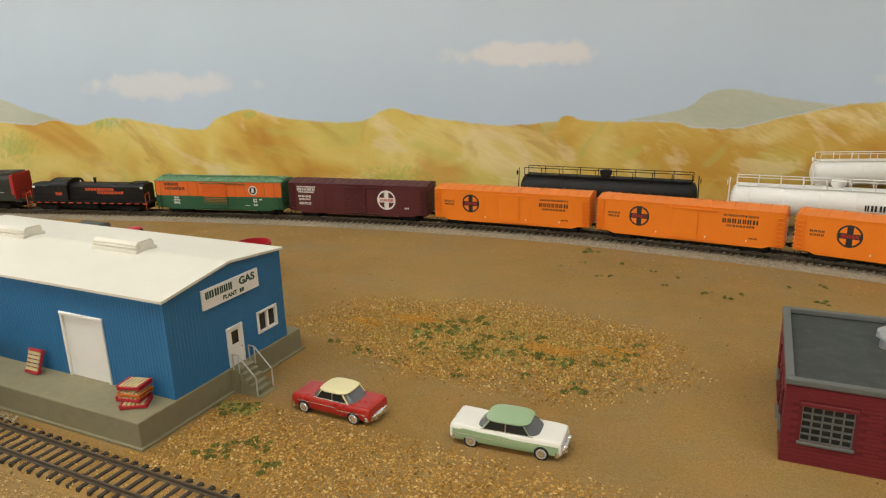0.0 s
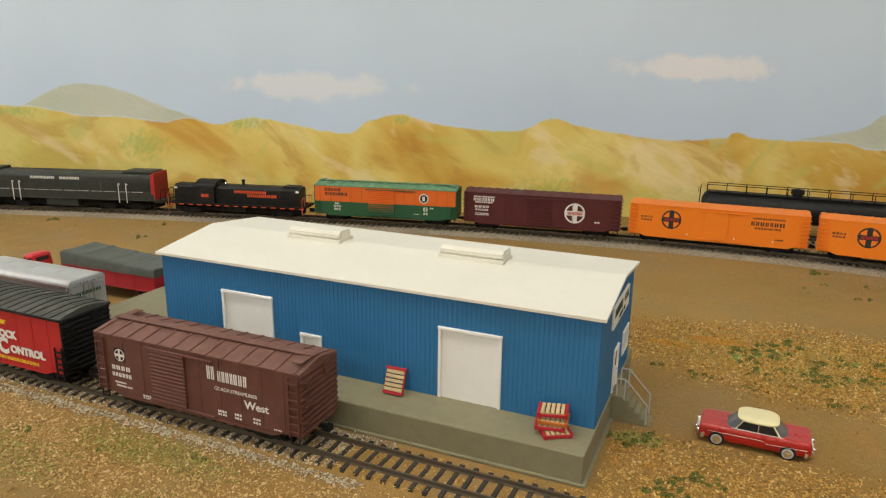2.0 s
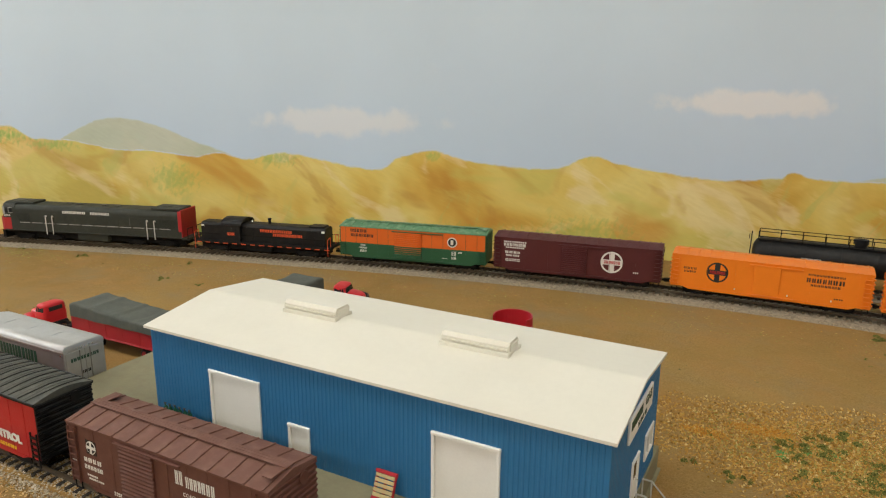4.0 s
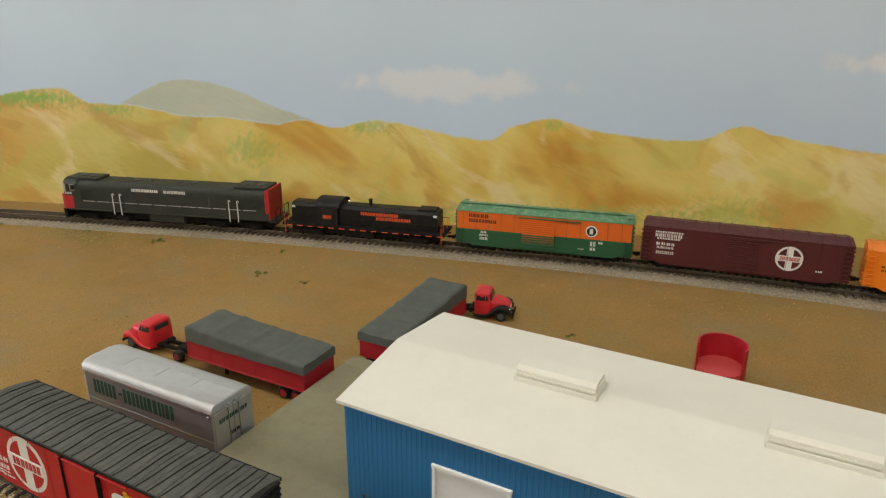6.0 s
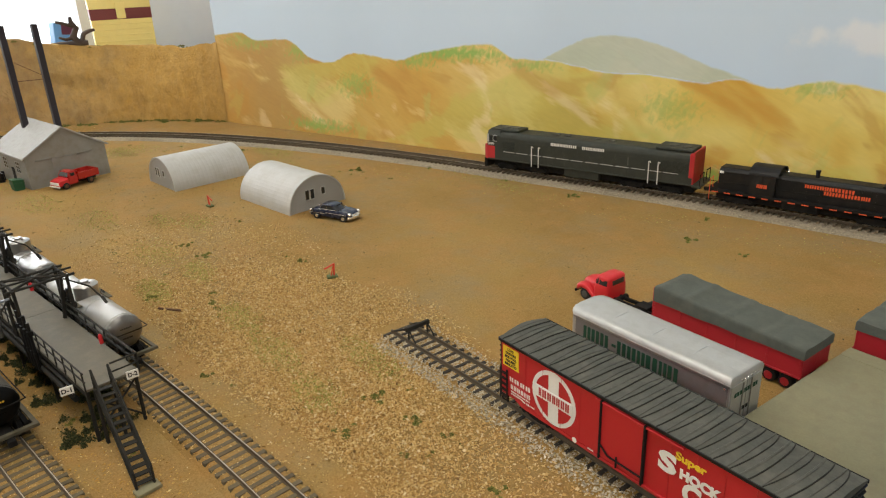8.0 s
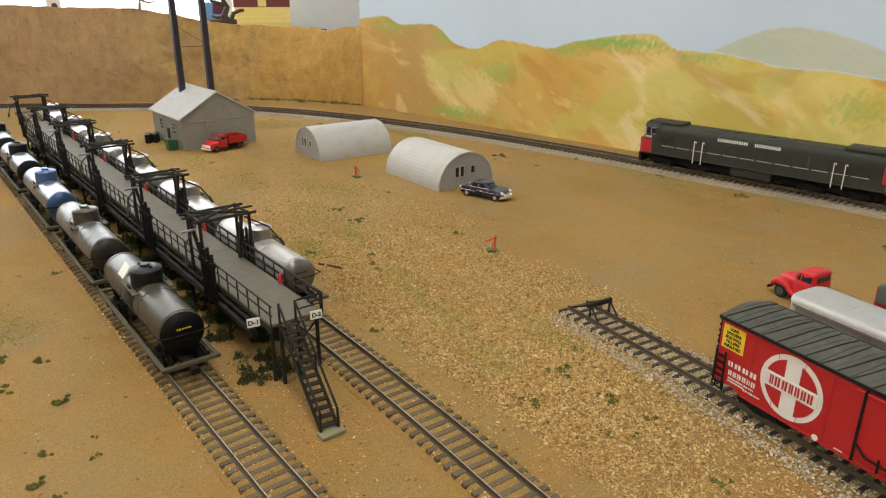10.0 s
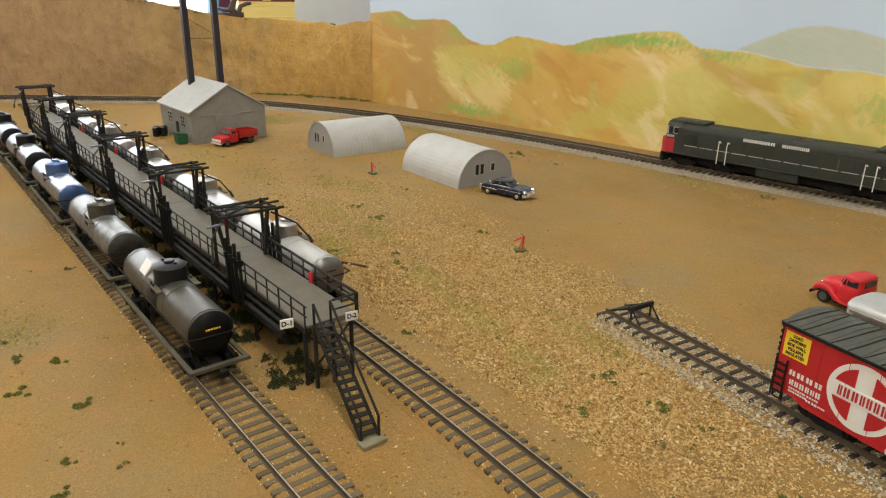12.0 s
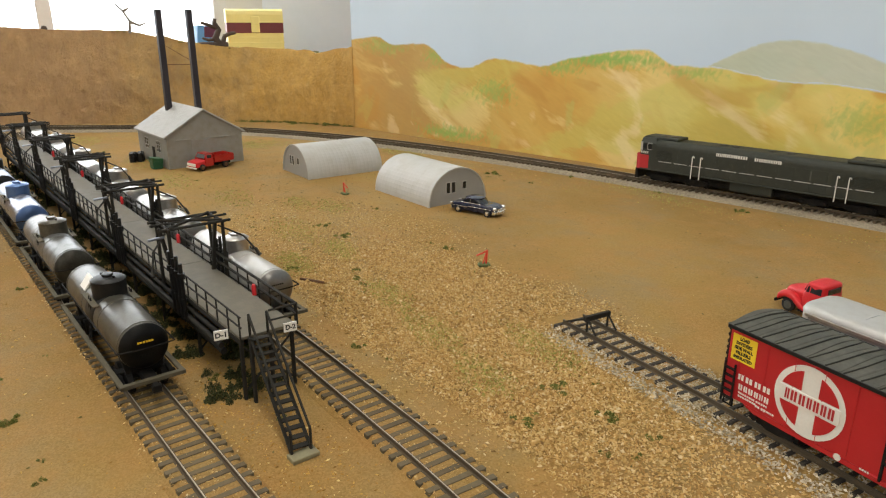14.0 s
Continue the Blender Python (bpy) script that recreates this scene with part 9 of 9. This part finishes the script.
for x, y, n in ((-0.285, 0.287, 5), (-0.268, 0.246, 2), (-0.252, 0.256, 2), (-0.236, 0.238, 1)):
    for _ in range(n):
        shrub(x + rnd.gauss(0, 0.010), y + rnd.gauss(0, 0.004), 2, rnd.uniform(0.5, 1.0))
# low scrub along the edge of the upper level
for _ in range(46):
    i = rnd.randrange(6, 72)
    (x, y), a = foot_xy[i], radians(foot_head[i] - 90)
    d = rnd.uniform(0.072, 0.10)
    ob = new("scrub_clump", TUFTS[rnd.choice((0, 1, 2))])
    top = float(np.interp(y, (-0.25, 0.02, 0.16, 0.34, 0.42), (0.180, 0.174, 0.145, 0.134, 0.152)))
    ob.matrix_basis = pose(x + math.cos(a) * d, y + math.sin(a) * d, top - 0.006, 0, 0, rnd.uniform(0, 360)) @ Matrix.Scale(rnd.uniform(0.7, 1.3), 4)
    tagged(ob, "low dark scrub clump along the bank top", "shrub", "scrub on the bank")

# weeds along the foot of the bank
for _ in range(60):
    i = rnd.randrange(0, 62)
    (x, y), a = foot_xy[i], radians(foot_head[i] + 90)
    d = rnd.uniform(-0.004, 0.012)
    ob = new("weed_clump", TUFTS[rnd.choice((0, 1, 2))])
    ob.matrix_basis = pose(float(x) + math.cos(a) * d, float(y) + math.sin(a) * d, -0.0003, 0, 0, rnd.uniform(0, 360)) @ Matrix.Scale(rnd.uniform(0.7, 1.7), 4)
    tagged(ob, "ragged olive weed clump at the foot of the bank", "weed", "weeds along the bank")

# dark moss under the loading rack
rnd = random.Random(23)
MOSS = chips("dark_moss", [(0.0, (0.022, 0.026, 0.010)), (0.6, (0.055, 0.062, 0.022)), (1.0, (0.11, 0.105, 0.036))])
MOSSES = [tuft_mesh(7, 0.0085, 560, MOSS, 0.9), tuft_mesh(8, 0.006, 420, MOSS, 1.3)]
for i in range(190):
    x, y = rack_xy(rnd.uniform(-0.76, 0.004), rnd.uniform(-0.018, 0.016))
    ob = new("moss_clump", MOSSES[i % 2])
    ob.matrix_basis = pose(x, y, -0.0003, 0, 0, rnd.uniform(0, 360)) @ Matrix.Scale(rnd.uniform(0.6, 1.3), 4)
    tagged(ob, "dark mossy weed clump under the loading rack", "weed", "weeds under the rack")
